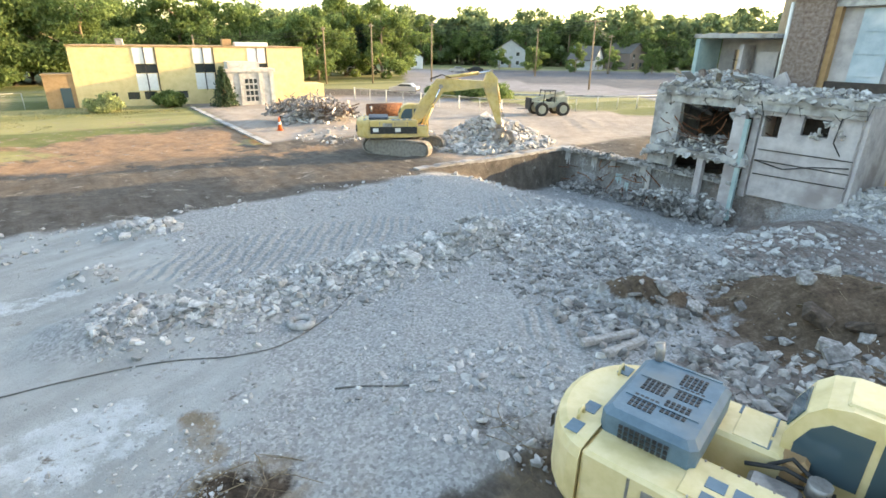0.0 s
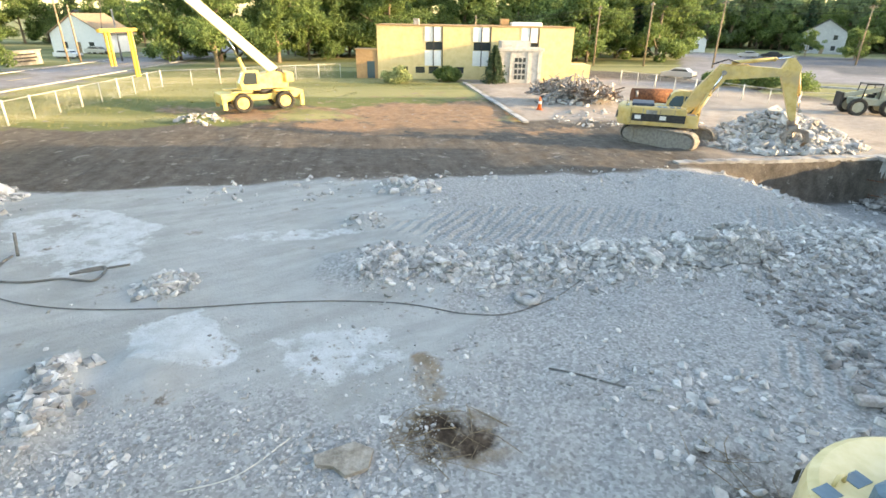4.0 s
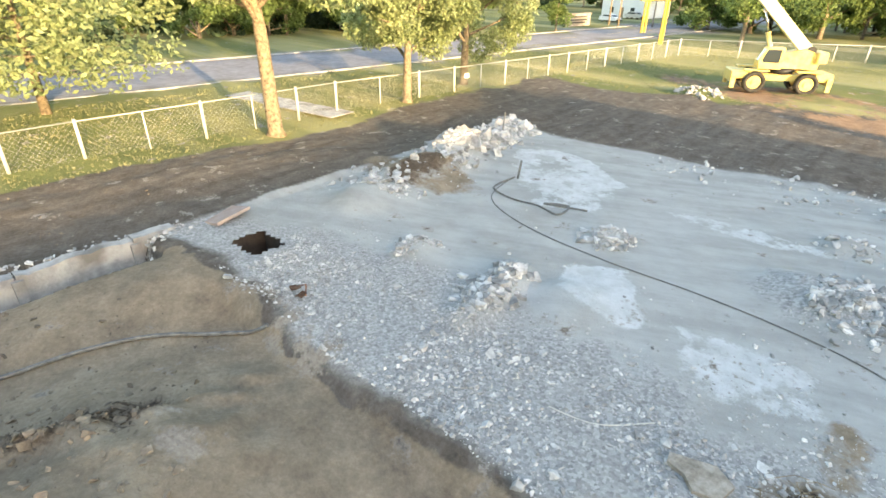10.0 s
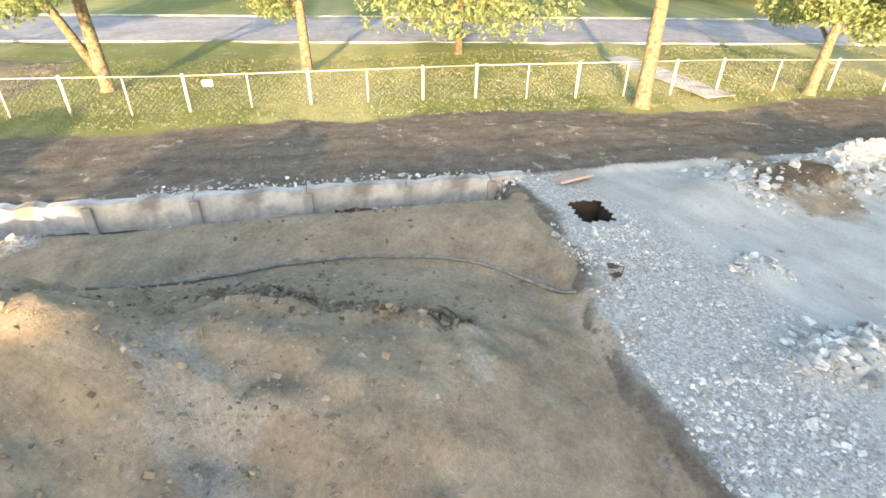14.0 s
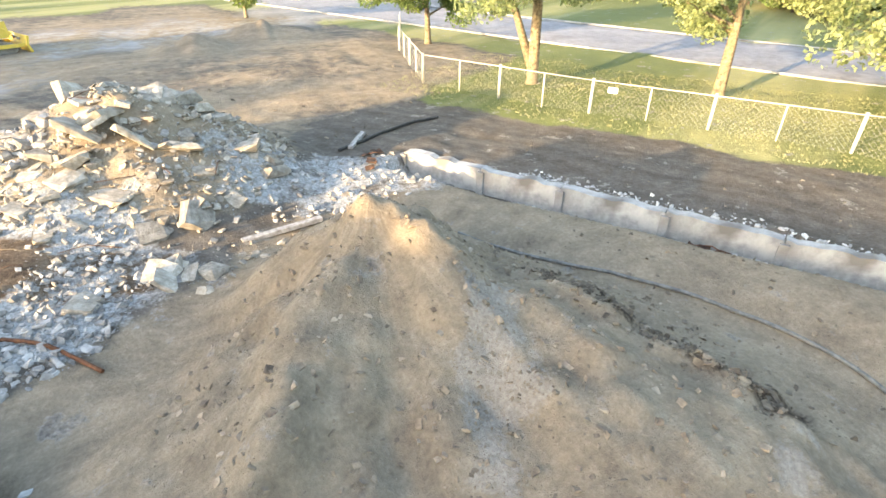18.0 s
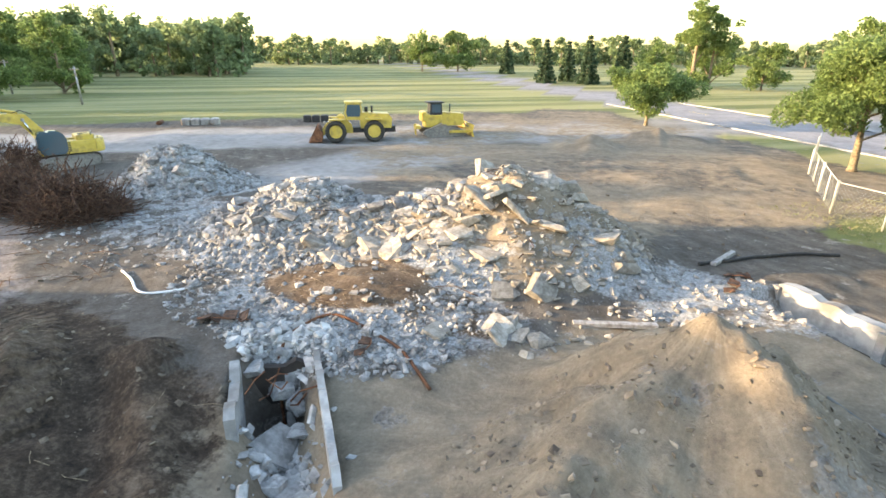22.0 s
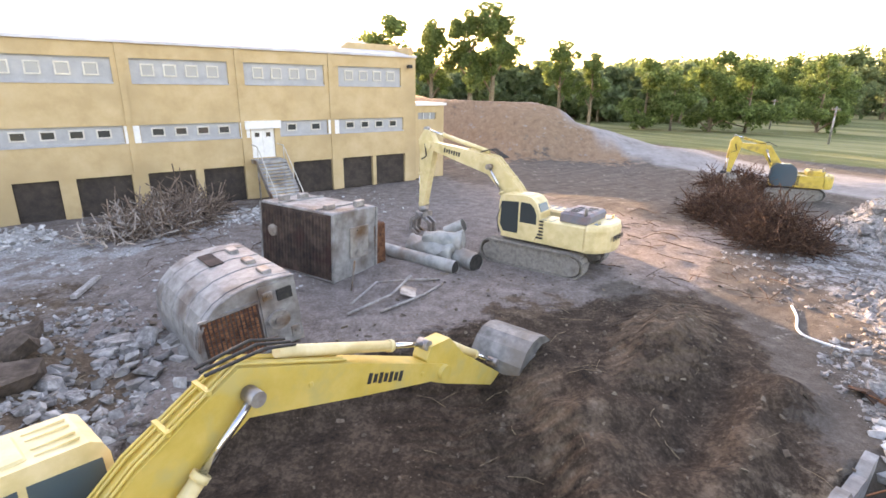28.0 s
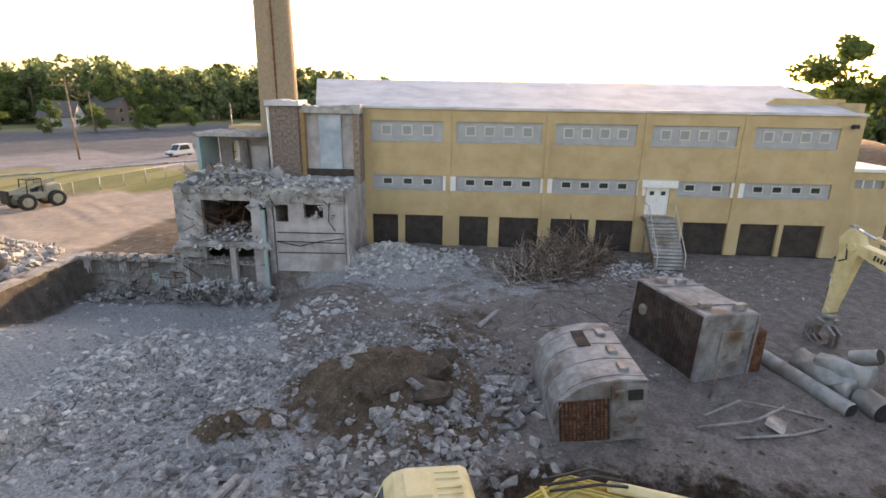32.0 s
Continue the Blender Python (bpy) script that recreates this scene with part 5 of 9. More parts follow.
def excavator(name, place, swing, label, arm, body=None, low=None, s=1.0, tool="bucket", hood=None, window=None, mark=None, track_turn=0.0, cabroof=None, stick_col=None, flat_hood=False, cab_out=0.0, boom_col=None):
    """arm: foot, bend, tip, stick end, then the tool's turn in degrees; x ahead and z up from the machine's middle."""
    body, low, hood, window = body or YEL, low or body or YEL, hood or GREYBL, window or GLASS
    ex = thing(name, place, label, "excavator")
    root = ex
    sw = Matrix.Rotation(radians(swing), 4, "Z")
    tr = Matrix.Rotation(radians(track_turn), 4, "Z")
    for y in (1.37, -1.37):
        t = belt(root, "track", 5.35, 1.12, 0.7, y, 50)
        t.matrix_basis = tr
    part("car_body", Shape().box((0, 0, 0.85), (2.6, 2.0, 0.5), bevel=0.1).tube([(0, 0, 1.0), (0, 0, 1.34)], 0.85, 20), BLACK, root, m=tr)

    def up(nm, shape, material, parent=None, lab=""):
        return part(nm, shape, material, parent or root, lab, None if parent else sw)

    house = up("house", Shape().box((-0.9, -0.95, 1.95), (3.5, 1.05, 1.15), bevel=0.06).box((-1.45, 0.95, 1.92), (2.4, 1.05, 1.1), bevel=0.06).box((-1.2, 0, 1.6), (3.6, 2.4, 0.45)).box((1.0, -0.95, 1.75), (1.3, 1.0, 0.75), bevel=0.08), body)
    up("skirt", Shape().box((-0.5, 0, 1.4), (4.4, 2.9, 0.14), bevel=0.03), low)
    # counterweight: rounded tail
    o = [(-2.55 - 1.05 * math.cos(a), 1.49 * math.sin(a)) for a in np.linspace(-1.45, 1.45, 15)]
    cw = Shape()
    k = len(o)
    rings = [(1.3, 0.96), (1.45, 1.0), (2.3, 1.0), (2.48, 0.97), (2.56, 0.88)]
    vs = []
    for z, f in rings:
        vs += [(-2.4 + (x + 2.4) * f, y * f, z) for x, y in o]
    fs = [(r * k + i, r * k + i + 1, (r + 1) * k + i + 1, (r + 1) * k + i) for r in range(len(rings) - 1) for i in range(k - 1)]
    fs += [tuple(range(k))[::-1], tuple((len(rings) - 1) * k + i for i in range(k)), tuple(r * k for r in range(len(rings))) + tuple(0 for _ in ())]
    fs += [tuple(r * k + k - 1 for r in range(len(rings)))[::-1]]
    fs += [(r * k + k - 1, r * k, (r + 1) * k, (r + 1) * k + k - 1) for r in range(len(rings) - 1)]
    cwt = up("counterweight", cw.add(vs, fs[:-6] + fs[-4:], False), body, None, "rounded cast counterweight")
    for y in (-0.8, 0.8):
        part("lifting_eye", Shape().tube([(-3.0, y - 0.1, 2.55), (-3.0, y - 0.07, 2.7), (-3.0, y + 0.07, 2.7), (-3.0, y + 0.1, 2.55)], 0.03, 6), body, cwt)
    hd = up("engine_hood", Shape().box((-1.95, 0.15, 2.6 if flat_hood else 2.72), (1.45, 2.0, 0.2 if flat_hood else 0.46), bevel=0.06 if flat_hood else 0.1), hood, None, "ribbed engine hood with black grilles")
    for y in () if flat_hood else (-0.55, 0.1, 0.75):
        part("rib", Shape().box((-1.95, y + 0.3, 2.955), (1.12, 0.05, 0.03)), hood, hd)
    for cx, cy in () if flat_hood else ((-2.2, -0.35), (-1.75, -0.2), (-2.2, 0.2), (-1.7, 0.3), (-1.75, 0.72)):
        g = Shape()
        for ix in range(5):
            for iy in range(4):
                g.box((cx - 0.16 + ix * 0.08, cy - 0.15 + iy * 0.1, 2.957), (0.055, 0.07, 0.012))
        tagged(part("grille", g, BLACK, hd), kind="stuff")
    g = Shape()
    for iy in range(9):
        for iz in range(3):
            g.box((-2.3 + iy * 0.085, -0.93, 2.62 + iz * 0.09), (0.06, 0.02, 0.06))
    if not flat_hood:
        tagged(part("grille", g, BLACK, hd), kind="stuff")
    part("exhaust", Shape().tube([(-2.45, 1.05, 2.85), (-2.45, 1.05, 3.15), (-2.5, 1.08, 3.28)], [0.08, 0.08, 0.09], 10), STEEL, hd)
    for x in (-0.9, -0.55, -0.1, 0.3):
        for y in (-1.25, -0.9):
            up("grip_pad", Shape().box((x, y, 2.556), (0.26, 0.24, 0.012)), GREYBL)
    for y in (-1.1, -0.5, 0.9):
        up("grip_pad", Shape().box((-2.95, y, 2.565), (0.22, 0.3, 0.012)), GREYBL)
    for x in (-1.9, -0.8, 0.1):
        up("panel_seam", Shape().box((x, -1.478, 2.0), (0.04, 0.012, 0.9)), STEEL)
    up("side_panel", Shape().box((-1.35, -1.48, 2.15), (0.7, 0.014, 0.42)), STEEL)
    vents = Shape()
    for kz in range(6):
        vents.box((-0.42, 1.485, 1.6 + kz * 0.16), (0.4, 0.02, 0.09))
    up("side_vent", vents, BLACK)
    hz = Shape()
    rn = random.Random(4)
    for _ in range(16):
        p = Vector((rn.uniform(-0.8, 0.4), rn.uniform(-0.35, 0.35), rn.uniform(1.9, 2.45)))
        hz.tube([p, p + Vector((rn.uniform(0.1, 0.5), rn.uniform(-0.2, 0.2), rn.uniform(0, 0.25))), p + Vector((rn.uniform(0.5, 1.0), rn.uniform(-0.1, 0.1), rn.uniform(-0.2, 0.2)))], 0.035, 6, False)
    up("hydraulic_hose", hz, BLACK)
    for x, y in ((-0.62, 0.62), (-0.62, 1.0), (-0.95, 1.28), (-0.62, 1.3)):
        up("grip_pad", Shape().box((x, y, 2.476), (0.24, 0.26, 0.012)), GREYBL)
    up("deck_plate", Shape().box((-0.35, -0.9, 2.535), (1.9, 0.86, 0.03), bevel=0.01).box((-0.78, 0.95, 2.475), (0.5, 0.9, 0.03), bevel=0.01), body)
    cap = up("fuel_cap", Shape().tube([(0.55, -0.75, 2.1), (0.55, -0.75, 2.2)], 0.11, 12).box((0.55, -0.75, 2.21), (0.2, 0.05, 0.03)), STEEL)
    dg = Shape()
    for ix in range(6):
        for iy in range(4):
            dg.box((-1.22 + ix * 0.055, -0.66 - iy * 0.07, 2.532), (0.038, 0.05, 0.012))
    tagged(up("deck_grille", dg, BLACK), kind="stuff")
    bolts = Shape()
    for ix in range(8):
        for y in (-1.36, -0.5):
            bolts.tube([(-1.15 + ix * 0.22, y, 2.54), (-1.15 + ix * 0.22, y, 2.57)], 0.018, 6)
    tagged(up("deck_bolts", bolts, STEEL), kind="stuff")
    up("oil_tank", Shape().box((-0.18, 0.62, 2.2), (0.42, 0.36, 0.55), bevel=0.07), TANDK)
    up("mesh_walkway", Shape().box((0.95, -0.95, 2.14), (0.9, 0.8, 0.03)), STEEL)
    up("deck_rail", Shape().tube([(1.55, -1.4, 2.1), (1.55, -1.4, 2.75), (0.75, -1.4, 2.75), (0.75, -1.4, 2.1)], 0.025, 6), body)
    up("valve_block", Shape().box((-0.3, 0.0, 2.0), (0.7, 0.5, 0.5), bevel=0.06).tube([(0.2, 0.25, 2.2), (0.2, 0.25, 2.45)], 0.16, 10), STEEL)
    # cab
    co = [(-0.15, 1.35), (1.55, 1.35), (1.85, 1.9), (1.78, 3.12), (1.7, 3.32), (1.55, 3.42), (0.3, 3.48), (0.0, 3.4), (-0.2, 3.2), (-0.4, 2.75), (-0.4, 1.9)]
    cab = up("cab", Shape().prism([(x, z) for x, z in co], 0.42, 1.5), cabroof or body, None, "operator's cab with dark glass")
    cab.matrix_basis = sw @ Matrix.Translation((0, cab_out, 0))
    wo = [(0.72, 1.62), (1.52, 1.62), (1.72, 1.95), (1.66, 3.08), (0.72, 3.16)]
    wo2 = [(-0.25, 2.2), (0.62, 2.2), (0.62, 3.16), (0.12, 3.16), (-0.1, 2.98), (-0.25, 2.65)]
    for y0, y1 in ((1.5, 1.512), (0.408, 0.42)):
        part("side_window", Shape().prism(wo, y0, y1), window, cab)
        part("side_window", Shape().prism(wo2, y0, y1), window, cab)
    part("windscreen", Shape().add([(1.87, 0.5, 1.95), (1.87, 1.42, 1.95), (1.81, 1.42, 3.05), (1.81, 0.5, 3.05), (1.83, 0.5, 1.95), (1.83, 1.42, 1.95), (1.77, 1.42, 3.05), (1.77, 0.5, 3.05)], [(0, 1, 2, 3), (4, 7, 6, 5), (0, 4, 5, 1), (1, 5, 6, 2), (2, 6, 7, 3), (3, 7, 4, 0)]), window, cab)
    part("rear_window", Shape().box((-0.31, 0.96, 2.98), (0.03, 0.8, 0.4), Matrix.Rotation(0.42, 3, "Y")), GLASSB, cab)
    ribs = Shape()
    for y in (0.62, 0.82, 1.1, 1.3):
        ribs.box((1.2, y, 3.45), (0.55, 0.05, 0.04))
    part("roof_rib", ribs, cabroof or body, cab)
    part("roof_hatch", Shape().box((0.52, 0.96, 3.48), (0.62, 0.78, 0.05), bevel=0.03), cabroof or body, cab)
    part("handrail", Shape().tube([(1.72, 1.56, 1.5), (1.85, 1.6, 2.2), (1.62, 1.56, 3.0)], 0.022, 6), BLACK, cab)
    # arm
    foot, bend, tip, end, tturn = arm
    F, B, T, E = Vector(foot), Vector(bend), Vector(tip), Vector(end)

    def nrm(v):
        return Vector((-v.y, v.x)).normalized()

    n1, n2 = nrm(B - F), nrm(T - B)
    nb = (n1 + n2).normalized()
    top = [F + n1 * 0.22, F.lerp(B, 0.5) + n1 * 0.45, B + nb * 0.42, B.lerp(T, 0.4) + n2 * 0.36, T + n2 * 0.2]
    bot = [T - n2 * 0.2, B.lerp(T, 0.5) - n2 * 0.38, B - nb * 0.55, F.lerp(B, 0.5) - n1 * 0.45, F - n1 * 0.22]
    boom = up("boom", beam2([(p.x, p.y) for p in top + bot], 0.56).tube([(T.x, -0.4, T.y), (T.x, 0.4, T.y)], 0.2, 14), boom_col or body)
    pipes = Shape()
    for y in (-0.2, -0.1, 0.1, 0.2):
        pipes.tube([(p.x, y, p.y + 0.05) for p in (top[0], top[1], top[2], top[3])], 0.03, 6, False)
    for f in (0.3, 0.7):
        p = top[1].lerp(top[2], f)
        pipes.box((p.x, 0, p.y + 0.05), (0.08, 0.5, 0.08))
    part("pipe_run", pipes, boom_col or body, boom)
    eh = Shape()
    for y in (-0.16, 0.0, 0.16):
        q = B.lerp(T, 0.08) + n2 * 0.42
        eh.tube([(top[2].x - 0.5, y, top[2].y + 0.05), (q.x - 0.1, y * 1.4, q.y + 0.32), (q.x + 0.55, y, q.y + 0.12)], 0.032, 6, False)
    part("elbow_hose", eh, BLACK, boom)
    for f in (0.25, 0.85):
        p = B.lerp(T, f)
        part("boom_bracket", Shape().box((p.x, 0, p.y), (0.1, 0.62, 0.1), bevel=0.02), boom_col or body, boom)
    n3 = nrm(E - T)
    d3 = (E - T).normalized()
    back = T - d3 * 0.75 + n3 * 0.35
    so = [back + n3 * 0.18, T + n3 * 0.85 - d3 * 0.1, T + d3 * 0.7 + n3 * 0.55, E + n3 * 0.18, E - n3 * 0.16, T + d3 * 0.4 - n3 * 0.3, T - d3 * 0.2 - n3 * 0.3, back - n3 * 0.15]
    stick = up("stick", beam2([(p.x, p.y) for p in so], 0.46).tube([(E.x, -0.32, E.y), (E.x, 0.32, E.y)], 0.14, 12), stick_col or body)
    part("hose_loop", Shape().tube([(T.x + n3.x * 0.3, 0.28, T.y + n3.y * 0.3), (T.x + d3.x * 0.5, 0.4, T.y + d3.y * 0.5 - 0.1), (T.x + d3.x * 0.9 + n3.x * 0.4, 0.28, T.y + d3.y * 0.9 + n3.y * 0.4)], 0.035, 6), BLACK, stick)
    for y in (-0.48, 0.48):
        c = ram(root, "boom_cylinder", (1.15, 1.5), (B.x + 0.05, B.y - 0.05), 0.13, 0.6, y, body)
        c.matrix_basis = sw
    c = ram(root, "stick_cylinder", B.lerp(T, 0.12) + n2 * 0.55, so[0], 0.12, 0.72, 0.0, body)
    c.matrix_basis = sw
    tl = E - d3 * 0.35 + n3 * 0.45
    c = ram(root, "tool_cylinder", so[1] - n3 * 0.15 + d3 * 0.1, tl, 0.11, 0.6, 0.0, body)
    c.matrix_basis = sw
    M = sw @ Matrix.Translation((E.x, 0, E.y)) @ Matrix.Rotation(-radians(tturn), 4, "Y")
    if tool == "bucket":
        M = M @ Matrix.Scale(1.05, 4)
        bo = [(0.0, 0.15), (0.5, 0.3), (0.95, 0.26), (1.3, 0.08), (1.52, -0.22), (1.62, -0.6), (1.56, -0.98), (1.4, -1.2), (1.15, -1.35), (1.22, -0.6), (0.95, -0.2), (0.4, -0.05), (0.0, -0.15)]
        bk = part("bucket", Shape().prism(bo, -0.85, 0.85), BUCK, root, "worn steel digging bucket", M)
        cheek = [(0.05, -0.05), (0.95, -0.18), (1.22, -0.6), (1.15, -1.35), (0.2, -0.75)]
        for y in (-0.86, 0.86):
            part("cheek_plate", Shape().prism(cheek, y - 0.02, y + 0.02), STEEL, bk)
        te = Shape()
        for y in np.linspace(-0.72, 0.72, 5):
            te.prism([(1.1, -1.25), (1.55, -1.25), (1.3, -1.62)], y - 0.07, y + 0.07)
        part("bucket_tooth", te, STEEL, bk)
        part("link", Shape().box((0.1, 0, 0.35), (0.2, 0.4, 0.7)), BLACK, bk)
    else:
        gp = part("grapple", Shape().tube([(0.1, 0, 0), (0.5, 0, 0)], 0.3, 12).box((0.6, 0, 0), (0.3, 0.9, 0.6), bevel=0.05), STEEL, root, "steel demolition grapple", M)
        for sg in (-1, 1):
            for y in (-0.35, 0, 0.35) if sg > 0 else (-0.18, 0.18):
                part("tine", Shape().prism([(0.6, 0.1 * sg), (1.0, 0.75 * sg), (1.7, 0.75 * sg), (2.0, 0.1 * sg), (1.85, 0.12 * sg), (1.55, 0.55 * sg), (1.1, 0.5 * sg), (0.8, 0.0)], y - 0.06, y + 0.06), STEEL, gp)
    # maker's mark on boom and tail
    if mark:
        d2 = (T - B).normalized()
        c2 = B.lerp(T, 0.62)
        for y in (-0.288, 0.288):
            bars(boom, 1.15, 0.24, Matrix.Translation((c2.x, y, c2.y)) @ Matrix.Rotation(-math.atan2(d2.y, d2.x), 4, "Y"), mark, 7)
        bars(cwt, 1.2, 0.26, pose(-3.62, 0, 1.95, 0, 0, 90), mark, 7)
    if s != 1.0:
        ex.matrix_basis = place @ Matrix.Scale(s, 4)
    return ex, cwt


def on(x, y, turn, z=None):
    return pose(x, y, ground_z(x, y) if z is None else z, 0, 0, turn)


HOODG = mat("faded_grey_hood", [(0.13, 0.145, 0.165), (0.20, 0.205, 0.225)], 2, rough=0.5, stain=(0.24, 0.17, 0.17), stain_scale=1.2)
near, near_cw = excavator("crawler_excavator", on(4.9, 5.75, -40.6, -0.98), 0.0, "pale yellow crawler excavator with blue-grey hood, digging in a hollow",
                          ((0.55, 1.95), (3.5, 3.75), (8.7, 1.75), (11.5, 0.2), 58.0), mark=BLACK, window=GLASSB, cab_out=0.28, boom_col=BOOMY, stick_col=BOOMY)
letters("PC400HD", 0.24, BLACK, near_cw, pose(-2.35, -1.492, 1.55, 90, 0, 0), "dark model lettering")
excavator("crawler_excavator", on(22.3, -5.0, 50, 0.0), 0.0, "yellow crawler excavator with a demolition grapple, arm raised",
          ((0.55, 1.95), (3.1, 4.5), (7.3, 5.2), (7.9, 1.8), -88.0), tool="grapple", mark=BLACK, track_turn=2, s=0.91, hood=HOODG)
CATY = mat("dull_machine_yellow", [(0.50, 0.34, 0.10), (0.60, 0.43, 0.15), (0.64, 0.48, 0.20)], 2.5, rough=0.45, stain=(0.45, 0.34, 0.17), spec=0.5)
BLUEH = mat("dark_blue_black", [(0.03, 0.04, 0.06), (0.06, 0.075, 0.10)], 3, rough=0.5)
loading, loading_cw = excavator("crawler_excavator", on(-3.0, 37.2, 8, 0.0), 0.0, "yellow and black crawler excavator loading broken concrete",
          ((0.55, 1.95), (2.6, 4.9), (6.2, 5.0), (7.2, 2.2), -70.0), body=CATY, s=0.93, tool="grapple", hood=BLUEH, window=GLASSB, track_turn=-30, flat_hood=True)
part("side_band", Shape().box((-0.9, -1.49, 1.86), (3.4, 0.05, 0.5)), BLACK, loading)
part("side_band", Shape().box((-1.45, 1.49, 1.86), (2.3, 0.05, 0.5)), BLACK, loading)
part("tail_band", Shape().tube([(-2.4, 0, 1.62), (-2.4, 0, 2.1)], 1.255, 24), BLACK, loading)
for y_, x_ in ((-1.53, -2.2), (-1.53, -0.6)):
    part("decal", Shape().box((x_, y_, 1.88), (0.4, 0.02, 0.26)), WHITE, loading)
excavator("crawler_excavator", on(37.2, -26.2, 62, 0.0), 0.0, "small deep yellow excavator among rebar heaps",
          ((0.55, 1.95), (2.3, 4.6), (4.9, 5.0), (5.4, 2.2), -85.0), body=YELD, s=0.74, hood=YELD, window=GLASSB, cabroof=GLASSB, track_turn=20)


def wheel(parent, name, x, y, r, w, rim):
    sh = Shape()
    prof = [(-0.5, 0.80), (-0.5, 0.94), (-0.36, 1.0), (0.36, 1.0), (0.5, 0.94), (0.5, 0.80), (0.3, 0.62)]
    n = 24
    vs = [(x + r * f * math.cos(j * math.tau / n), y + w * u, r + r * f * math.sin(j * math.tau / n)) for u, f in [(-0.3, 0.62)] + prof for j in range(n)]
    k = len(prof) + 1
    sh.add(vs, [(i * n + j, i * n + (j + 1) % n, ((i + 1) % k) * n + (j + 1) % n, ((i + 1) % k) * n + j) for i in range(k) for j in range(n)], True)
    for j in range(n):
        a = (j + 0.5) * math.tau / n
        sh.box((x + r * math.cos(a), y, r + r * math.sin(a)), (0.05 * r, w * 0.9, 0.09 * r), Matrix.Rotation(-a, 3, "Y"))
    t = part(name, sh, RUBBER, parent)
    part("rim", Shape().tube([(x, y - w * 0.3, r), (x, y + w * 0.3, r)], r * 0.62, 18).tube([(x, y - w * 0.42, r), (x, y + w * 0.42, r)], r * 0.28, 12), rim, t)
    return t


def loader(m):
    l = thing("wheel_loader", m, "yellow wheel loader with a rusty front bucket", "loader")
    for x in (1.75, -1.7):
        for y in (1.15, -1.15):
            wheel(l, "wheel", x, y, 0.93, 0.72, YELD)
    part("rear_body", Shape().prism([(-3.3, 1.15), (-0.5, 1.15), (-0.5, 2.55), (-3.1, 2.4), (-3.4, 2.0)], -0.85, 0.85), YELD, l)
    part("rear_frame", Shape().prism([(-3.7, 0.75), (0.2, 0.75), (0.2, 1.2), (-3.7, 1.3)], -0.7, 0.7), BLACK, l)
    part("front_frame", Shape().prism([(0.1, 0.7), (2.2, 0.7), (2.0, 1.6), (1.2, 2.3), (0.3, 1.5)], -0.45, 0.45), YELD, l)
    for x, y in ((-1.7, 1.15), (-1.7, -1.15), (1.6, 1.15), (1.6, -1.15)):
        part("fender", Shape().box((x, y, 2.0), (1.5, 0.68, 0.1), bevel=0.03), YELD, l)
    c = part("cab", Shape().prism([(-0.75, 1.9), (0.75, 1.9), (0.9, 2.5), (0.7, 3.35), (-0.6, 3.35)], -0.8, 0.8).box((0.05, 0, 3.42), (1.6, 1.75, 0.14), bevel=0.04), YELD, l)
    for y in (-0.815, 0.80):
        part("window", Shape().prism([(-0.6, 2.2), (0.65, 2.2), (0.75, 2.55), (0.6, 3.25), (-0.5, 3.25)], y, y + 0.015), GLASSB, c)
    part("windscreen", Shape().prism([(0.92, 2.5), (0.94, 2.5), (0.74, 3.3), (0.72, 3.3)], -0.7, 0.7), GLASSB, c)
    part("exhaust", Shape().tube([(-1.6, 0.2, 2.5), (-1.6, 0.2, 3.1)], 0.09, 10), BLACK, l)
    part("air_cleaner", Shape().tube([(-1.1, -0.3, 2.5), (-1.1, -0.3, 2.95)], 0.16, 12), BLACK, l)
    for y in (-0.5, 0.5):
        part("lift_arm", Shape().prism([(0.9, 2.2), (1.2, 2.35), (2.4, 1.7), (3.2, 0.75), (3.1, 0.45), (2.8, 0.55), (2.0, 1.4)], y - 0.1, y + 0.1), YELD, l)
        ram(l, "lift_cylinder", (0.7, 1.1), (2.2, 1.3), 0.1, 0.55, y, YELD)
    ram(l, "tilt_cylinder", (1.0, 2.1), (2.7, 1.6), 0.1, 0.6, 0.0, YELD)
    b = part("bucket", Shape().prism([(3.0, 0.1), (4.2, 0.02), (4.2, 0.1), (3.2, 0.25), (3.05, 0.8), (3.4, 1.35), (3.3, 1.4), (2.9, 0.85)], -1.55, 1.55), RUST, l, "rusty worn loader bucket")
    for y in (-1.55, 1.55):
        part("cheek_plate", Shape().prism([(3.0, 0.1), (4.15, 0.04), (3.4, 1.38), (2.95, 0.85)], y - 0.02, y + 0.02), RUST, b)
    return l


loader(on(23.5, -44.0, 29.5, 0.0))


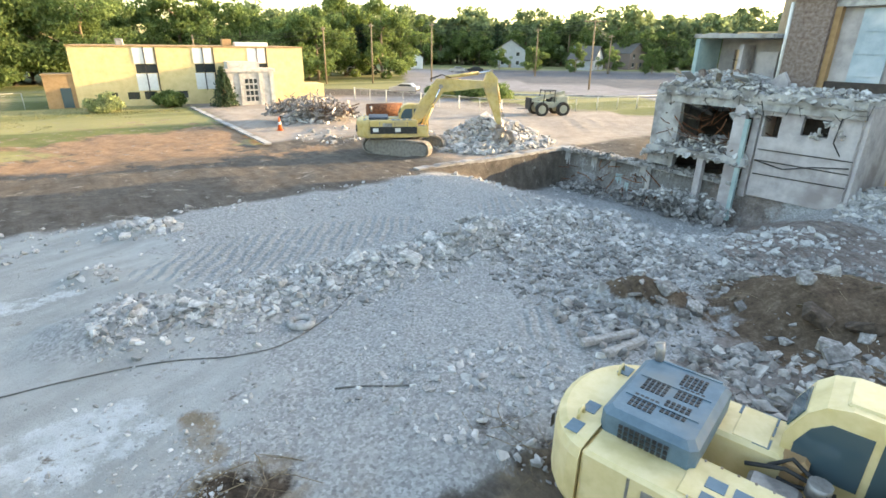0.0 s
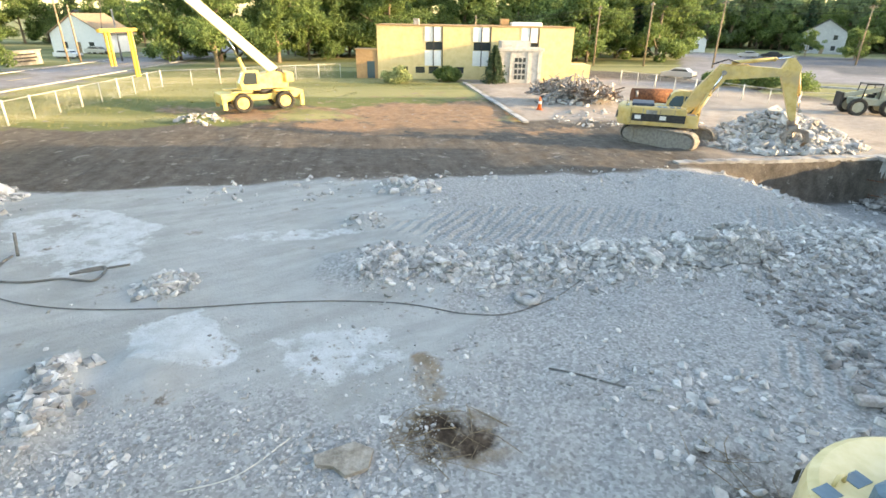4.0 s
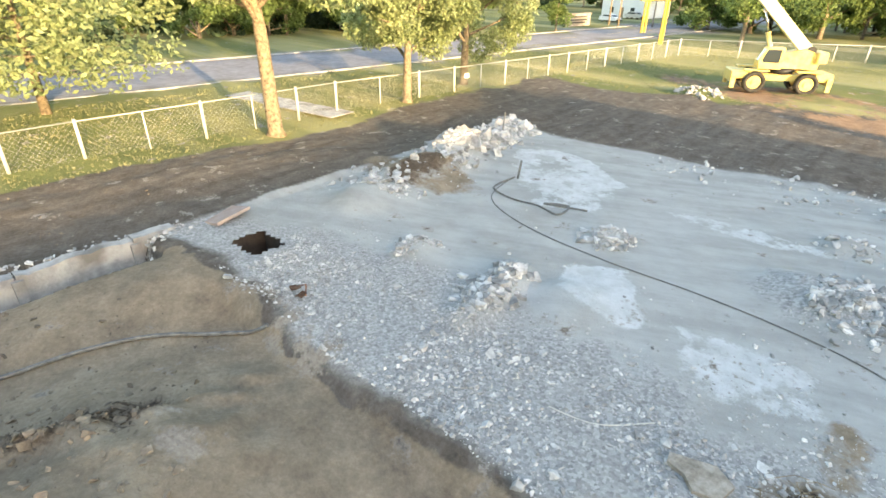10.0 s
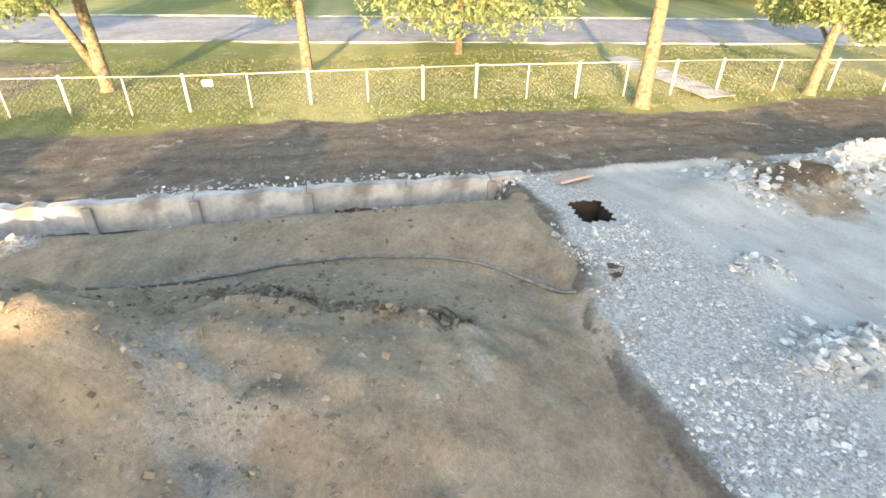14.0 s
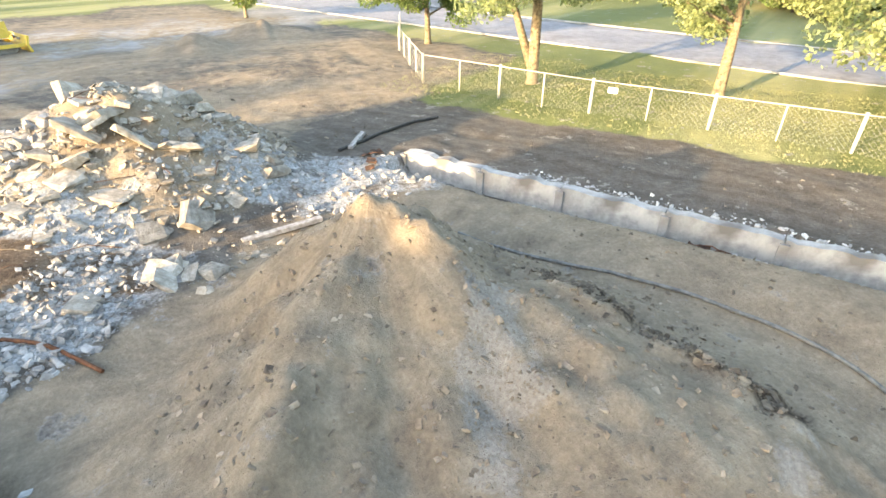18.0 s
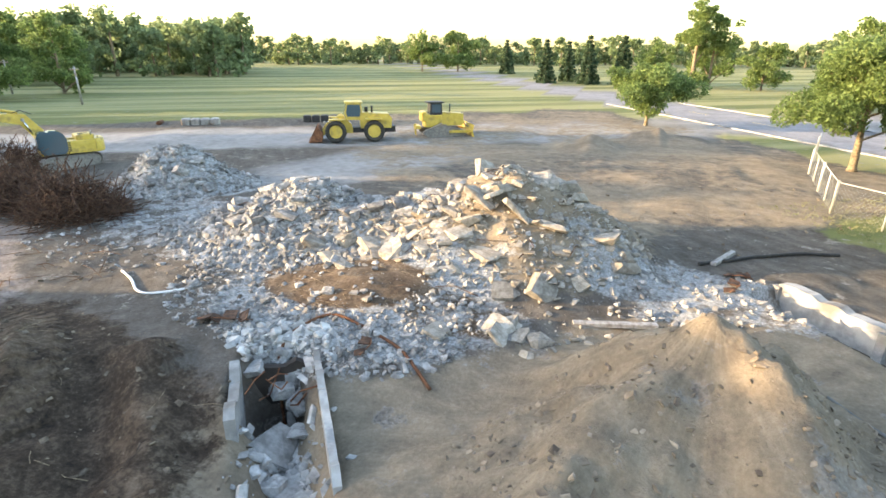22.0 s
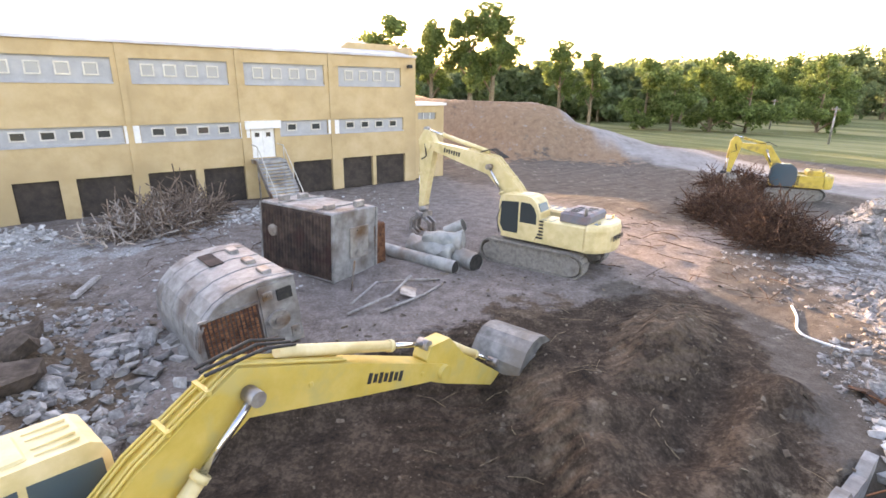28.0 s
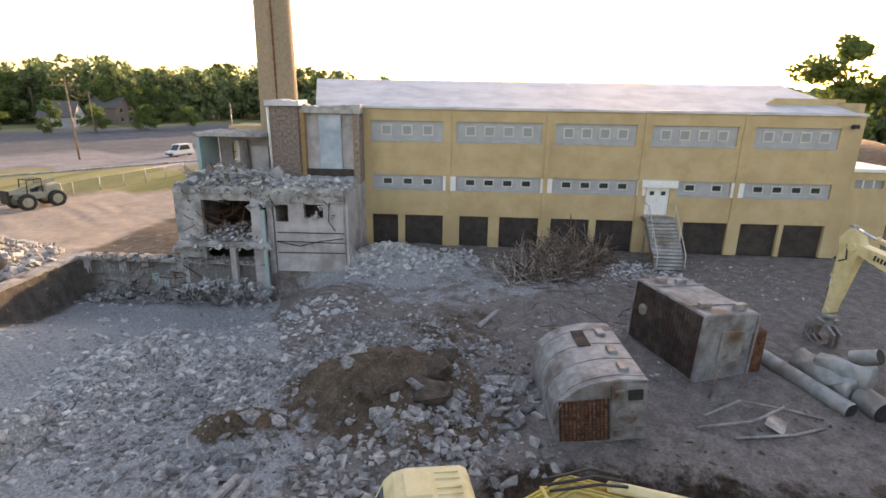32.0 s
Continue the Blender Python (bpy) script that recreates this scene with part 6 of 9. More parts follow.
def dozer(m):
    d = thing("bulldozer", m, "yellow bulldozer with high-drive tracks parked on the drive", "bulldozer")
    for y in (1.1, -1.1):
        belt(d, "track", 4.2, 0.85, 0.56, y, 40, 0.0, True)
    part("engine_hood", Shape().prism([(-0.2, 1.0), (2.0, 1.0), (2.0, 2.1), (-0.2, 2.3)], -0.55, 0.55), YELD, d)
    part("body", Shape().box((-1.0, 0, 1.5), (1.7, 1.5, 1.2), bevel=0.1), YELD, d)
    part("fuel_tank", Shape().box((-1.9, 0, 1.9), (0.5, 1.5, 0.9), bevel=0.1), YELD, d)
    c = part("cab", Shape().box((-0.75, 0, 2.6), (1.2, 1.4, 1.1), taper=0.92).box((-0.8, 0, 3.2), (1.6, 1.6, 0.12), bevel=0.03), BLACK, d)
    for y in (0.7, -0.7):
        part("window", Shape().box((-0.75, y, 2.65), (0.85, 0.03, 0.75)), GLASSB, c)
    part("exhaust", Shape().tube([(0.8, 0.2, 2.2), (0.8, 0.2, 3.0)], 0.07, 8), BLACK, d)
    b = part("blade", Shape().prism([(2.6, 0.05), (2.75, 0.05), (2.6, 0.6), (2.75, 1.15), (2.62, 1.2), (2.45, 0.6)], -1.9, 1.9), YELD, d)
    for y in (-1.5, 1.5):
        part("push_arm", Shape().box((1.5, y, 0.55), (2.3, 0.16, 0.25)), YELD, b)
    for y in (-0.5, 0.5):
        ram(d, "blade_cylinder", (1.7, 1.7), (2.5, 0.9), 0.08, 0.55, y, YELD)
    part("ripper", Shape().box((-2.5, 0, 0.9), (0.5, 1.2, 0.3)).prism([(-2.8, 1.2), (-2.6, 1.2), (-2.6, 0.1), (-2.75, 0.2)], -0.08, 0.08), YELD, d)
    return d


dozer(on(16.8, -49.5, 212, 0.0))


CRANEY = mat("bright_crane_yellow", [(0.68, 0.50, 0.12), (0.76, 0.58, 0.18), (0.80, 0.64, 0.24)], 2.5, rough=0.4, stain=(0.6, 0.46, 0.18), spec=0.5)
CREAMY = mat("cream_boom_paint", [(0.74, 0.66, 0.36), (0.80, 0.73, 0.46)], 2.0, rough=0.4, spec=0.5)


def crane(m):
    c = thing("mobile_crane", m, "yellow rough-terrain crane with boom raised over the lawn", "crane")
    for x in (1.75, -1.75):
        for y in (1.1, -1.1):
            wheel(c, "wheel", x, y, 0.75, 0.6, CRANEY)
    part("carrier", Shape().box((0, 0, 1.1), (6.2, 1.5, 0.45), bevel=0.05).box((2.7, 0, 1.25), (1.4, 2.3, 0.5), bevel=0.06).box((-2.8, 0, 1.25), (1.2, 2.3, 0.55), bevel=0.06), CRANEY, c)
    for x, y in ((1.75, 1.1), (1.75, -1.1), (-1.75, 1.1), (-1.75, -1.1)):
        part("fender", Shape().box((x, y, 1.62), (1.7, 0.62, 0.08), bevel=0.02), CRANEY, c)
    for x in (3.2, -3.2):
        o = part("outrigger", Shape().box((x, 0, 0.9), (0.35, 2.6, 0.4)), CRANEY, c)
        for y in (1.2, -1.2):
            part("outrigger_leg", Shape().box((x, y, 0.75), (0.3, 0.25, 0.9)), CRANEY, o)
    part("turntable", Shape().tube([(-0.2, 0, 1.3), (-0.2, 0, 1.7)], 0.8, 18), BLACK, c)
    up = part("superstructure", Shape().prism([(-2.3, 1.75), (1.6, 1.75), (1.6, 2.2), (0.3, 2.7), (-1.3, 3.1), (-1.9, 2.9), (-2.4, 2.5)], -0.65, 0.65), CRANEY, c)
    part("counterweight", Shape().box((-2.4, 0, 2.6), (0.7, 1.9, 0.75), bevel=0.08), CRANEY, up)
    part("winch", Shape().tube([(-1.7, -0.5, 3.0), (-1.7, 0.5, 3.0)], 0.3, 14), BLACK, up)
    cb = part("cab", Shape().prism([(0.3, 1.75), (1.75, 1.75), (1.85, 2.3), (1.5, 3.2), (0.3, 3.25)], 0.68, 1.45), CRANEY, c)
    part("window", Shape().prism([(0.5, 2.2), (1.55, 2.2), (1.65, 2.4), (1.4, 3.1), (0.5, 3.1)], 1.45, 1.465), GLASS, cb)
    part("windscreen", Shape().prism([(1.87, 2.3), (1.89, 2.3), (1.54, 3.1), (1.52, 3.1)], 0.75, 1.4), GLASS, cb)
    b0, b1 = Vector((-1.6, 0, 2.9)), Vector((9.3, 0, 13.0))
    d = (b1 - b0).normalized()
    R = Matrix.Rotation(-math.atan2(d.z, d.x), 4, "Y")
    bm_ = part("boom", Shape().box((4.0, 0, 0), (8.4, 0.62, 0.75)), CREAMY, c, "telescopic boom", Matrix.Translation(b0) @ R)
    part("boom_section", Shape().box((8.8, 0, 0), (3.2, 0.5, 0.6)), CREAMY, bm_)
    part("boom_section", Shape().box((11.6, 0, 0), (3.6, 0.4, 0.48)).box((13.4, 0, -0.1), (0.5, 0.45, 0.8)), CREAMY, bm_)
    ram(c, "boom_cylinder", (0.6, 2.0), (1.9, 5.6), 0.16, 0.6, 0.0, CRANEY)
    return c


crane_ob = crane(on(-35.0, 33.2, 243, 0.0))
# spreader beam with slings, hung from the boom head
hook = crane_ob.matrix_basis @ Vector((9.4, 0, 12.6))
spread = thing("spreader_beam", pose(hook.x, hook.y, 0, 0, 0, 300), "yellow spreader beam with hanging slings", "lifting beam")
part("beam", Shape().box((0, 0, 6.2), (5.0, 0.22, 0.22)), YELD, spread)
for x, l in ((-1.75, 3.2), (-1.35, 3.2), (1.3, 2.2), (1.75, 2.2)):
    part("sling", Shape().box((x, 0, 6.1 - l / 2), (0.2, 0.1, l)), YELD, spread)
part("hoist_rope", Shape().tube([(0, 0, 12.6), (-2.0, 0, 6.3)], 0.02, 4, False).tube([(0, 0, 12.6), (2.0, 0, 6.3)], 0.02, 4, False), BLACK, spread)


def yard_truck(m):
    f = thing("rough_terrain_forklift", m, "dusty pale green rough-terrain forklift in the yard", "forklift")
    col = mat("dusty_pale_green", [(0.33, 0.34, 0.25), (0.45, 0.45, 0.36)], 2)
    for x in (1.2, -1.3):
        for y in (0.95, -0.95):
            wheel(f, "wheel", x, y, 0.72, 0.5, col)
    part("body", Shape().box((-0.3, 0, 1.15), (3.6, 1.3, 0.6), bevel=0.08).box((-1.3, 0, 1.7), (1.5, 1.3, 0.7), bevel=0.12), col, f)
    part("roll_cage", Shape().tube([(-0.4, 0.6, 1.4), (-0.4, 0.6, 2.6), (0.8, 0.6, 2.6), (0.9, 0.6, 1.4)], 0.05, 6).tube([(-0.4, -0.6, 1.4), (-0.4, -0.6, 2.6), (0.8, -0.6, 2.6), (0.9, -0.6, 1.4)], 0.05, 6).box((0.2, 0, 2.65), (1.3, 1.3, 0.06)), BLACK, f)
    part("seat", Shape().box((0.0, 0, 1.6), (0.5, 0.5, 0.3), bevel=0.05).box((-0.25, 0, 1.95), (0.12, 0.5, 0.5)), BLACK, f)
    part("boom", Shape().box((0.5, 0.35, 2.0), (4.2, 0.3, 0.35), Matrix.Rotation(radians(12), 3, "Y")), col, f)
    part("carriage", Shape().box((2.5, 0.2, 1.3), (0.2, 1.2, 1.2)), BLACK, f)
    part("fork", Shape().box((3.1, 0.5, 0.75), (1.2, 0.12, 0.06)).box((3.1, -0.1, 0.75), (1.2, 0.12, 0.06)), STEEL, f)
    return f


yard_truck(on(11.2, 59.3, 195, 0.0))


def car(m, colour, label, van=False, name="parked_car"):
    c = thing(name, m, label, "van" if van else "car")
    for x in (1.35, -1.35):
        for y in (0.75, -0.75):
            wheel(c, "wheel", x, y, 0.33, 0.22, STEEL)
    h = 1.9 if van else 1.42
    part("body", Shape().prism([(-2.2, 0.35), (2.2, 0.35), (2.25, 0.8), (1.2, 0.98), (-2.15, 1.0)], -0.88, 0.88), colour, c)
    part("roof", Shape().prism([(-2.1 if van else -1.7, 0.98), (1.2, 0.98), (0.5, h), (-2.0 if van else -1.1, h)], -0.78, 0.78), colour, c)
    part("side_glass", Shape().prism([(-1.5, 1.03), (0.95, 1.03), (0.45, h - 0.12), (-1.1, h - 0.12)], -0.795, 0.795), GLASS, c)
    part("windscreen", Shape().prism([(1.22, 1.02), (1.24, 1.02), (0.56, h - 0.06), (0.54, h - 0.06)], -0.7, 0.7), GLASS, c)
    for y in (0.6, -0.6):
        part("headlight", Shape().box((2.2, y, 0.72), (0.1, 0.3, 0.12)), BRIGHT, c)
    for x in (2.22, -2.2):
        part("bumper", Shape().box((x, 0, 0.45), (0.14, 1.7, 0.2), bevel=0.03), BLACK, c)
    return c


SILVER = mat("silver_paint", [(0.42, 0.43, 0.44), (0.5, 0.5, 0.51)], 3, rough=0.3, metal=0.5)
BLUEP = mat("dark_blue_paint", [(0.02, 0.03, 0.06), (0.03, 0.05, 0.09)], 3, rough=0.3)
car(on(38.2, 90.6, 200), WHITE, "white van parked on the asphalt lot", True, "parked_van")
car(on(-6.5, 84.5, 165), SILVER, "silver car parked beside a hedge")
car(on(-22, 128, 175), WHITE, "white van on the far street", True, "parked_van")
car(on(3, 150, 180), SILVER, "silver car near far houses")
car(on(8, 152, 180), BLACK, "dark car near far houses")
car(on(-104, 56, 20), WHITE, "white car outside a far house")
car(on(-112, 66, 20), SILVER, "silver car outside a far house")
car(on(-62, 92, 10), SILVER, "silver car at the crossing")
car(on(-50, 93, 100), BLACK, "dark car parked behind the hedge")
pk = car(on(-22.5, -66, 235), BLUEP, "dark blue pickup on the road", False, "pickup_truck")

# ---------------------------------------------------------------- boilers, pipes, scrap
BOIL = mat("boiler_shell", [(0.20, 0.197, 0.19), (0.30, 0.297, 0.29), (0.38, 0.377, 0.37)], 2.2, rough=0.5, metal=0.3, stain=(0.15, 0.11, 0.09), stain_scale=0.7, bump=0.25)
REDB = mat("rust_red_plate", [(0.035, 0.026, 0.022), (0.065, 0.045, 0.037), (0.11, 0.075, 0.06)], 2, stain=(0.06, 0.03, 0.025), bump=0.3)
b1 = thing("boiler", on(15.1, 6.5, -49.5, -0.1), "rusted cast boiler with a rounded top lying on its side", "boiler")
prof = [(-1.5, 0.05), (1.45, 0.05), (1.45, 2.5), (0.6, 2.62), (0.1, 2.6), (-0.4, 2.5), (-0.85, 2.28), (-1.2, 1.95), (-1.42, 1.5), (-1.5, 1.0)]
TILT = pose(0, 0, 0.05, 0, -6, 0) @ Matrix.Diagonal((1.0, 0.95, 0.86, 1.0))
part("shell", Shape().prism(prof, -2.2, 2.2), BOIL, b1, "", TILT)
part("tube_plate", Shape().box((-0.55, -2.21, 1.05), (1.6, 0.04, 1.85)), REDB, b1, "rust-red tube plate", TILT)
tb = Shape()
for i in range(12):
    for j in range(13):
        tb.box((-1.24 + i * 0.125, -2.235, 0.24 + j * 0.135), (0.075, 0.03, 0.1))
tagged(part("tube_end", tb, RUST, b1, "", TILT), kind="stuff")
for z in (0.12, 1.99):
    part("plate_flange", Shape().box((-0.55, -2.24, z), (1.7, 0.08, 0.07)), BOIL, b1, "", TILT)
for x, z, w, h in ((0.55, 2.1, 0.3, 0.28), (1.2, 0.5, 0.28, 0.4), (0.5, 0.45, 0.26, 0.3)):
    part("hand_hole", Shape().box((x, -2.27, z), (w, 0.06, h), bevel=0.02).tube([(x, -2.3, z), (x, -2.36, z)], 0.05, 8), STEEL, b1, "", TILT)
for y in (-1.9, -0.75, 0.4, 1.55):
    part("shell_seam", Shape().tube([(p[0] * 1.004, y, p[1] * 1.004) for p in prof[2:]], 0.022, 5, False), BOIL, b1, "", TILT)
part("rim_angle", Shape().tube([(p[0], -2.2, p[1]) for p in prof[2:]], 0.05, 6, False), BOIL, b1, "", TILT)
part("end_plate", Shape().box((0.87, -2.22, 1.3), (1.1, 0.06, 2.3)), BOIL, b1, "", TILT)
part("manhole", Shape().tube([(0.75, -2.2, 1.15), (0.75, -2.36, 1.15)], 0.33, 16).tube([(0.75, -2.36, 1.15), (0.75, -2.42, 1.15)], 0.15, 12), STEEL, b1, "", TILT)
part("manhole", Shape().box((1.05, -2.25, 2.0), (0.45, 0.12, 0.4)), BLACK, b1, "", TILT)
for y in (-1.4, -0.2, 1.2):
    part("bracket", Shape().box((0.9, y, 2.62), (0.3, 0.5, 0.2), bevel=0.03), STEEL, b1, "", TILT)
part("rust_patch", Shape().box((0.1, 0.9, 2.63), (0.45, 1.3, 0.03), bevel=0.01), REDB, b1, "", TILT)
b2 = thing("boiler", on(21.4, 5.0, -35, -0.05), "upright rusty steel boiler casing beside pipes", "boiler")
part("casing", Shape().box((0, 0, 1.45), (2.5, 4.2, 2.8), bevel=0.05), BOIL, b2, "", pose(0, 0, 0, 0, 3, 0))
part("side_plate", Shape().box((-1.27, 0.0, 1.45), (0.05, 4.1, 2.6)), REDB, b2, "rust-red side of the casing", pose(0, 0, 0, 0, 3, 0))
for y in np.linspace(-1.95, 1.95, 22):
    part("flute", Shape().box((-1.31, y, 1.42), (0.06, 0.09, 2.5), bevel=0.02), REDB, b2, "", pose(0, 0, 0, 0, 3, 0))
part("manhole", Shape().tube([(-1.28, 1.3, 1.7), (-1.4, 1.3, 1.7)], 0.25, 14), STEEL, b2, "", pose(0, 0, 0, 0, 3, 0))
for x, y in ((-0.5, -1.3), (0.4, 1.2), (-0.3, 1.6), (0.8, -1.7)):
    part("lifting_lug", Shape().box((x, y, 2.95), (0.5, 0.25, 0.25), bevel=0.03), STEEL, b2)
for x, y in ((-1.26, -2.11), (1.26, -2.11), (-1.26, 2.11)):
    part("corner_angle", Shape().box((x, y, 1.42), (0.1, 0.1, 2.76)), BOIL, b2, "", pose(0, 0, 0, 0, 3, 0))
part("end_hatch", Shape().box((0.2, -2.13, 1.5), (1.1, 0.05, 1.3), bevel=0.02).box((0.2, -2.17, 2.0), (0.3, 0.04, 0.06)), STEEL, b2, "", pose(0, 0, 0, 0, 3, 0))
part("top_rail", Shape().box((0, -1.2, 2.88), (2.5, 0.08, 0.06)).box((0, 1.0, 2.88), (2.5, 0.08, 0.06)), BOIL, b2, "", pose(0, 0, 0, 0, 3, 0))
part("flue_box", Shape().box((1.6, -1.5, 1.0), (0.8, 1.2, 1.9), bevel=0.04), RUST, b2)
GREYG = mat("grey_green_duct", [(0.25, 0.27, 0.26), (0.36, 0.37, 0.35), (0.42, 0.42, 0.40)], 2, rough=0.55, metal=0.3, stain=(0.24, 0.2, 0.17))


def duct(p, q, r, label, r2=None, name="duct_pipe", crush=False):
    o = tagged(part(name, Shape().tube([p, *(Vector(p).lerp(Vector(q), f) for f in (0.2, 0.4, 0.6, 0.8, 0.97)), q], [r, r, r, r, r, r, r2 or r], 18, crush), GREYG, None, label), category="pipe", group="ducts beside the boilers")
    if crush:
        for v in o.data.vertices:
            k = 0.22 * math.sin(v.co.x * 5 + v.co.z * 4) + 0.18 * math.sin(v.co.y * 6.3 + v.co.z * 7)
            v.co.z += k * r
            v.co.x += 0.5 * k * r
        return o
    part("inside", Shape().tube([Vector(p).lerp(Vector(q), 0.02), Vector(p).lerp(Vector(q), 0.985)], r * 0.9, 16), BLACK, o)
    return o


duct((23.2, 2.6, 0.32), (20.4, -0.9, 0.3), 0.3, "long grey duct pipe lying on the dirt")
duct((23.2, 1.0, 0.45), (21.6, -0.9, 0.5), 0.5, "wide dented grey duct lying across others", 0.38, crush=True)
duct((22.6, 0.4, 0.95), (21.9, -1.3, 1.0), 0.42, "crushed grey duct on top of others", 0.3, crush=True)
duct((21.7, -1.1, 0.38), (20.9, -1.8, 0.36), 0.42, "short grey duct piece with a torn end")
duct((23.8, -0.6, 0.9), (23.5, -1.4, 1.35), 0.3, "upturned grey duct elbow")
bent = tagged(part("bent_pipe", Shape().tube([(16.2, 3.0, 0.1), (17.6, 1.6, 0.25), (18.4, 0.9, 0.7)], 0.05, 6).tube([(16.4, 1.9, 0.1), (17.8, 0.4, 0.18), (19.0, -0.3, 0.12)], 0.05, 6).tube([(17.0, 3.0, 0.12), (18.2, 2.2, 0.5), (19.3, 0.7, 0.2), (19.6, -0.2, 0.1)], 0.045, 6).tube([(18.5, 3.2, 0.05), (18.3, 3.0, 1.3)], 0.04, 6), STEEL, None, "bent scrap pipes lying before the boilers"), category="scrap")
part("torn_sheet", Shape().box((18.0, 1.0, 0.22), (0.9, 0.6, 0.03), Matrix.Rotation(0.3, 3, "X")), STEEL, bent)


def rod_heap(name, x, y, rx, ry, h, n, r, material, label, seed, l=(1.0, 2.6)):
    rn, sh = random.Random(seed), Shape()
    for _ in range(n):
        a, d = rn.uniform(0, math.tau), rn.random() ** 0.5
        px, py = rx * d * math.cos(a), ry * d * math.sin(a)
        pz = rn.uniform(0.05, 1.0) * h * (1 - d ** 1.6) + 0.08
        v = Vector((rn.gauss(0, 1), rn.gauss(0, 1), rn.gauss(0, 0.8))).normalized() * rn.uniform(*l) / 2
        k = Vector((rn.gauss(0, 0.25), rn.gauss(0, 0.25), rn.gauss(0, 0.2)))
        p = Vector((px, py, pz))
        pts = [p - v, p - v * 0.4 + k, p + v * 0.4 - k * 0.4, p + v]
        for q in pts:
            q.z = max(q.z, 0.02)
        sh.tube(pts, r * rn.uniform(0.6, 1.5), 4, False, False)
    ob = tagged(part(name, sh, material, None, label, pose(x, y, ground_z(x, y))), category="scrap heap", kind="stuff")
    return ob


SCRAPB = mat("brown_scrap", [(0.09, 0.06, 0.045), (0.18, 0.13, 0.10), (0.28, 0.22, 0.18)], 4, rough=0.8, vary=0.4)
SCRAPP = mat("pale_scrap", [(0.22, 0.18, 0.155), (0.32, 0.275, 0.24), (0.42, 0.375, 0.335)], 4, rough=0.7, vary=0.3)
RUSTD = mat("dark_rebar", [(0.035, 0.02, 0.014), (0.085, 0.045, 0.028), (0.15, 0.085, 0.055)], 5, rough=0.9, vary=0.4)
rod_heap("rebar_heap", 30.6, -18.2, 2.9, 2.3, 1.9, 900, 0.016, RUSTD, "tangled heap of rusty reinforcing bars", 1, (1.2, 3.4))
rod_heap("rebar_heap", 25.3, -17.6, 2.5, 2.1, 2.0, 850, 0.016, RUSTD, "tangled heap of rusty reinforcing bars", 2, (1.2, 3.4))
rod_heap("rebar_heap", 39.5, -24.0, 3.4, 2.6, 1.5, 500, 0.016, RUSTD, "tangled heap of rusty reinforcing bars", 3, (1.2, 3.4))
rod_heap("scrap_heap", 29.0, 14.8, 4.8, 2.4, 1.5, 520, 0.026, SCRAPB, "heap of twisted pipes and scrap before the works", 4, (1.4, 4.0))
rod_heap("scrap_heap", 27.6, 15.6, 4.4, 2.2, 1.4, 220, 0.032, SCRAPP, "pale bent pipes in the scrap heap", 5, (1.0, 3.0))
rod_heap("scrap_heap", -13.0, 51.5, 4.4, 2.0, 1.9, 260, 0.06, STEEL, "heap of torn metal in the yard", 6, (0.8, 2.4))
old = tagged(part("rusty_tank", Shape().tube([(-8.2, 55.2, 0.7), (-4.8, 56.6, 0.7)], 0.68, 18), RUST, None, "rusty steel tank lying behind scrap"), category="tank")

# ---------------------------------------------------------------- fences
def fence(name, pts, h, label, gap=3.0, every2=True, material=None):
    f = thing(name, pose(0, 0, 0), label, "fence")
    total, wires, rail = 0, Shape(), Shape()
    for (x0, y0), (x1, y1) in zip(pts, pts[1:]):
        L = math.hypot(x1 - x0, y1 - y0)
        n = max(1, round(L / gap))
        for i in range(n + 1):
            x, y = x0 + (x1 - x0) * i / n, y0 + (y1 - y0) * i / n
            if i < n or (x1, y1) == pts[-1]:
                r = 0.075 if (i % 2 == 0 or not every2) else 0.04
                part("post", Shape().tube([(x, y, -0.1), (x, y, h + (0.1 if r > 0.05 else 0.0))], r, 8), material or GALV, f)
        rail.tube([(x0, y0, h), (x1, y1, h)], 0.025, 6)
        m = int(L / 0.22)
        dx, dy = (x1 - x0) / L, (y1 - y0) / L
        for i in range(m):
            s = L * i / m
            for sg in (1, -1):
                e = min(max(s + sg * h, 0), L)
                hh = abs(e - s)
                wires.tube([(x0 + dx * s, y0 + dy * s, 0.03), (x0 + dx * e, y0 + dy * e, 0.03 + hh)], 0.0027, 3, False, False)
    part("top_rail", rail, material or GALV, f)
    tagged(part("wire_mesh", wires, material or GALV, f), kind="stuff")
    return f


FEN = [(-10.6, -30.6), (-16.4, -21.8), (-25.1, -10.9), (-33.0, 0.3), (-37.9, 8.8), (-44.9, 20.7), (-55.0, 38.5)]
fence("chain_link_fence", FEN, 1.7, "chain-link fence with pale posts along the lawn")
fence("chain_link_fence", [(-10.6, -30.6), (-12.4, -41.0), (-15.5, -50.5)], 1.7, "chain-link fence turning towards the road")
fence("chain_link_fence", [(-55.0, 38.5), (-45.8, 58.0)], 1.7, "chain-link fence before the office lawn")
fence("chain_link_fence", [(-12.5, 73.5), (6.1, 59.9), (12.3, 61.6), (29.4, 69.8)], 1.5, "chain-link fence round the gravel yard")
for x, y in ((-17.9, -22.0), (-38.5, 9.8), (-49.5, 50.0)):
    tagged(part("fence_sign", Shape().box((0, 0, 1.05), (0.5, 0.02, 0.3)), WHITE, None, "small blank white sign on the fence", pose(x + 0.1, y + 0.05, 0, 0, 0, -55)), category="sign")


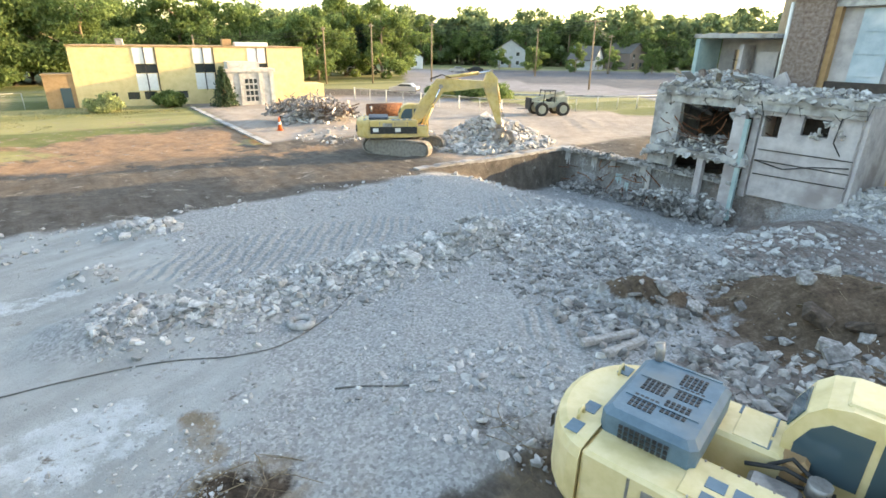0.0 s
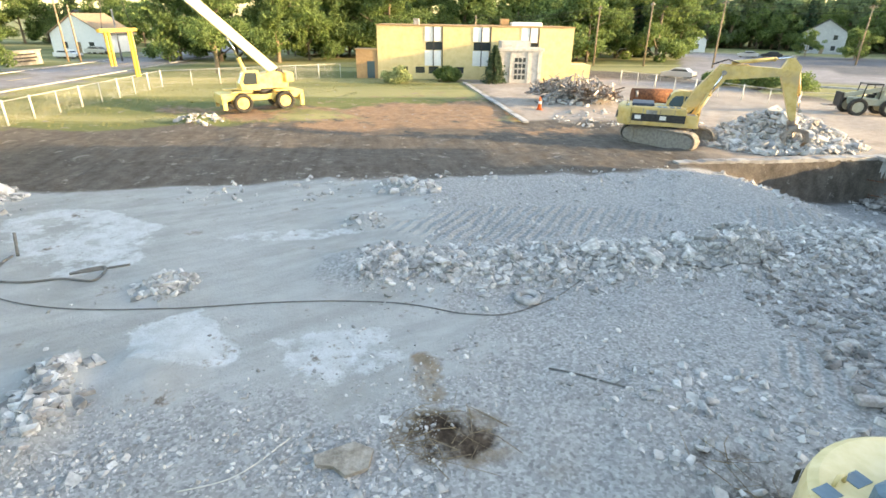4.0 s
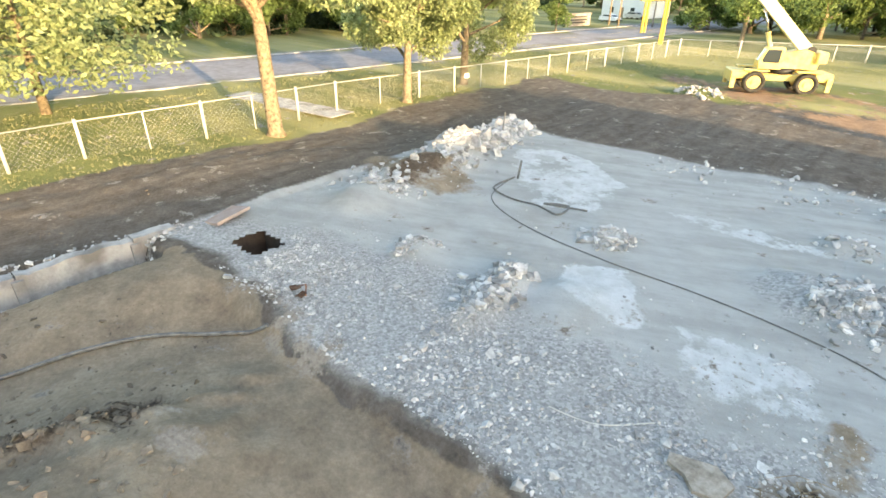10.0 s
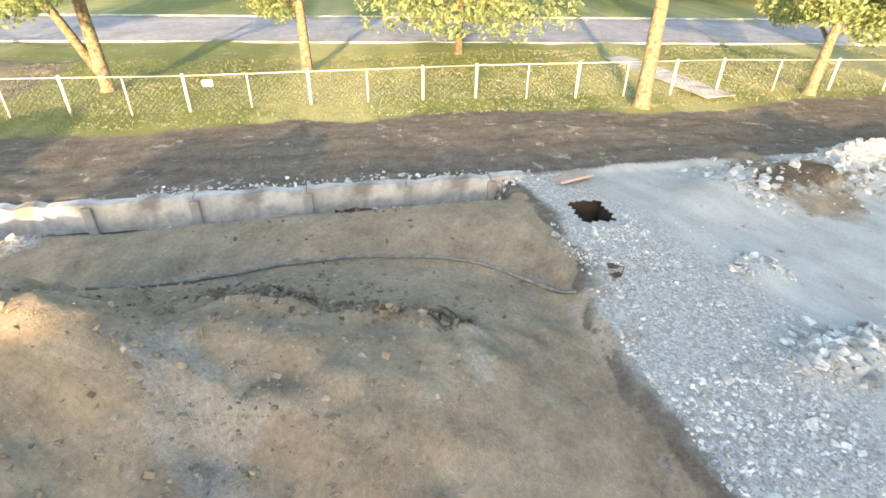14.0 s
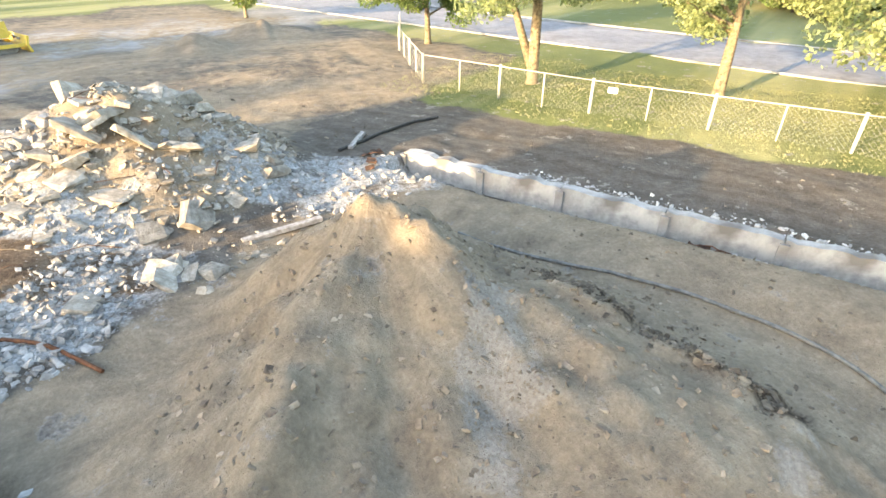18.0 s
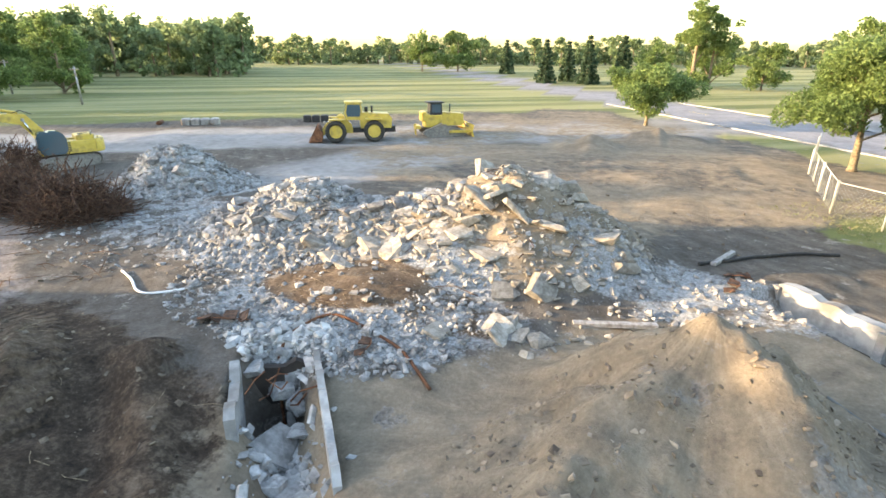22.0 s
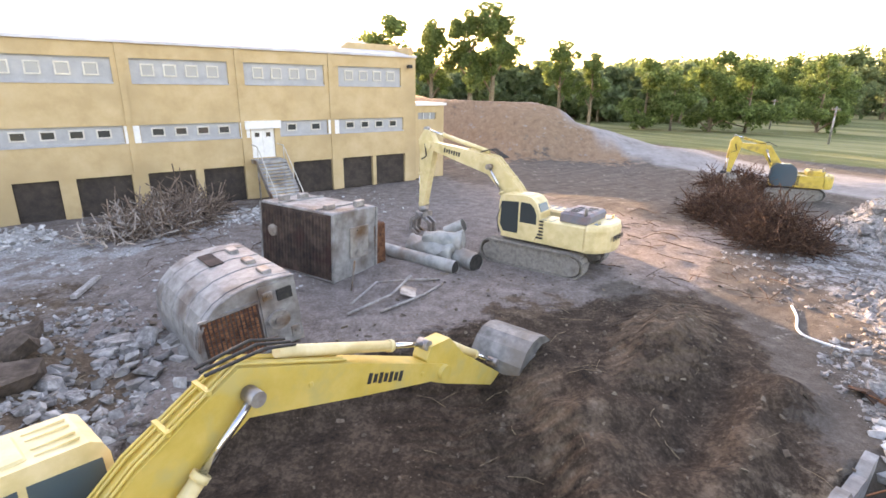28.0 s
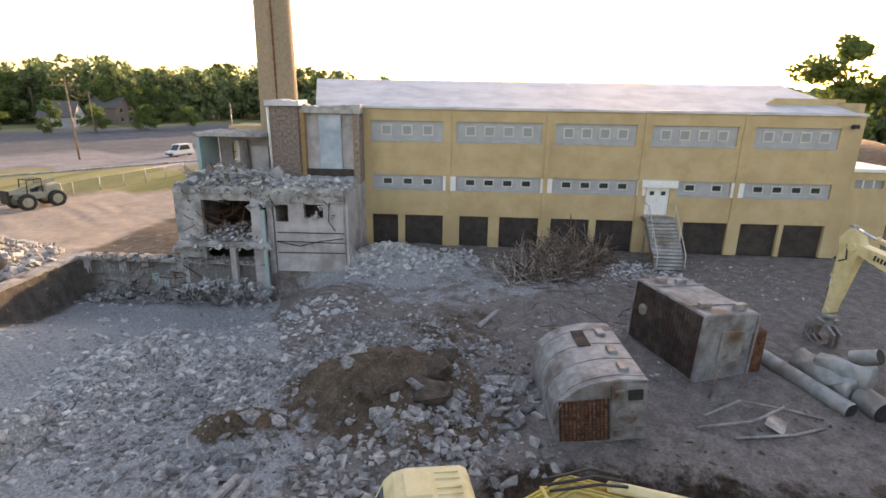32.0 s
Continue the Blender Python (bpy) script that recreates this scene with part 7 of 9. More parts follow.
# ---------------------------------------------------------------- trees
def leaf_mesh(name, centres, size, seed, material, flat=0.0):
    """Small folded leaves about each centre (x, y, z, radius, count), in one mesh."""
    rn = np.random.default_rng(seed)
    allp = []
    for x, y, z, r, n in centres:
        d = rn.normal(size=(n, 3))
        d /= np.linalg.norm(d, axis=1)[:, None]
        rad = r * (0.55 + 0.5 * rn.random((n, 1)))
        p = d * rad
        p[:, 2] *= 0.75
        allp.append(p + (x, y, z))
    P = np.concatenate(allp)
    n = len(P)
    u = rn.normal(size=(n, 3))
    u /= np.linalg.norm(u, axis=1)[:, None]
    w = np.cross(u, rn.normal(size=(n, 3)))
    w /= np.linalg.norm(w, axis=1)[:, None]
    s = size * (0.6 + 0.8 * rn.random((n, 1)))
    V = np.stack([P - u * s, P + w * s * 0.55, P + u * s, P - w * s * 0.55], 1).reshape(-1, 3)
    me = bpy.data.meshes.new(name)
    me.vertices.add(4 * n)
    me.vertices.foreach_set("co", V.ravel())
    me.loops.add(4 * n)
    me.loops.foreach_set("vertex_index", np.arange(4 * n))
    me.polygons.add(n)
    me.polygons.foreach_set("loop_start", np.arange(0, 4 * n, 4))
    me.update()
    me.materials.append(material)
    return me


def broadleaf(name, m, h, r, label, seed, leaves=4500, clear=0.3, material=None, lean=0.0, fork=False, size=0.16, bare=0.0):
    """A tapered trunk, limbs and a crown of leaf clumps with gaps."""
    rn = random.Random(seed)
    t = thing(name, m, label, "tree")
    trunk = Shape()
    base = h * clear
    tip = Vector((lean * h, 0, h * 0.8))
    trunk.tube([(0, 0, -0.2), (0.02 * h * lean, 0, 0.25), (lean * base * 0.8, 0.0, base), tip * 0.7, tip], [h * 0.040 + 0.06, h * 0.026 + 0.04, h * 0.021 + 0.03, h * 0.012, 0.02], 9)
    clumps = []
    nl = 9
    for i in range(nl):
        a = i * 2.4 + rn.uniform(-0.4, 0.4)
        f = rn.uniform(0.0, 0.85)
        p0 = Vector((lean * base, 0, base)).lerp(tip, f)
        ext = r * (1.05 - 0.55 * f) * rn.uniform(0.75, 1.1)
        p1 = p0 + Vector((math.cos(a) * ext, math.sin(a) * ext, rn.uniform(0.10, 0.28) * h * (1 - 0.4 * f)))
        mid = p0.lerp(p1, 0.5) + Vector((0, 0, rn.uniform(-0.02, 0.05) * h))
        trunk.tube([p0, mid, p1], [h * 0.011, h * 0.007, 0.015], 6, False)
        for k in range(4):
            q = p0.lerp(p1, rn.uniform(0.4, 1.1)) + Vector((rn.gauss(0, 0.16 * r), rn.gauss(0, 0.16 * r), rn.gauss(0, 0.05 * h)))
            clumps.append((q.x, q.y, q.z, r * rn.uniform(0.2, 0.36)))
    for k in range(8):
        q = tip + Vector((rn.gauss(0, 0.3 * r), rn.gauss(0, 0.3 * r), rn.gauss(0.06 * h, 0.06 * h)))
        clumps.append((q.x, q.y, q.z, r * rn.uniform(0.2, 0.34)))
    if fork:
        trunk.tube([(0.0, 0, 0.6), (r * 0.35, 0.2, base * 0.9), (r * 0.8, 0.4, base * 1.5)], [h * 0.022, h * 0.018, h * 0.01], 8)
        clumps.append((r * 0.9, 0.45, base * 1.7, r * 0.4))
    tot = sum(c[3] ** 2 for c in clumps)
    clumps = [(x, y, z, q, max(8, int(leaves * q * q / tot))) for x, y, z, q in clumps]
    part("trunk", trunk, BARK, t)
    tagged(part("crown", leaf_mesh("crown", clumps, size, seed, material or LEAF), None, t), kind="stuff")
    return t


def conifer(name, m, h, r, label, seed, material=None, layers=16, count=2600, open_=0.0, clear=0.05, size=0.14):
    rn = random.Random(seed)
    t = thing(name, m, label, "tree")
    tr = Shape().tube([(0, 0, -0.1), (0, 0, h)], [h * 0.022 + 0.05, 0.02], 8)
    cl = []
    for i in range(layers):
        f = i / layers
        z = h * (clear + (1 - clear) * f)
        rr = r * (1 - f) ** (0.9 if not open_ else 0.55) + 0.08
        nb = 7
        for k in range(nb):
            a = k * math.tau / nb + i * 0.9 + rn.uniform(-0.2, 0.2)
            if open_ and rn.random() < open_:
                continue
            e = rr * rn.uniform(0.75, 1.1)
            tr.tube([(0, 0, z), (math.cos(a) * e, math.sin(a) * e, z - 0.12 * e + (0.2 * e if open_ else 0))], [0.03, 0.008], 4, False)
            for q in (0.45, 0.75, 1.0):
                cl.append((math.cos(a) * e * q, math.sin(a) * e * q, z - 0.12 * e * q + (0.2 * e * q if open_ else 0), rr * 0.2 + 0.06, max(3, count // (layers * nb * 3))))
    part("trunk", tr, BARK, t)
    tagged(part("crown", leaf_mesh("crown", cl, size, seed, material or NEEDLE), None, t), kind="stuff")
    return t


STREET = [(-34.8, 4.9, 10.5, 4.6, 11, 0.24), (-40.7, 10.2, 11.0, 4.4, 12, 0.26), (-28.3, -3.0, 13.5, 5.2, 13, 0.36), (-25.6, -22.3, 11.0, 5.0, 15, 0.28), (-16.9, -28.4, 12.0, 5.2, 16, 0.36), (-15.8, -43.8, 9.0, 4.2, 17, 0.2)]
for i, (x, y, h, r, sd, cl) in enumerate(STREET):
    broadleaf("street_tree", on(x, y, sd * 40, 0.0), h, r, "leafy roadside tree with a sunlit pale trunk", sd, 26000, cl, LEAFY if i != 5 else LEAF, 0.03 if i != 2 else -0.05, i == 4, 0.125)
broadleaf("young_tree", on(-2.6, -64.5, 0, 0.0), 6.2, 4.4, "spreading round-crowned tree beside the drive", 21, 14000, 0.32, LEAF, size=0.17)
conifer("pine_tree", on(-34.6, -16.3, 0, 0.0), 11.0, 6.5, "long-limbed pine at the roadside with open tiers", 22, LEAFY, 9, 16000, 0.1, 0.2, 0.17)
conifer("spruce_tree", on(-26.0, 63.2, 0, 0.0), 4.6, 1.5, "small dark blue-green spruce before the office", 23, NEEDLE, 16, 3600)
broadleaf("lawn_tree", on(-62.5, 52.5, 0, 0.0), 11.0, 4.8, "full dark tree behind the crane", 24, 6000, 0.18, LEAF, size=0.2)
broadleaf("lawn_tree", on(-60.0, 92.0, 60, 0.0), 16, 8.0, "large dark street tree behind the fence", 25, 7500, 0.2, LEAF, size=0.26)
broadleaf("lawn_tree", on(-70.0, 72.0, 160, 0.0), 14, 6.5, "large green tree at the street corner", 26, 7000, 0.2, LEAF, size=0.24)
broadleaf("lawn_tree", on(-84, 36.0, 160, 0.0), 6.0, 2.4, "clipped upright evergreen by a sign", 27, 4000, 0.05, LEAF, size=0.16)


def bush(m, rx, rz, label, seed, material, n=3500):
    t = thing("bush", m, label, "bush")
    rn = random.Random(seed)
    cl = []
    for _ in range(26):
        a, f = rn.uniform(0, math.tau), rn.random() ** 0.5
        cl.append((rx * 0.75 * f * math.cos(a), rx * 0.75 * f * math.sin(a), rz * rn.uniform(0.2, 0.8) * (1 - 0.5 * f * f) + 0.1, rx * 0.32, n // 26))
    st = Shape()
    for k in range(5):
        st.tube([(0, 0, -0.1), (math.cos(k * 1.3) * rx * 0.4, math.sin(k * 1.3) * rx * 0.4, rz * 0.6)], [0.05, 0.02], 5)
    part("stems", st, BARK, t)
    tagged(part("foliage", leaf_mesh("foliage", cl, 0.13, seed, material), None, t), kind="stuff")
    return t


bush(on(-36.2, 56.8, 0, 0.0), 2.1, 2.0, "loose yellow-green bush before the office", 31, LEAFY)
bush(on(-31.8, 61.8, 0, 0.0), 1.9, 2.1, "clipped dark round bush before the office", 32, LEAF, 6000)
bush(on(3.5, 76, 0, 0.0), 2.6, 2.4, "round green bush at the lot's edge", 33, LEAF)
bush(on(7.4, 77, 0, 0.0), 2.6, 2.4, "round green bush at the lot's edge", 34, LEAF)
bush(on(-1.0, 78, 0, 0.0), 2.4, 2.0, "round green bush at the lot's edge", 35, LEAF)
bush(on(-52.0, 80, 0, 0.0), 3.4, 2.8, "dark broad hedge beside the crossing", 36, LEAF)
bush(on(-46.5, 83, 0, 0.0), 2.6, 2.0, "dark hedge beside the office porch", 37, LEAF)
bush(on(14.0, 33.2, 0), 0.5, 0.7, "small weed bush at the basement's edge", 38, LEAFY, 800)

# woods: a few kinds, copied at many places and sizes; the farthest are joined
KINDS = [broadleaf("wood_tree", pose(0, 0, -60), 12, 5.0, "broad green tree at the edge of the woods", 41, 6000, 0.01, LEAF, size=0.28),
         broadleaf("wood_tree", pose(0, 0, -60), 14, 4.6, "broad green tree at the edge of the woods", 42, 6000, 0.01, LEAF, size=0.28),
         broadleaf("wood_tree", pose(0, 0, -60), 11, 5.4, "broad green tree at the edge of the woods", 43, 6000, 0.01, LEAF, size=0.28),
         conifer("wood_conifer", pose(0, 0, -60), 13, 3.0, "dark conifer at the edge of the woods", 44, NEEDLE, 12, 2400, 0.0, 0.06, 0.5)]
KINDS.append(broadleaf("tall_tree", pose(0, 0, -60), 20, 4.4, "tall open-crowned tree above the woods", 46, 16000, 0.22, LEAF, 0.02, False, 0.2))
used = [0, 0, 0, 0, 0]
rw = random.Random(77)


def plant(x, y, k, s, turn):
    m = pose(x, y, -0.2, 0, 0, turn) @ Matrix.Scale(s, 4)
    if not used[k]:
        used[k] = 1
        KINDS[k].matrix_basis = m
        return KINDS[k]
    return copy_thing(KINDS[k], m)


def polar(az, d):
    """Degrees clockwise from +y, metres from the middle of the site."""
    return d * math.sin(radians(az)), d * math.cos(radians(az))


def belt_of(az0, az1, n, d0, d1, s0, s1, con=0.15):
    for i in range(n):
        az = az0 + (az1 - az0) * (i + rw.uniform(-0.4, 0.4)) / n
        x, y = polar(az, rw.uniform(d0, d1))
        k = 3 if rw.random() < con else rw.randrange(3)
        plant(x, y, k, rw.uniform(s0, s1), rw.uniform(0, 360))



def far_woods(label, az0, az1, n, d0, d1, h0, h1, seed):
    """A joined belt of distant crowns, each of many clumps, on short stems."""
    rn = random.Random(seed)
    cl, stems = [], Shape()
    for i in range(n):
        x, y = polar(az0 + (az1 - az0) * (i + rn.uniform(-0.4, 0.4)) / n, rn.uniform(d0, d1))
        h = rn.uniform(h0, h1)
        r = h * rn.uniform(0.28, 0.42)
        stems.tube([(x, y, -0.3), (x, y, h * 0.6)], [h * 0.03, h * 0.015], 5, False)
        for _ in range(22):
            a, f, u = rn.uniform(0, math.tau), rn.random() ** 0.6, rn.random()
            w = r * (1 - 0.75 * max(0, u - 0.35)) * f
            cl.append((x + math.cos(a) * w, y + math.sin(a) * w, h * (0.06 + 0.84 * u), r * rn.uniform(0.22, 0.4), 30))
    t = tagged(part("distant_woods", leaf_mesh("distant_woods", cl, 0.9, seed, FARLEAF), None, None, label), category="woods", kind="stuff")
    part("stems", stems, BARK, t)
    return t


belt_of(-42, -4, 40, 108, 150, 0.85, 1.25, 0.08)
belt_of(-6, 24, 16, 196, 206, 0.8, 1.2, 0.12)
belt_of(-54, -40, 9, 100, 135, 0.75, 1.1)
belt_of(-77, -54, 15, 158, 190, 0.85, 1.2)
belt_of(-130, -75, 56, 76, 100, 0.65, 1.05, 0.2)
belt_of(-163, -132, 34, 95, 170, 0.6, 0.95, 0.5)
belt_of(115, 128, 16, 150, 200, 0.9, 1.25, 0.05)
far_woods("hazy green woods behind the parking lot", -20, 40, 150, 205, 265, 14, 23, 1)
far_woods("hazy green woods past the lot and works", 34, 84, 120, 180, 250, 10, 16, 2)
far_woods("distant tree line beyond the meadow", 140, 203, 120, 340, 430, 10, 20, 3)
far_woods("woods at the meadow's corner", 110, 142, 110, 190, 300, 14, 22, 4)
far_woods("dark woods behind the stockpile", 82, 116, 110, 130, 175, 10, 15, 5)
for az, d, k, s in ((85.6, 108, 1, 1.4), (90.1, 106, 4, 1.0), (94.2, 104, 4, 1.08), (96.4, 106, 4, 1.16), (103.5, 112, 4, 0.85), (106.6, 110, 4, 0.72), (112, 112, 1, 0.9), (114.5, 110, 0, 0.95), (118, 112, 1, 0.98), (121, 114, 2, 1.1), (126.5, 125, 1, 0.95),
                    (-174.1, 140, 4, 0.98), (-172.6, 142, 1, 1.1), (159.3, 230, 0, 1.35), (163, 232, 2, 1.4), (172, 150, 3, 0.82), (176.2, 148, 3, 0.88), (174.2, 160, 3, 0.8), (179.5, 150, 3, 0.88), (-177.5, 152, 0, 0.9), (5.5, 165, 0, 0.55), (9.0, 160, 2, 0.6), (13.2, 162, 1, 0.55), (16.5, 160, 0, 0.6), (20.5, 165, 2, 0.6), (24, 165, 0, 0.6), (-168.2, 140, 2, 0.85), (168, 210, 3, 0.9)):
    plant(*polar(az, d), k, s, rw.uniform(0, 360))

# ---------------------------------------------------------------- poles and wires
def pole(x, y, h, label, arm=1.6, turn=0, lean=0.0, material=None):
    p = thing("utility_pole", on(x, y, turn, 0.0), label, "utility pole")
    part("shaft", Shape().tube([(0, 0, -0.2), (lean * h, 0, h)], [0.17, 0.11], 8), material or WOOD, p)
    if arm:
        a = part("crossarm", Shape().box((lean * h, 0, h - 0.5), (0.12, arm * 2, 0.14)), WOOD, p)
        for y_ in (-arm * 0.85, -arm * 0.4, arm * 0.4, arm * 0.85):
            part("insulator", Shape().tube([(lean * h, y_, h - 0.43), (lean * h, y_, h - 0.22)], [0.07, 0.04], 6), STEEL, a)
    return p


pole(25.0, 95.5, 11.5, "leaning weathered utility pole at the lot", 1.9, 60, -0.04)
poles = [(-14, 104, 10.5), (-22, 100, 9.8), (-3, 110, 11.0), (22, 136, 11), (-40, 88, 8), (44, 150, 10)]
for x, y, h in poles:
    pole(x, y, h, "weathered wooden utility pole with wires", 1.0, 30)
pole(-96, 51.5, 10, "tall brown wooden pole near the crossing", 0.0)
pole(-94.5, 52.6, 8.5, "tall brown wooden pole near the crossing", 0.0)
pole(-92, 58, 8, "grey pole near the crossing", 0.0, 0, 0, STEEL)
pole(78, -60, 5.5, "lamp pole at the field's edge", 0.7, 0, 0, STEEL)
pole(108, -70, 6, "lamp pole at the field's edge", 0.7, 0, 0, STEEL)
pole(61, 115, 8, "thin lamp pole on the lot", 0.0, 0, 0, STEEL)
line = thing("overhead_line", pose(0, 0, 0), "sagging overhead wires between utility poles", "wires")
chain = [(-40, 88, 8), (-22, 100, 9.6), (-14, 104, 10.2), (-3, 110, 10.7), (25, 95.5, 11.2), (44, 150, 9.8), (80, 160, 9)]
for (x0, y0, z0), (x1, y1, z1) in zip(chain, chain[1:]):
    for dz in (0, -0.5, -1.3):
        part("wire", Shape().tube([(x0 + (x1 - x0) * f, y0 + (y1 - y0) * f, z0 + (z1 - z0) * f + dz - 3.2 * f * (1 - f)) for f in np.linspace(0, 1, 9)], 0.03, 4, False), BLACK, line)

# ---------------------------------------------------------------- houses, sign, far things
def house(x, y, turn, w, d, h, wall, roof, label):
    hs = thing("house", on(x, y, turn, 0.0), label, "house")
    part("wall", Shape().prism([(-w / 2, 0), (w / 2, 0), (w / 2, h), (0, h + w * 0.32), (-w / 2, h)], -d / 2, d / 2), wall, hs)
    rf = Shape()
    for sg in (-1, 1):
        rf.prism([(0, h + w * 0.32 + 0.14), (sg * (w / 2 + 0.4), h - 0.12), (sg * (w / 2 + 0.4), h + 0.04), (0, h + w * 0.32 + 0.3)], -d / 2 - 0.4, d / 2 + 0.4)
    part("roof", rf, roof, hs)
    for z in (1.5,) if h < 4 else (1.5, 4.2):
        for sx in (-0.25, 0.25):
            wd = part("window", Shape().box((sx * w, -d / 2 - 0.03, z), (1.0, 0.06, 1.2)), GLASS, hs)
            part("window", Shape().box((sx * w, d / 2 + 0.03, z), (1.0, 0.06, 1.2)), GLASS, hs)
            part("sill", Shape().box((sx * w, -d / 2 - 0.08, z - 0.65), (1.2, 0.16, 0.08)), WHITE, wd)
    part("door", Shape().box((0, -d / 2 - 0.03, 1.05), (0.95, 0.06, 2.1)), WOOD, hs)
    return hs


SHING = mat("grey_shingles", [(0.09, 0.085, 0.08), (0.16, 0.15, 0.14)], 4)
house(-12, 172, 5, 9, 9, 3.2, WHITE, SHING, "small white gabled house across the lots")
house(-38, 165, 10, 10, 9, 5.6, WHITE, SHING, "two-storey white house among trees")
house(22, 190, -8, 10, 9, 5.4, SIDING, SHING, "grey two-storey house among trees")
house(45, 178, 60, 12, 8, 3.0, SIDING, SHING, "low white house beyond the lot")
house(60, 186, 40, 9, 9, 5.0, BRICK, SHING, "tall grey house beyond the lot")
house(-119, 70, 25, 11, 10, 3.6, WHITE, WOOD, "pale gabled house across the street")
house(-150, 88, 25, 9, 9, 5, BRICK, SHING, "dark brick house across the street")
house(-128, -40, 70, 10, 9, 3.4, WHITE, SHING, "low white house beyond the road")
sg = thing("stone_sign", on(-94.5, 44.5, 118, 0.0), "low sandstone sign wall with dark unreadable lines", "sign")
part("wall", Shape().box((0, 0, 1.0), (7.0, 0.5, 2.0), bevel=0.06), STONE, sg)
part("coping", Shape().box((0, 0, 2.06), (7.4, 0.7, 0.14)), STONE, sg)
for z, l in ((1.55, 4.6), (1.05, 5.0), (0.6, 4.0)):
    part("writing_line", Shape().box((0, -0.27, z), (l, 0.03, 0.2)).box((0, 0.27, z), (l, 0.03, 0.2)), BLACK, sg)
tl = thing("traffic_signal", on(-79, 86, 0, 0.0), "traffic signal head at the crossing", "traffic signal")
part("mast", Shape().tube([(0, 0, 0), (0, 0, 6)], 0.1, 8), STEEL, tl)
part("signal_head", Shape().box((0, 0, 4.0), (0.5, 0.5, 1.5), bevel=0.05), BLACK, tl)
part("lens", Shape().tube([(0, -0.26, 4.4), (0, -0.3, 4.4)], 0.13, 12), YELD, tl)
dm = thing("dumpster", on(0.5, 80.5, 160, 0.0), "dark green dumpster by the lot", "dumpster")
part("bin", Shape().box((0, 0, 0.8), (3.6, 1.7, 1.5), bevel=0.05), mat("dark_green_steel", [(0.03, 0.06, 0.045), (0.05, 0.09, 0.07)], 3), dm)
part("lid", Shape().box((0, 0, 1.58), (3.6, 1.75, 0.07)), BLACK, dm)
for k in range(5):
    part("rib", Shape().box((-1.5 + k * 0.75, -0.87, 0.8), (0.08, 0.06, 1.4)), BLACK, dm)
cone = thing("traffic_cone", on(-14.6, 46.2, 0), "orange and white traffic cone", "cone")
ORANGE = mat("safety_orange", [(0.65, 0.12, 0.03), (0.75, 0.17, 0.05)], 4, rough=0.5)
part("base", Shape().box((0, 0, 0.03), (0.5, 0.5, 0.06), bevel=0.02), ORANGE, cone)
part("body", Shape().tube([(0, 0, 0.05), (0, 0, 1.1)], [0.2, 0.06], 14), ORANGE, cone)
part("band", Shape().tube([(0, 0, 0.5), (0, 0, 0.72)], [0.150, 0.122], 14), WHITE, cone)
# things out on the drive and field
for x, y, l in ((44, -47, "grey pallets of material beside the drive"), (33.5, -54.5, "dark heap of tyres beside the drive")):
    g = thing("material_stack", on(x, y, 30, 0.0), l, "material stack")
    for k in range(4):
        part("pallet_load", Shape().box((k * 1.0 - 1.5, 0, 0.4), (0.9, 1.0, 0.8), bevel=0.12), STEEL if x > 40 else BLACK, g)
lp = tagged(part("log_pipe", Shape().tube([(48.5, -45.5, 0.2), (49.5, -47.0, 0.2)], 0.22, 10), RUST, None, "short rusty pipe lying by the drive"), category="pipe")

# kerbs and markings of the road
def strip(name, p, q, w, h, material, label, z=0.0, cat="kerb"):
    d = Vector((q[0] - p[0], q[1] - p[1]))
    return tagged(part(name, Shape().box((d.length / 2, 0, z + h / 2), (d.length, w, h)), material, None, label, pose(p[0], p[1], 0, 0, 0, math.degrees(math.atan2(d.y, d.x)))), category=cat, kind="structure")


rdv = Vector((-62.3 + 26.8, 25.4 + 37.6)).normalized()
rdn = Vector((-rdv.y, rdv.x))
r0 = Vector((-26.8, -37.6)) - rdv * 60
for off, nm in ((0.2, "trim_kerb"), (13.0, "trim_kerb")):
    p = r0 + rdn * off
    strip(nm, p, p + rdv * 190, 0.3, 0.13, CONCW, "pale concrete kerb along the road")
for k in range(16):
    p = r0 + rdn * 6.6 + rdv * (k * 12)
    strip("trim_road_line", p, p + rdv * 4, 0.14, 0.006, YELD, "faded yellow centre line", 0.004, "road marking")
strip("trim_lot_kerb", (4, 83.4), (60, 80.6), 0.5, 0.2, CONCW, "long pale kerb before the lot")
strip("trim_walk", (-31.9, 0.6), (-39.4, -6.4), 1.9, 0.05, CONCW, "concrete path from the fence to the road", 0.0, "path")
strip("trim_yard_edge", (-29.2, 61.4), (-13.4, 39.2), 0.5, 0.12, CONCW, "pale concrete edge of the yard")

# ---------------------------------------------------------------- hoses, sticks, odd pieces on the site
def hose(name, pts, r, material, label, cat="hose"):
    dense = []
    for i in range(len(pts) - 1):
        p0, p1, p2, p3 = (Vector(pts[max(i - 1, 0)]), Vector(pts[i]), Vector(pts[i + 1]), Vector(pts[min(i + 2, len(pts) - 1)]))
        for k in range(8):
            t = k / 8
            q = 0.5 * (2 * p1 + (p2 - p0) * t + (2 * p0 - 5 * p1 + 4 * p2 - p3) * t * t + (3 * p1 - p0 - 3 * p2 + p3) * t ** 3)
            dense.append(q)
    dense.append(Vector(pts[-1]))
    return tagged(part(name, Shape().tube([(q.x, q.y, ground_z(q.x, q.y) + r + (q.z if len(q) > 2 else 0)) for q in dense], r, 8), material, None, label), category=cat)


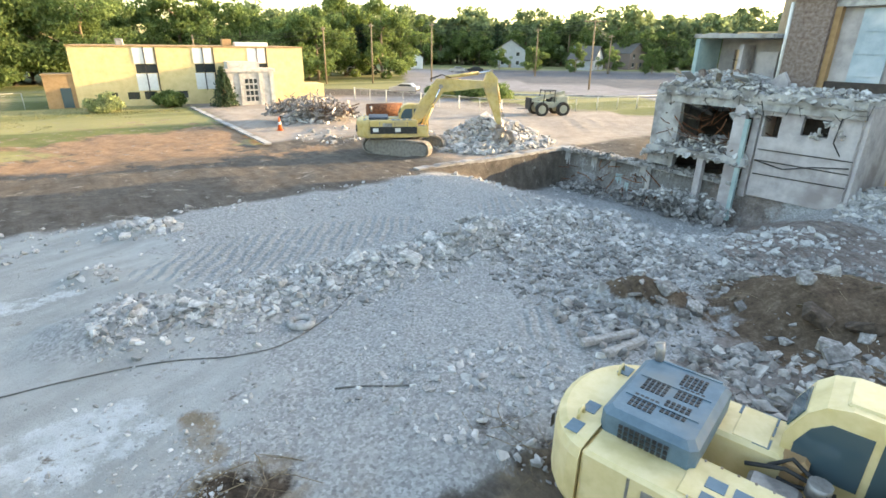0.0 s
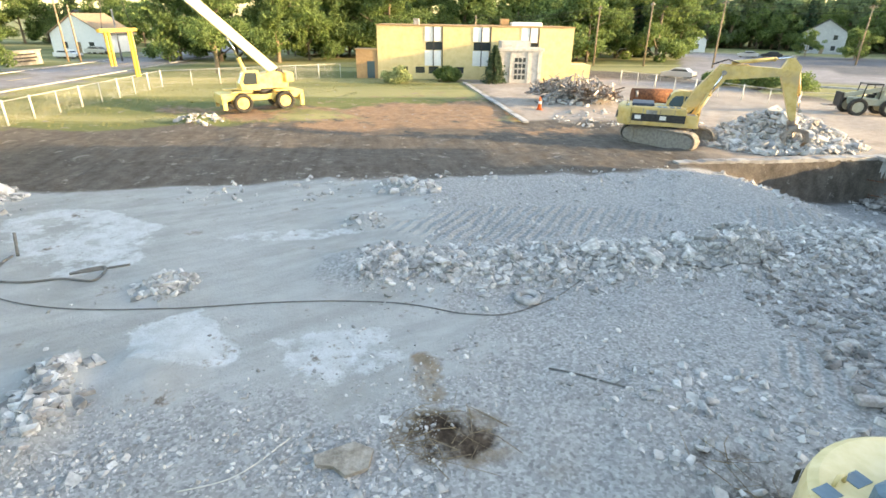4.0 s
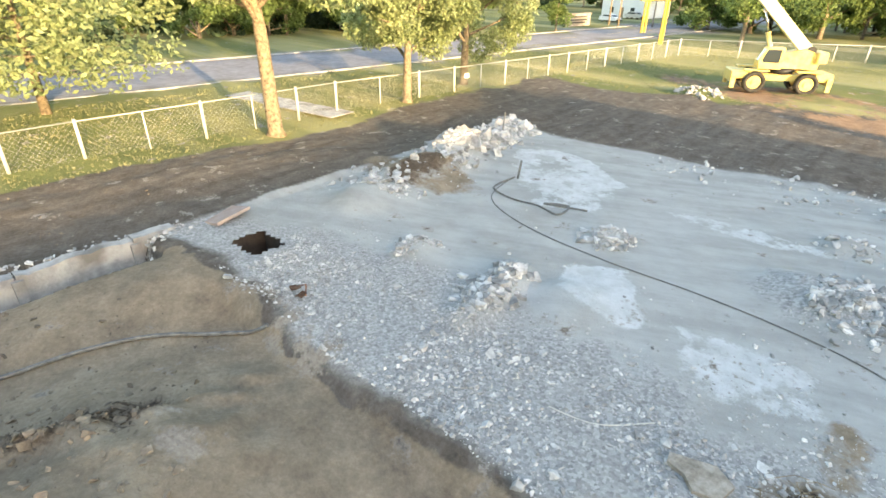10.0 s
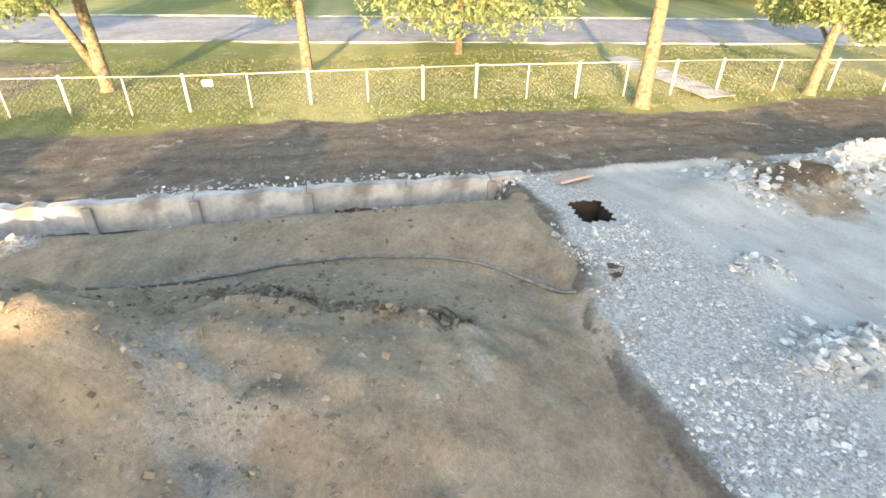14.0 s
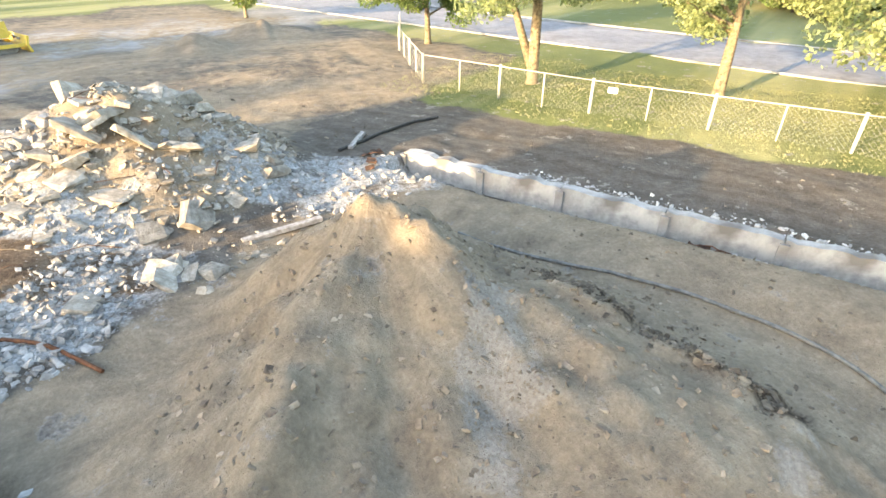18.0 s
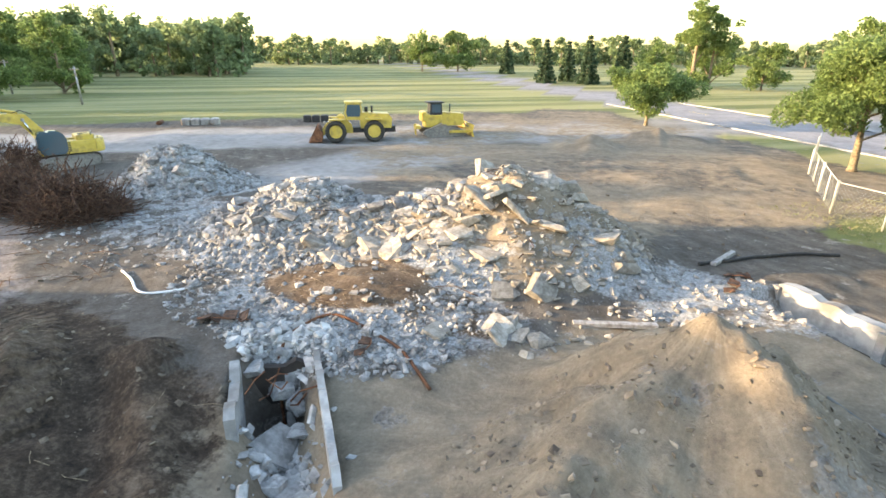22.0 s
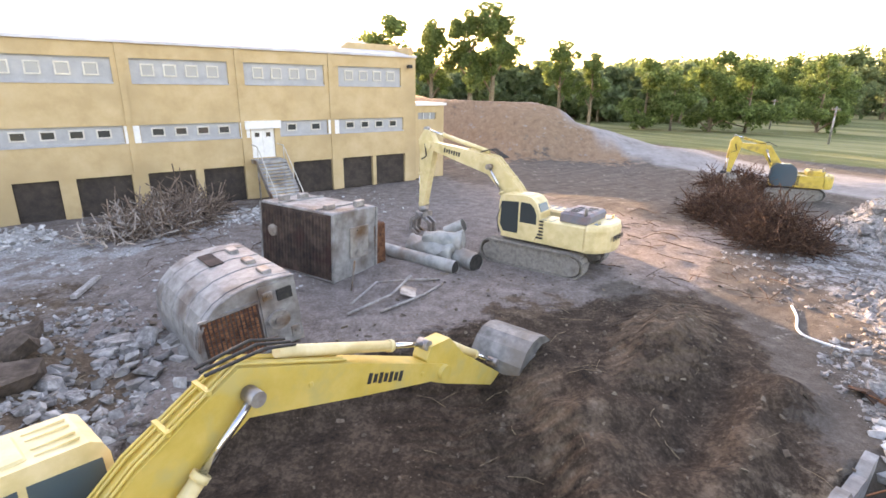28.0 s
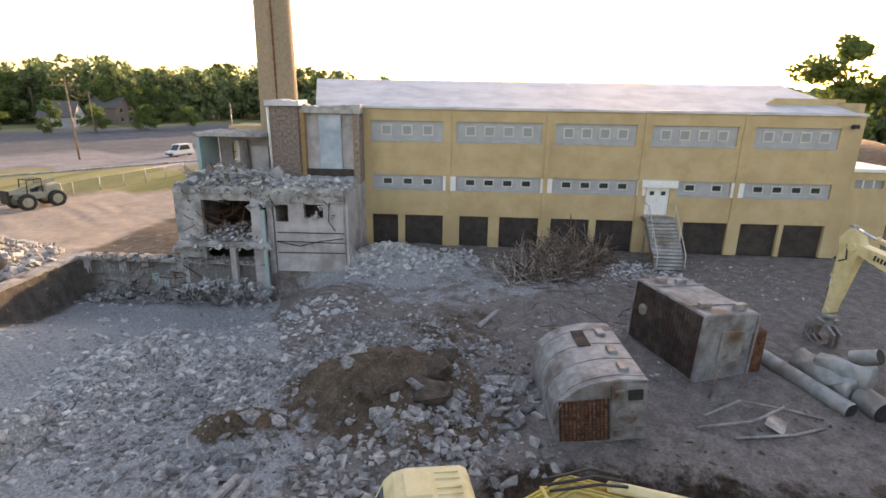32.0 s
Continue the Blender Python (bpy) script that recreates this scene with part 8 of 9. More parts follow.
hose("water_hose", [(-19.6, 7.2), (-18.6, 6.0), (-17.3, 6.3), (-16.5, 7.0), (-15.6, 7.4), (-16.2, 8.1), (-16.6, 7.3), (-15.7, 8.6)], 0.035, HOSE, "coiled black hose on dusty concrete")
hose("water_hose", [(-19.4, 6.9), (-17.6, 5.6), (-15.2, 5.9), (-12.5, 7.3), (-9.8, 9.2), (-7.2, 10.7), (-5.3, 11.2), (-4.3, 11.9), (-3.4, 13.6), (-3.0, 14.6)], 0.018, HOSE, "long grey hose snaking over the slab")
hose("water_hose", [(-3.0, 14.7), (-1.6, 16.2), (0.6, 17.0), (2.4, 18.5), (4.0, 20.8)], 0.024, HOSE, "grey hose running on through rubble")
hose("dirt_pipe", [(-11.0, -2.0), (-11.25, -3.2), (-11.1, -5.2), (-9.6, -8.1), (-7.2, -10.7), (-5.4, -13.0)], 0.05, HOSE, "muddy pipe lying across the dirt", "pipe")
hose("dirt_pipe", [(4.0, -10.5), (5.6, -11.8), (8.0, -12.5), (8.6, -10.6), (7.4, -9.3)], 0.05, RUST, "bent rusty pipe over the rubble", "pipe")
hose("dirt_pipe", [(-3.4, -21.0), (-7.0, -23.5), (-9.0, -24.0)], 0.07, BLACK, "dark bent pipe at the dirt track", "pipe")
hose("white_pipe", [(17.4, -13.3), (16.4, -12.8), (15.5, -12.2), (14.9, -12.1), (14.2, -12.5), (13.7, -13.0)], 0.045, WHITE, "bent white plastic pipe on rubble", "pipe")
hose("steel_rod", [(-2.6, 9.9), (-0.9, 10.0)], 0.02, HOSE, "thin dark rod lying on the slab", "rod")
hose("steel_rod", [(-7.0, 3.6), (-6.4, 4.3), (-6.2, 5.4)], 0.013, GALV, "thin pale rod lying at the slab edge", "rod")
tagged(part("steel_stake", Shape().tube([(-19.5, 7.3, 0), (-19.6, 7.45, 0.75)], 0.05, 6), HOSE, None, "short grey stake standing by the hose"), category="stake")
tagged(part("steel_stake", Shape().tube([(-24.9, 8.3, 0), (-25.5, 8.6, 1.35)], 0.04, 6), HOSE, None, "leaning wooden stake on the rubble"), category="stake")
ty = thing("old_tyre", on(-4.15, 12.93, 0) @ Matrix.Scale(0.72, 4), "dusty tyre lying flat on the slab", "tyre")
tor = [(math.cos(a) * 0.42, math.sin(a) * 0.42, 0.13) for a in np.linspace(0, math.tau, 21)]
part("tyre", Shape().tube(tor, 0.14, 10, False), CONC, ty)
part("hub", Shape().tube([(0, 0, 0.02), (0, 0, 0.1)], 0.24, 14), CONC, ty)
sc = thing("broken_slab", on(-5.0, 5.5, 30) @ Matrix.Scale(0.62, 4), "flat broken concrete slab lying on grit", "slab")
part("slab", Shape().prism([(-0.9, 0), (0.2, -0.5), (0.8, -0.2), (0.7, 0.5), (0.1, 0.75), (-0.3, 0.4), (-0.8, 0.35)], 0.02, 0.16, Matrix.Rotation(radians(90), 4, "X")), STONE, sc)
GREYW = mat("grey_timber", [(0.22, 0.20, 0.18), (0.34, 0.32, 0.30), (0.44, 0.42, 0.40)], 6, bump=0.4)
for x, y, tn, l in ((4.2, 12.0, 20, 1.7), (4.5, 11.6, 30, 1.4), (19.0, 13.5, 10, 2.2), (-0.4, -15.2, 15, 2.6), (-4.4, -22.0, 60, 2.0), (12.6, 15.2, -30, 2.4)):
    tagged(part("timber", Shape().box((0, 0, 0.1), (l, 0.22, 0.14), bevel=0.02), GREYW, None, "grey weathered timber lying on rubble", on(x, y, tn)), category="timber", group="loose timbers")


# ---------------------------------------------------------------- rubble
MUDDY = mat("muddy_concrete", [(0.15, 0.14, 0.13), (0.26, 0.25, 0.235), (0.41, 0.395, 0.375)], 2.5, bump=0.5, bump_scale=12, vary=0.4)


def chunk_mesh(name, seed, material, flat=1.0, sharp=0.42):
    """A broken block: a jittered cube with cut corners."""
    rn = random.Random(seed)
    b = bmesh.new()
    for x in (-0.5, 0.5):
        for y in (-0.5, 0.5):
            for z in (-0.5, 0.5):
                for _ in range(2):
                    q = Vector((x, y, z)) + Vector((rn.uniform(-1, 1), rn.uniform(-1, 1), rn.uniform(-1, 1))) * sharp * 0.75
                    q.z *= flat
                    b.verts.new(q)
    bmesh.ops.convex_hull(b, input=b.verts)
    bmesh.ops.delete(b, geom=[v for v in b.verts if not v.link_faces], context="VERTS")
    me = bpy.data.meshes.new(name)
    b.to_mesh(me)
    b.free()
    me.materials.append(material)
    return me


GREYCH = [chunk_mesh("rubble_block", 100 + i, CONC, 0.7 if i % 3 else 0.4) for i in range(8)]
TANCH = [chunk_mesh("stone_block", 200 + i, STONE, 0.5 if i % 3 == 0 else 0.3, 0.36) for i in range(8)]
SOUTHCH = [chunk_mesh("dusty_block", 100 + i, CONCS, 0.7 if i % 3 else 0.4) for i in range(8)]
MUDCH = [chunk_mesh("muddy_block", 300 + i, MUDDY, 0.7 if i % 3 else 0.4) for i in range(8)]


def templates(meshes):
    out = []
    for me in meshes:
        v = np.empty(len(me.vertices) * 3)
        me.vertices.foreach_get("co", v)
        out.append((v.reshape(-1, 3), [tuple(p.vertices) for p in me.polygons]))
    return out


GT, TT = templates(GREYCH), templates(TANCH)


BARE = ((11.0, 12.8, 3.6, 2.3), (6.0, 14.4, 1.4, 1.1), (8.8, -14.7, 3.0, 1.8), (-20.4, 3.2, 2.2, 1.3))   # earth that shows between the rubble


def scatter(name, label, spots, temps, material, seed, sink=0.45):
    """Many blocks in one mesh. spots: arrays of x, y, size."""
    rn = np.random.default_rng(seed)
    vs, fs, n0 = [], [], 0
    X, Y, S = spots
    qa, qb = 0.8 * X + 0.6 * Y, -0.6 * X + 0.8 * Y
    free = ~((qa > HOLE[0][0] - 0.3) & (qa < HOLE[1][0] + 0.3) & (qb > HOLE[0][1] - 0.3) & (qb < HOLE[1][1] + 0.3))
    for cx, cy, rx, ry in BARE:
        free &= (((X - cx) / rx) ** 2 + ((Y - cy) / ry) ** 2 + 0.5 * vnoise(X, Y, 0.9) > 1) | (rn.random(len(X)) < 0.12)
    X, Y, S = X[free], Y[free], S[free]
    Z = land(X, Y)
    for x, y, s, z in zip(X, Y, S, Z):
        tv, tf = temps[rn.integers(len(temps))]
        R = np.array(Euler((rn.normal(0, 0.5), rn.normal(0, 0.5), rn.uniform(0, 6.28))).to_matrix())
        sc = s * np.array([rn.uniform(0.8, 1.5), rn.uniform(0.7, 1.1), rn.uniform(0.6, 1.1)])
        p = (tv * sc) @ R.T + (x, y, z + s * (0.5 - sink) * 0.6)
        vs.append(p)
        fs += [tuple(i + n0 for i in f) for f in tf]
        n0 += len(tv)
    me = bpy.data.meshes.new(name)
    me.from_pydata(np.concatenate(vs).tolist(), [], fs)
    me.materials.append(material)
    return tagged(new(name, me), label, "rubble", kind="stuff")


rs = np.random.default_rng(12)


def ell(n, cx, cy, rx, ry, turn=0.0, s=(0.08, 0.3), power=0.5, pw=2.5):
    a, d = rs.uniform(0, 6.283, n), rs.random(n) ** power
    u, v = d * rx * np.cos(a), d * ry * np.sin(a)
    c, sn = math.cos(radians(turn)), math.sin(radians(turn))
    return cx + u * c - v * sn, cy + u * sn + v * c, s[0] + (s[1] - s[0]) * rs.random(n) ** pw


def grid_patch(n, a0, a1, b0, b1, s=(0.05, 0.2), pw=3.0):
    a, b = rs.uniform(a0, a1, n), rs.uniform(b0, b1, n)
    lie = rs.random(n) < 0.62 + 0.9 * vnoise(a, b, 1.4) + 0.4 * vnoise(a, b, 0.5)
    a, b = a[lie], b[lie]
    n = len(a)
    return 0.8 * a - 0.6 * b, 0.6 * a + 0.8 * b, s[0] + (s[1] - s[0]) * rs.random(n) ** pw


def along(n, x0, y0, x1, y1, w, s=(0.1, 0.5), pw=2.5):
    t, o = rs.random(n), rs.normal(0, 0.5, n) * w
    dx, dy = x1 - x0, y1 - y0
    l = math.hypot(dx, dy)
    return x0 + dx * t - dy / l * o, y0 + dy * t + dx / l * o, s[0] + (s[1] - s[0]) * rs.random(n) ** pw


def joined(*spots):
    return [np.concatenate(c) for c in zip(*spots)]


CLOD = mat("earth_clod", [(0.07, 0.055, 0.04), (0.14, 0.11, 0.08), (0.22, 0.18, 0.13)], 3, bump=0.4, vary=0.3)
scatter("slab_rubble", "bank of broken grey concrete across the slab", joined(
    along(6500, -9.3, 11.9, 0.8, 18.6, 1.5, (0.02, 0.2), 4), along(3200, 0.8, 18.6, 9, 24, 2.4, (0.02, 0.2), 4), along(600, 4, 20, 16, 22, 4.5, (0.05, 0.32))), GT, CONC, 1)
scatter("slab_grit", "small grey rubble strewn over the slab's near edge", joined(
    grid_patch(15000, -13.5, 1.0, 5.2, 8.2, (0.012, 0.075), 4), grid_patch(260, -13.5, 1.0, 5.2, 8.4, (0.07, 0.17), 3), grid_patch(2200, -13.5, 3.0, 7.8, 10.0, (0.014, 0.06), 5), grid_patch(1500, -4, 8, 8.0, 13, (0.014, 0.09), 4), grid_patch(3000, 2, 16, 9, 24, (0.015, 0.11), 4), grid_patch(500, -16, 2, 9, 25, (0.02, 0.08)),
    grid_patch(700, -8, 18, 22, 25.6, (0.03, 0.22), 4), ell(700, 2.0, 9.8, 3.5, 2.0, 0, (0.025, 0.18), 0.5, 4), grid_patch(1600, 12, 26, 6, 14, (0.02, 0.17), 4), grid_patch(1200, 18, 30, 12, 25, (0.03, 0.26), 4)), GT, CONC, 2)
scatter("edge_rubble", "grey stones and broken blocks heaped along the slab's far edge", joined(
    along(700, -18.5, 1.2, -23, 5.5, 1.8, (0.04, 0.28)), along(650, -23, 5.5, -27.6, 9.9, 1.5, (0.05, 0.42)), ell(150, -13.5, 8.2, 0.9, 0.9, 0, (0.04, 0.22)), along(420, -10.2, 2.9, -12.0, 4.6, 0.7, (0.025, 0.22)), along(120, -13.5, 1.5, -14.4, 2.7, 0.5, (0.025, 0.18)),
    ell(150, -12.4, 19.8, 1.5, 1.2, 0, (0.05, 0.35)), ell(70, -11.5, 15.3, 1, 1, 0, (0.04, 0.2)), ell(110, -34.5, 26.5, 2.2, 1.5, 0, (0.06, 0.35)), along(900, -17.0, -5, -9.2, -16.2, 0.7, (0.03, 0.13)), along(250, -15.4, -6, -12.6, -9.5, 0.4, (0.05, 0.28))), GT, CONC, 3)
scatter("machine_rubble", "broken concrete heaped with brown earth beside the excavator", joined(
    ell(2200, 7.5, 11.0, 5.5, 2.4, -40, (0.02, 0.24), 0.5, 4), ell(3000, 5.6, 17.0, 4.2, 4.4, 0, (0.02, 0.19), 0.5, 4), ell(1200, 14.0, 15.5, 3.5, 2.5, 0, (0.02, 0.19), 0.5, 4), along(1300, 5.0, 17.5, 14.5, 17.0, 1.8, (0.03, 0.22), 3), ell(150, 14.0, 9.0, 2.6, 1.8, -40, (0.05, 0.34)), ell(160, 12, 12, 5, 3, -40, (0.03, 0.2)), ell(90, 7.6, 14.2, 2.2, 1.8, -40, (0.03, 0.2)), ell(280, 9.2, 8.6, 4.5, 1.6, -40, (0.03, 0.3), 0.5, 3), along(700, 11, 15.6, 17.5, 11.0, 1.2, (0.03, 0.22), 3)), GT, MUDDY, 4)
scatter("works_rubble", "grey rubble along the foot of the works", joined(
    along(1000, 19.5, 25.0, 26, 19.5, 2.2, (0.05, 0.32)), along(800, 26, 17, 33, 9, 2.2, (0.04, 0.25)), grid_patch(900, 27, 34, -20, 6, (0.03, 0.15)), grid_patch(1100, 18, 30, -8, 8, (0.025, 0.13))), GT, CONC, 5)
scatter("south_rubble", "pale broken concrete in the southern heap", joined(
    ell(7500, 13.0, -19.8, 7.2, 4.6, 10, (0.03, 0.27), 0.5, 4), ell(3600, 9.0, -13.8, 6.0, 3.6, 0, (0.02, 0.17), 0.5, 4), ell(2800, 25.4, -24.6, 4.8, 3.6, 20, (0.04, 0.28), 0.5, 3), ell(2600, 7.6, -12.0, 3.8, 2.0, 0, (0.02, 0.17), 0.5, 4), ell(1500, -2, -18.0, 5.5, 2.4, 0, (0.015, 0.2), 0.5, 5), ell(2200, 19, -18, 8, 5, 0, (0.015, 0.16), 0.5, 5)), GT, CONCS, 6)
scatter("south_stones", "tan broken slabs and stones on the southern heap", joined(
    ell(3600, 4.0, -20.0, 5.6, 4.4, 10, (0.02, 0.2), 0.5, 4), ell(700, 9, -17.6, 4.5, 2.5, 10, (0.04, 0.26), 0.5, 4), ell(150, 2.4, -14.4, 3.4, 1.8, 0, (0.03, 0.24), 0.5, 3)), TT, STONE, 7, 0.35)
scatter("yard_rubble", "broken grey concrete piled by the yard wall", joined(ell(2600, 3.2, 40.4, 5.4, 3.4, 25, (0.06, 0.42)), ell(200, -12, 52, 4.6, 2.5, 25, (0.08, 0.5)), ell(200, -6, 44, 7, 4, 0, (0.04, 0.3))), GT, CONC, 8, 0.1)
scatter("dirt_clods", "small brown clods strewn over the dirt", joined(
    along(700, -5.8, -9.8, -8.2, -4.0, 0.6, (0.03, 0.14), 3), grid_patch(600, -23.5, -17.5, -10, 25, (0.02, 0.09), 4), ell(900, 12, -3, 9, 7, 0, (0.02, 0.12), 0.5, 4), ell(600, -9.5, -8, 4, 5, 0, (0.02, 0.1), 0.5, 4), ell(800, 20, -10, 12, 8, 0, (0.02, 0.13), 0.5, 4), ell(400, 0, -30, 14, 8, 0, (0.02, 0.15), 0.5, 4), ell(500, 12.3, 12, 5, 3, -40, (0.03, 0.2), 0.5, 3)), TT, CLOD, 9)

scatter("mound_clods", "small tan clods lying on the earth mound", joined(ell(4200, -3.2, -7.4, 6.0, 5.5, 0, (0.012, 0.12), 0.5, 5), ell(500, -3.3, -6.2, 1.2, 3.0, -25, (0.015, 0.07), 0.5, 3)), TT, mat("tan_clod", [(0.13, 0.10, 0.075), (0.21, 0.165, 0.12), (0.30, 0.245, 0.185)], 3, bump=0.4, vary=0.3), 19)
scatter("channel_rubble", "pale rubble fallen into the broken channel", joined(along(420, 5.6, -6.5, 7.3, -8.6, 0.8, (0.03, 0.3), 3.5), ell(500, 8.6, -10.9, 1.8, 1.0, 0, (0.03, 0.3), 0.5, 3)), GT, CONC, 20)


def tufts(name, label, X, Y, size, material, seed):
    """Upright blades of grass, three to a tuft."""
    rn = np.random.default_rng(seed)
    X, Y = np.repeat(X, 3), np.repeat(Y, 3)
    n = len(X)
    X, Y = X + rn.normal(0, size * 0.5, n), Y + rn.normal(0, size * 0.5, n)
    Z = land(X, Y)
    a, h, w = rn.uniform(0, 6.283, n), size * (0.5 + rn.random(n)), size * 0.28
    lx, ly = rn.normal(0, 0.3, n) * h, rn.normal(0, 0.3, n) * h
    V = np.stack([np.stack([X - np.cos(a) * w, Y - np.sin(a) * w, Z - 0.02], 1), np.stack([X + np.cos(a) * w, Y + np.sin(a) * w, Z - 0.02], 1), np.stack([X + lx, Y + ly, Z + h], 1)], 1).reshape(-1, 3)
    me = bpy.data.meshes.new(name)
    me.vertices.add(3 * n)
    me.vertices.foreach_set("co", V.ravel())
    me.loops.add(3 * n)
    me.loops.foreach_set("vertex_index", np.arange(3 * n))
    me.polygons.add(n)
    me.polygons.foreach_set("loop_start", np.arange(0, 3 * n, 3))
    me.update()
    me.materials.append(material)
    return tagged(new(name, me), label, "grass", kind="stuff")


GRASS = mat("sunlit_grass", [(0.13, 0.14, 0.055), (0.21, 0.205, 0.09), (0.31, 0.285, 0.145)], 0.25, rough=0.8, vary=0.3)
ga, gb = rs.uniform(-38, -24.2, 16000), rs.uniform(-20, 62, 16000)
tufts("roadside_grass", "sunlit mown grass along the fence", 0.8 * ga - 0.6 * gb, 0.6 * ga + 0.8 * gb, 0.075, GRASS, 1)
ga, gb = rs.uniform(-26, 12, 12000), rs.uniform(40.5, 72, 12000)
keep = (-(0.8 * ga - 0.6 * gb + 28.9) * (39.0 - 61.1) + (0.6 * ga + 0.8 * gb - 61.1) * (-13.2 + 28.9)) < -20
lawn_x, lawn_y = 0.8 * ga - 0.6 * gb, 0.6 * ga + 0.8 * gb
keep &= (((lawn_x + 20) / 19) ** 2 + ((lawn_y - 44) / 13) ** 2 > 1 + 0.5 * vnoise(lawn_x, lawn_y, 3.0)) & (((lawn_x + 25) / 17) ** 2 + ((lawn_y - 33) / 5) ** 2 > 1)
tufts("office_lawn", "patchy sunlit lawn before the office", (0.8 * ga - 0.6 * gb)[keep], (0.6 * ga + 0.8 * gb)[keep], 0.08, GRASS, 2)


def loose(name, label, group, meshes, spots, seed, sink=0.2):
    """Large blocks that can be told apart, each an object of its own."""
    rn = random.Random(seed)
    for x, y, s in spots:
        ob = new(name, meshes[rn.randrange(len(meshes))])
        sx, sy, sz = s * rn.uniform(0.9, 1.4), s * rn.uniform(0.7, 1.1), s * rn.uniform(0.7, 1.0)
        ob.matrix_basis = Matrix.LocRotScale((x, y, ground_z(x, y) + sz * (0.35 - sink)), Euler((rn.gauss(0, 0.28), rn.gauss(0, 0.28), rn.uniform(0, 6.28))), (sx, sy, sz))
        tagged(ob, label, "block", group)


def picks(*spots):
    X, Y, S = joined(*spots)
    return list(zip(X.tolist(), Y.tolist(), S.tolist()))


loose("concrete_block", "broken grey concrete block lying on rubble", "blocks on the slab bank", GREYCH, picks(along(40, -8.5, 12.4, 0.8, 18.4, 0.9, (0.22, 0.45), 2), along(14, -22.5, 5.2, -27.4, 9.8, 0.8, (0.2, 0.5), 2)), 1)
loose("concrete_block", "large broken grey concrete block in brown earth", "blocks beside the excavator", MUDCH, picks(ell(40, 9.0, 10.6, 5.0, 2.2, -40, (0.2, 0.42), 0.6, 2), ell(16, 13.6, 8.6, 2.4, 1.6, -40, (0.3, 0.6), 0.6, 1.5), ell(6, 12, 12.4, 4, 2.4, -40, (0.25, 0.45), 0.6, 2)), 2)
BOULD = [chunk_mesh("earth_boulder", 400 + i, mat("mud_caked_stone", [(0.045, 0.033, 0.025), (0.08, 0.06, 0.045), (0.13, 0.10, 0.078)], 2.5, bump=0.6, bump_scale=9), 0.6) for i in range(3)]
loose("mud_boulder", "large mud-caked stone lying in brown earth", "boulders in the brown earth", BOULD, [(11.2, 10.6, 0.95), (12.4, 11.2, 0.8), (9.6, 12.2, 0.65), (13.6, 11.9, 0.6), (10.4, 11.6, 0.5)], 8, 0.25)
loose("stone_slab", "tan broken stone slab tilted on the heap", "slabs on the southern heap", TANCH, picks(ell(80, 4.2, -19.2, 5.2, 3.8, 10, (0.3, 0.85), 0.6, 2.4), ell(22, 8.6, -17.0, 4.0, 2.0, 10, (0.3, 0.75), 0.6, 2), ell(6, 2.6, -13.4, 2.4, 1.0, 0, (0.35, 0.75), 0.6, 1.2)), 3, 0.3)
loose("concrete_block", "pale broken concrete block on the heap", "blocks on the southern heap", SOUTHCH, picks(ell(75, 13.2, -20.2, 6.0, 3.4, 10, (0.25, 0.62), 0.6, 2.4), ell(24, 25.4, -24.4, 4.2, 3.0, 20, (0.3, 0.55), 0.6, 2), ell(14, 9.5, -13.0, 4.5, 2.2, 0, (0.2, 0.42), 0.6, 2)), 4, 0.2)
loose("concrete_block", "pale block fallen into the channel", "blocks in the channel", GREYCH, [(7.2, -8.3, 0.75), (8.3, -10.2, 0.7), (6.2, -7.5, 0.7), (7.9, -8.6, 0.55), (5.6, -6.9, 0.6), (6.9, -8.9, 0.45), (8.9, -9.9, 0.6), (6.6, -7.3, 0.4), (7.5, -9.9, 0.5)], 5, -0.05)
loose("concrete_block", "grey block on the pile by the yard wall", "blocks on the yard pile", GREYCH, picks(ell(40, 3.2, 39.6, 4.8, 2.6, 25, (0.35, 0.7), 0.6, 1.8)), 6, 0.15)
ruin_bits = [WORKS @ Vector((x, -5.4 + rr_.uniform(-0.2, 3.5), 0)) for x in np.linspace(-10, 0, 46)]
for k, p in enumerate(ruin_bits):
    ob = new("fallen_block", GREYCH[k % 8])
    s = rr_.uniform(0.15, 0.42)
    ob.matrix_basis = Matrix.LocRotScale((p.x, p.y, 5.05 + s * 0.25), Euler((rr_.gauss(0, 0.5), rr_.gauss(0, 0.5), rr_.uniform(0, 6))), (s * 1.4, s, s * 0.8))
    tagged(ob, "grey block lying on the broken floor", "block", "blocks on the ruin's floor")
for k in range(26):
    p = RUIN @ Vector((rr_.uniform(-10, -5), rr_.uniform(-0.4, 3.5), 0))
    ob = new("fallen_block", GREYCH[k % 8])
    s = rr_.uniform(0.15, 0.4)
    ob.matrix_basis = Matrix.LocRotScale((p.x, p.y, 1.62 + s * 0.25), Euler((rr_.gauss(0, 0.5), rr_.gauss(0, 0.5), rr_.uniform(0, 6))), (s * 1.4, s, s * 0.8))
    tagged(ob, "grey block lying on the sagging floor", "block", "blocks in the ruin's bay")


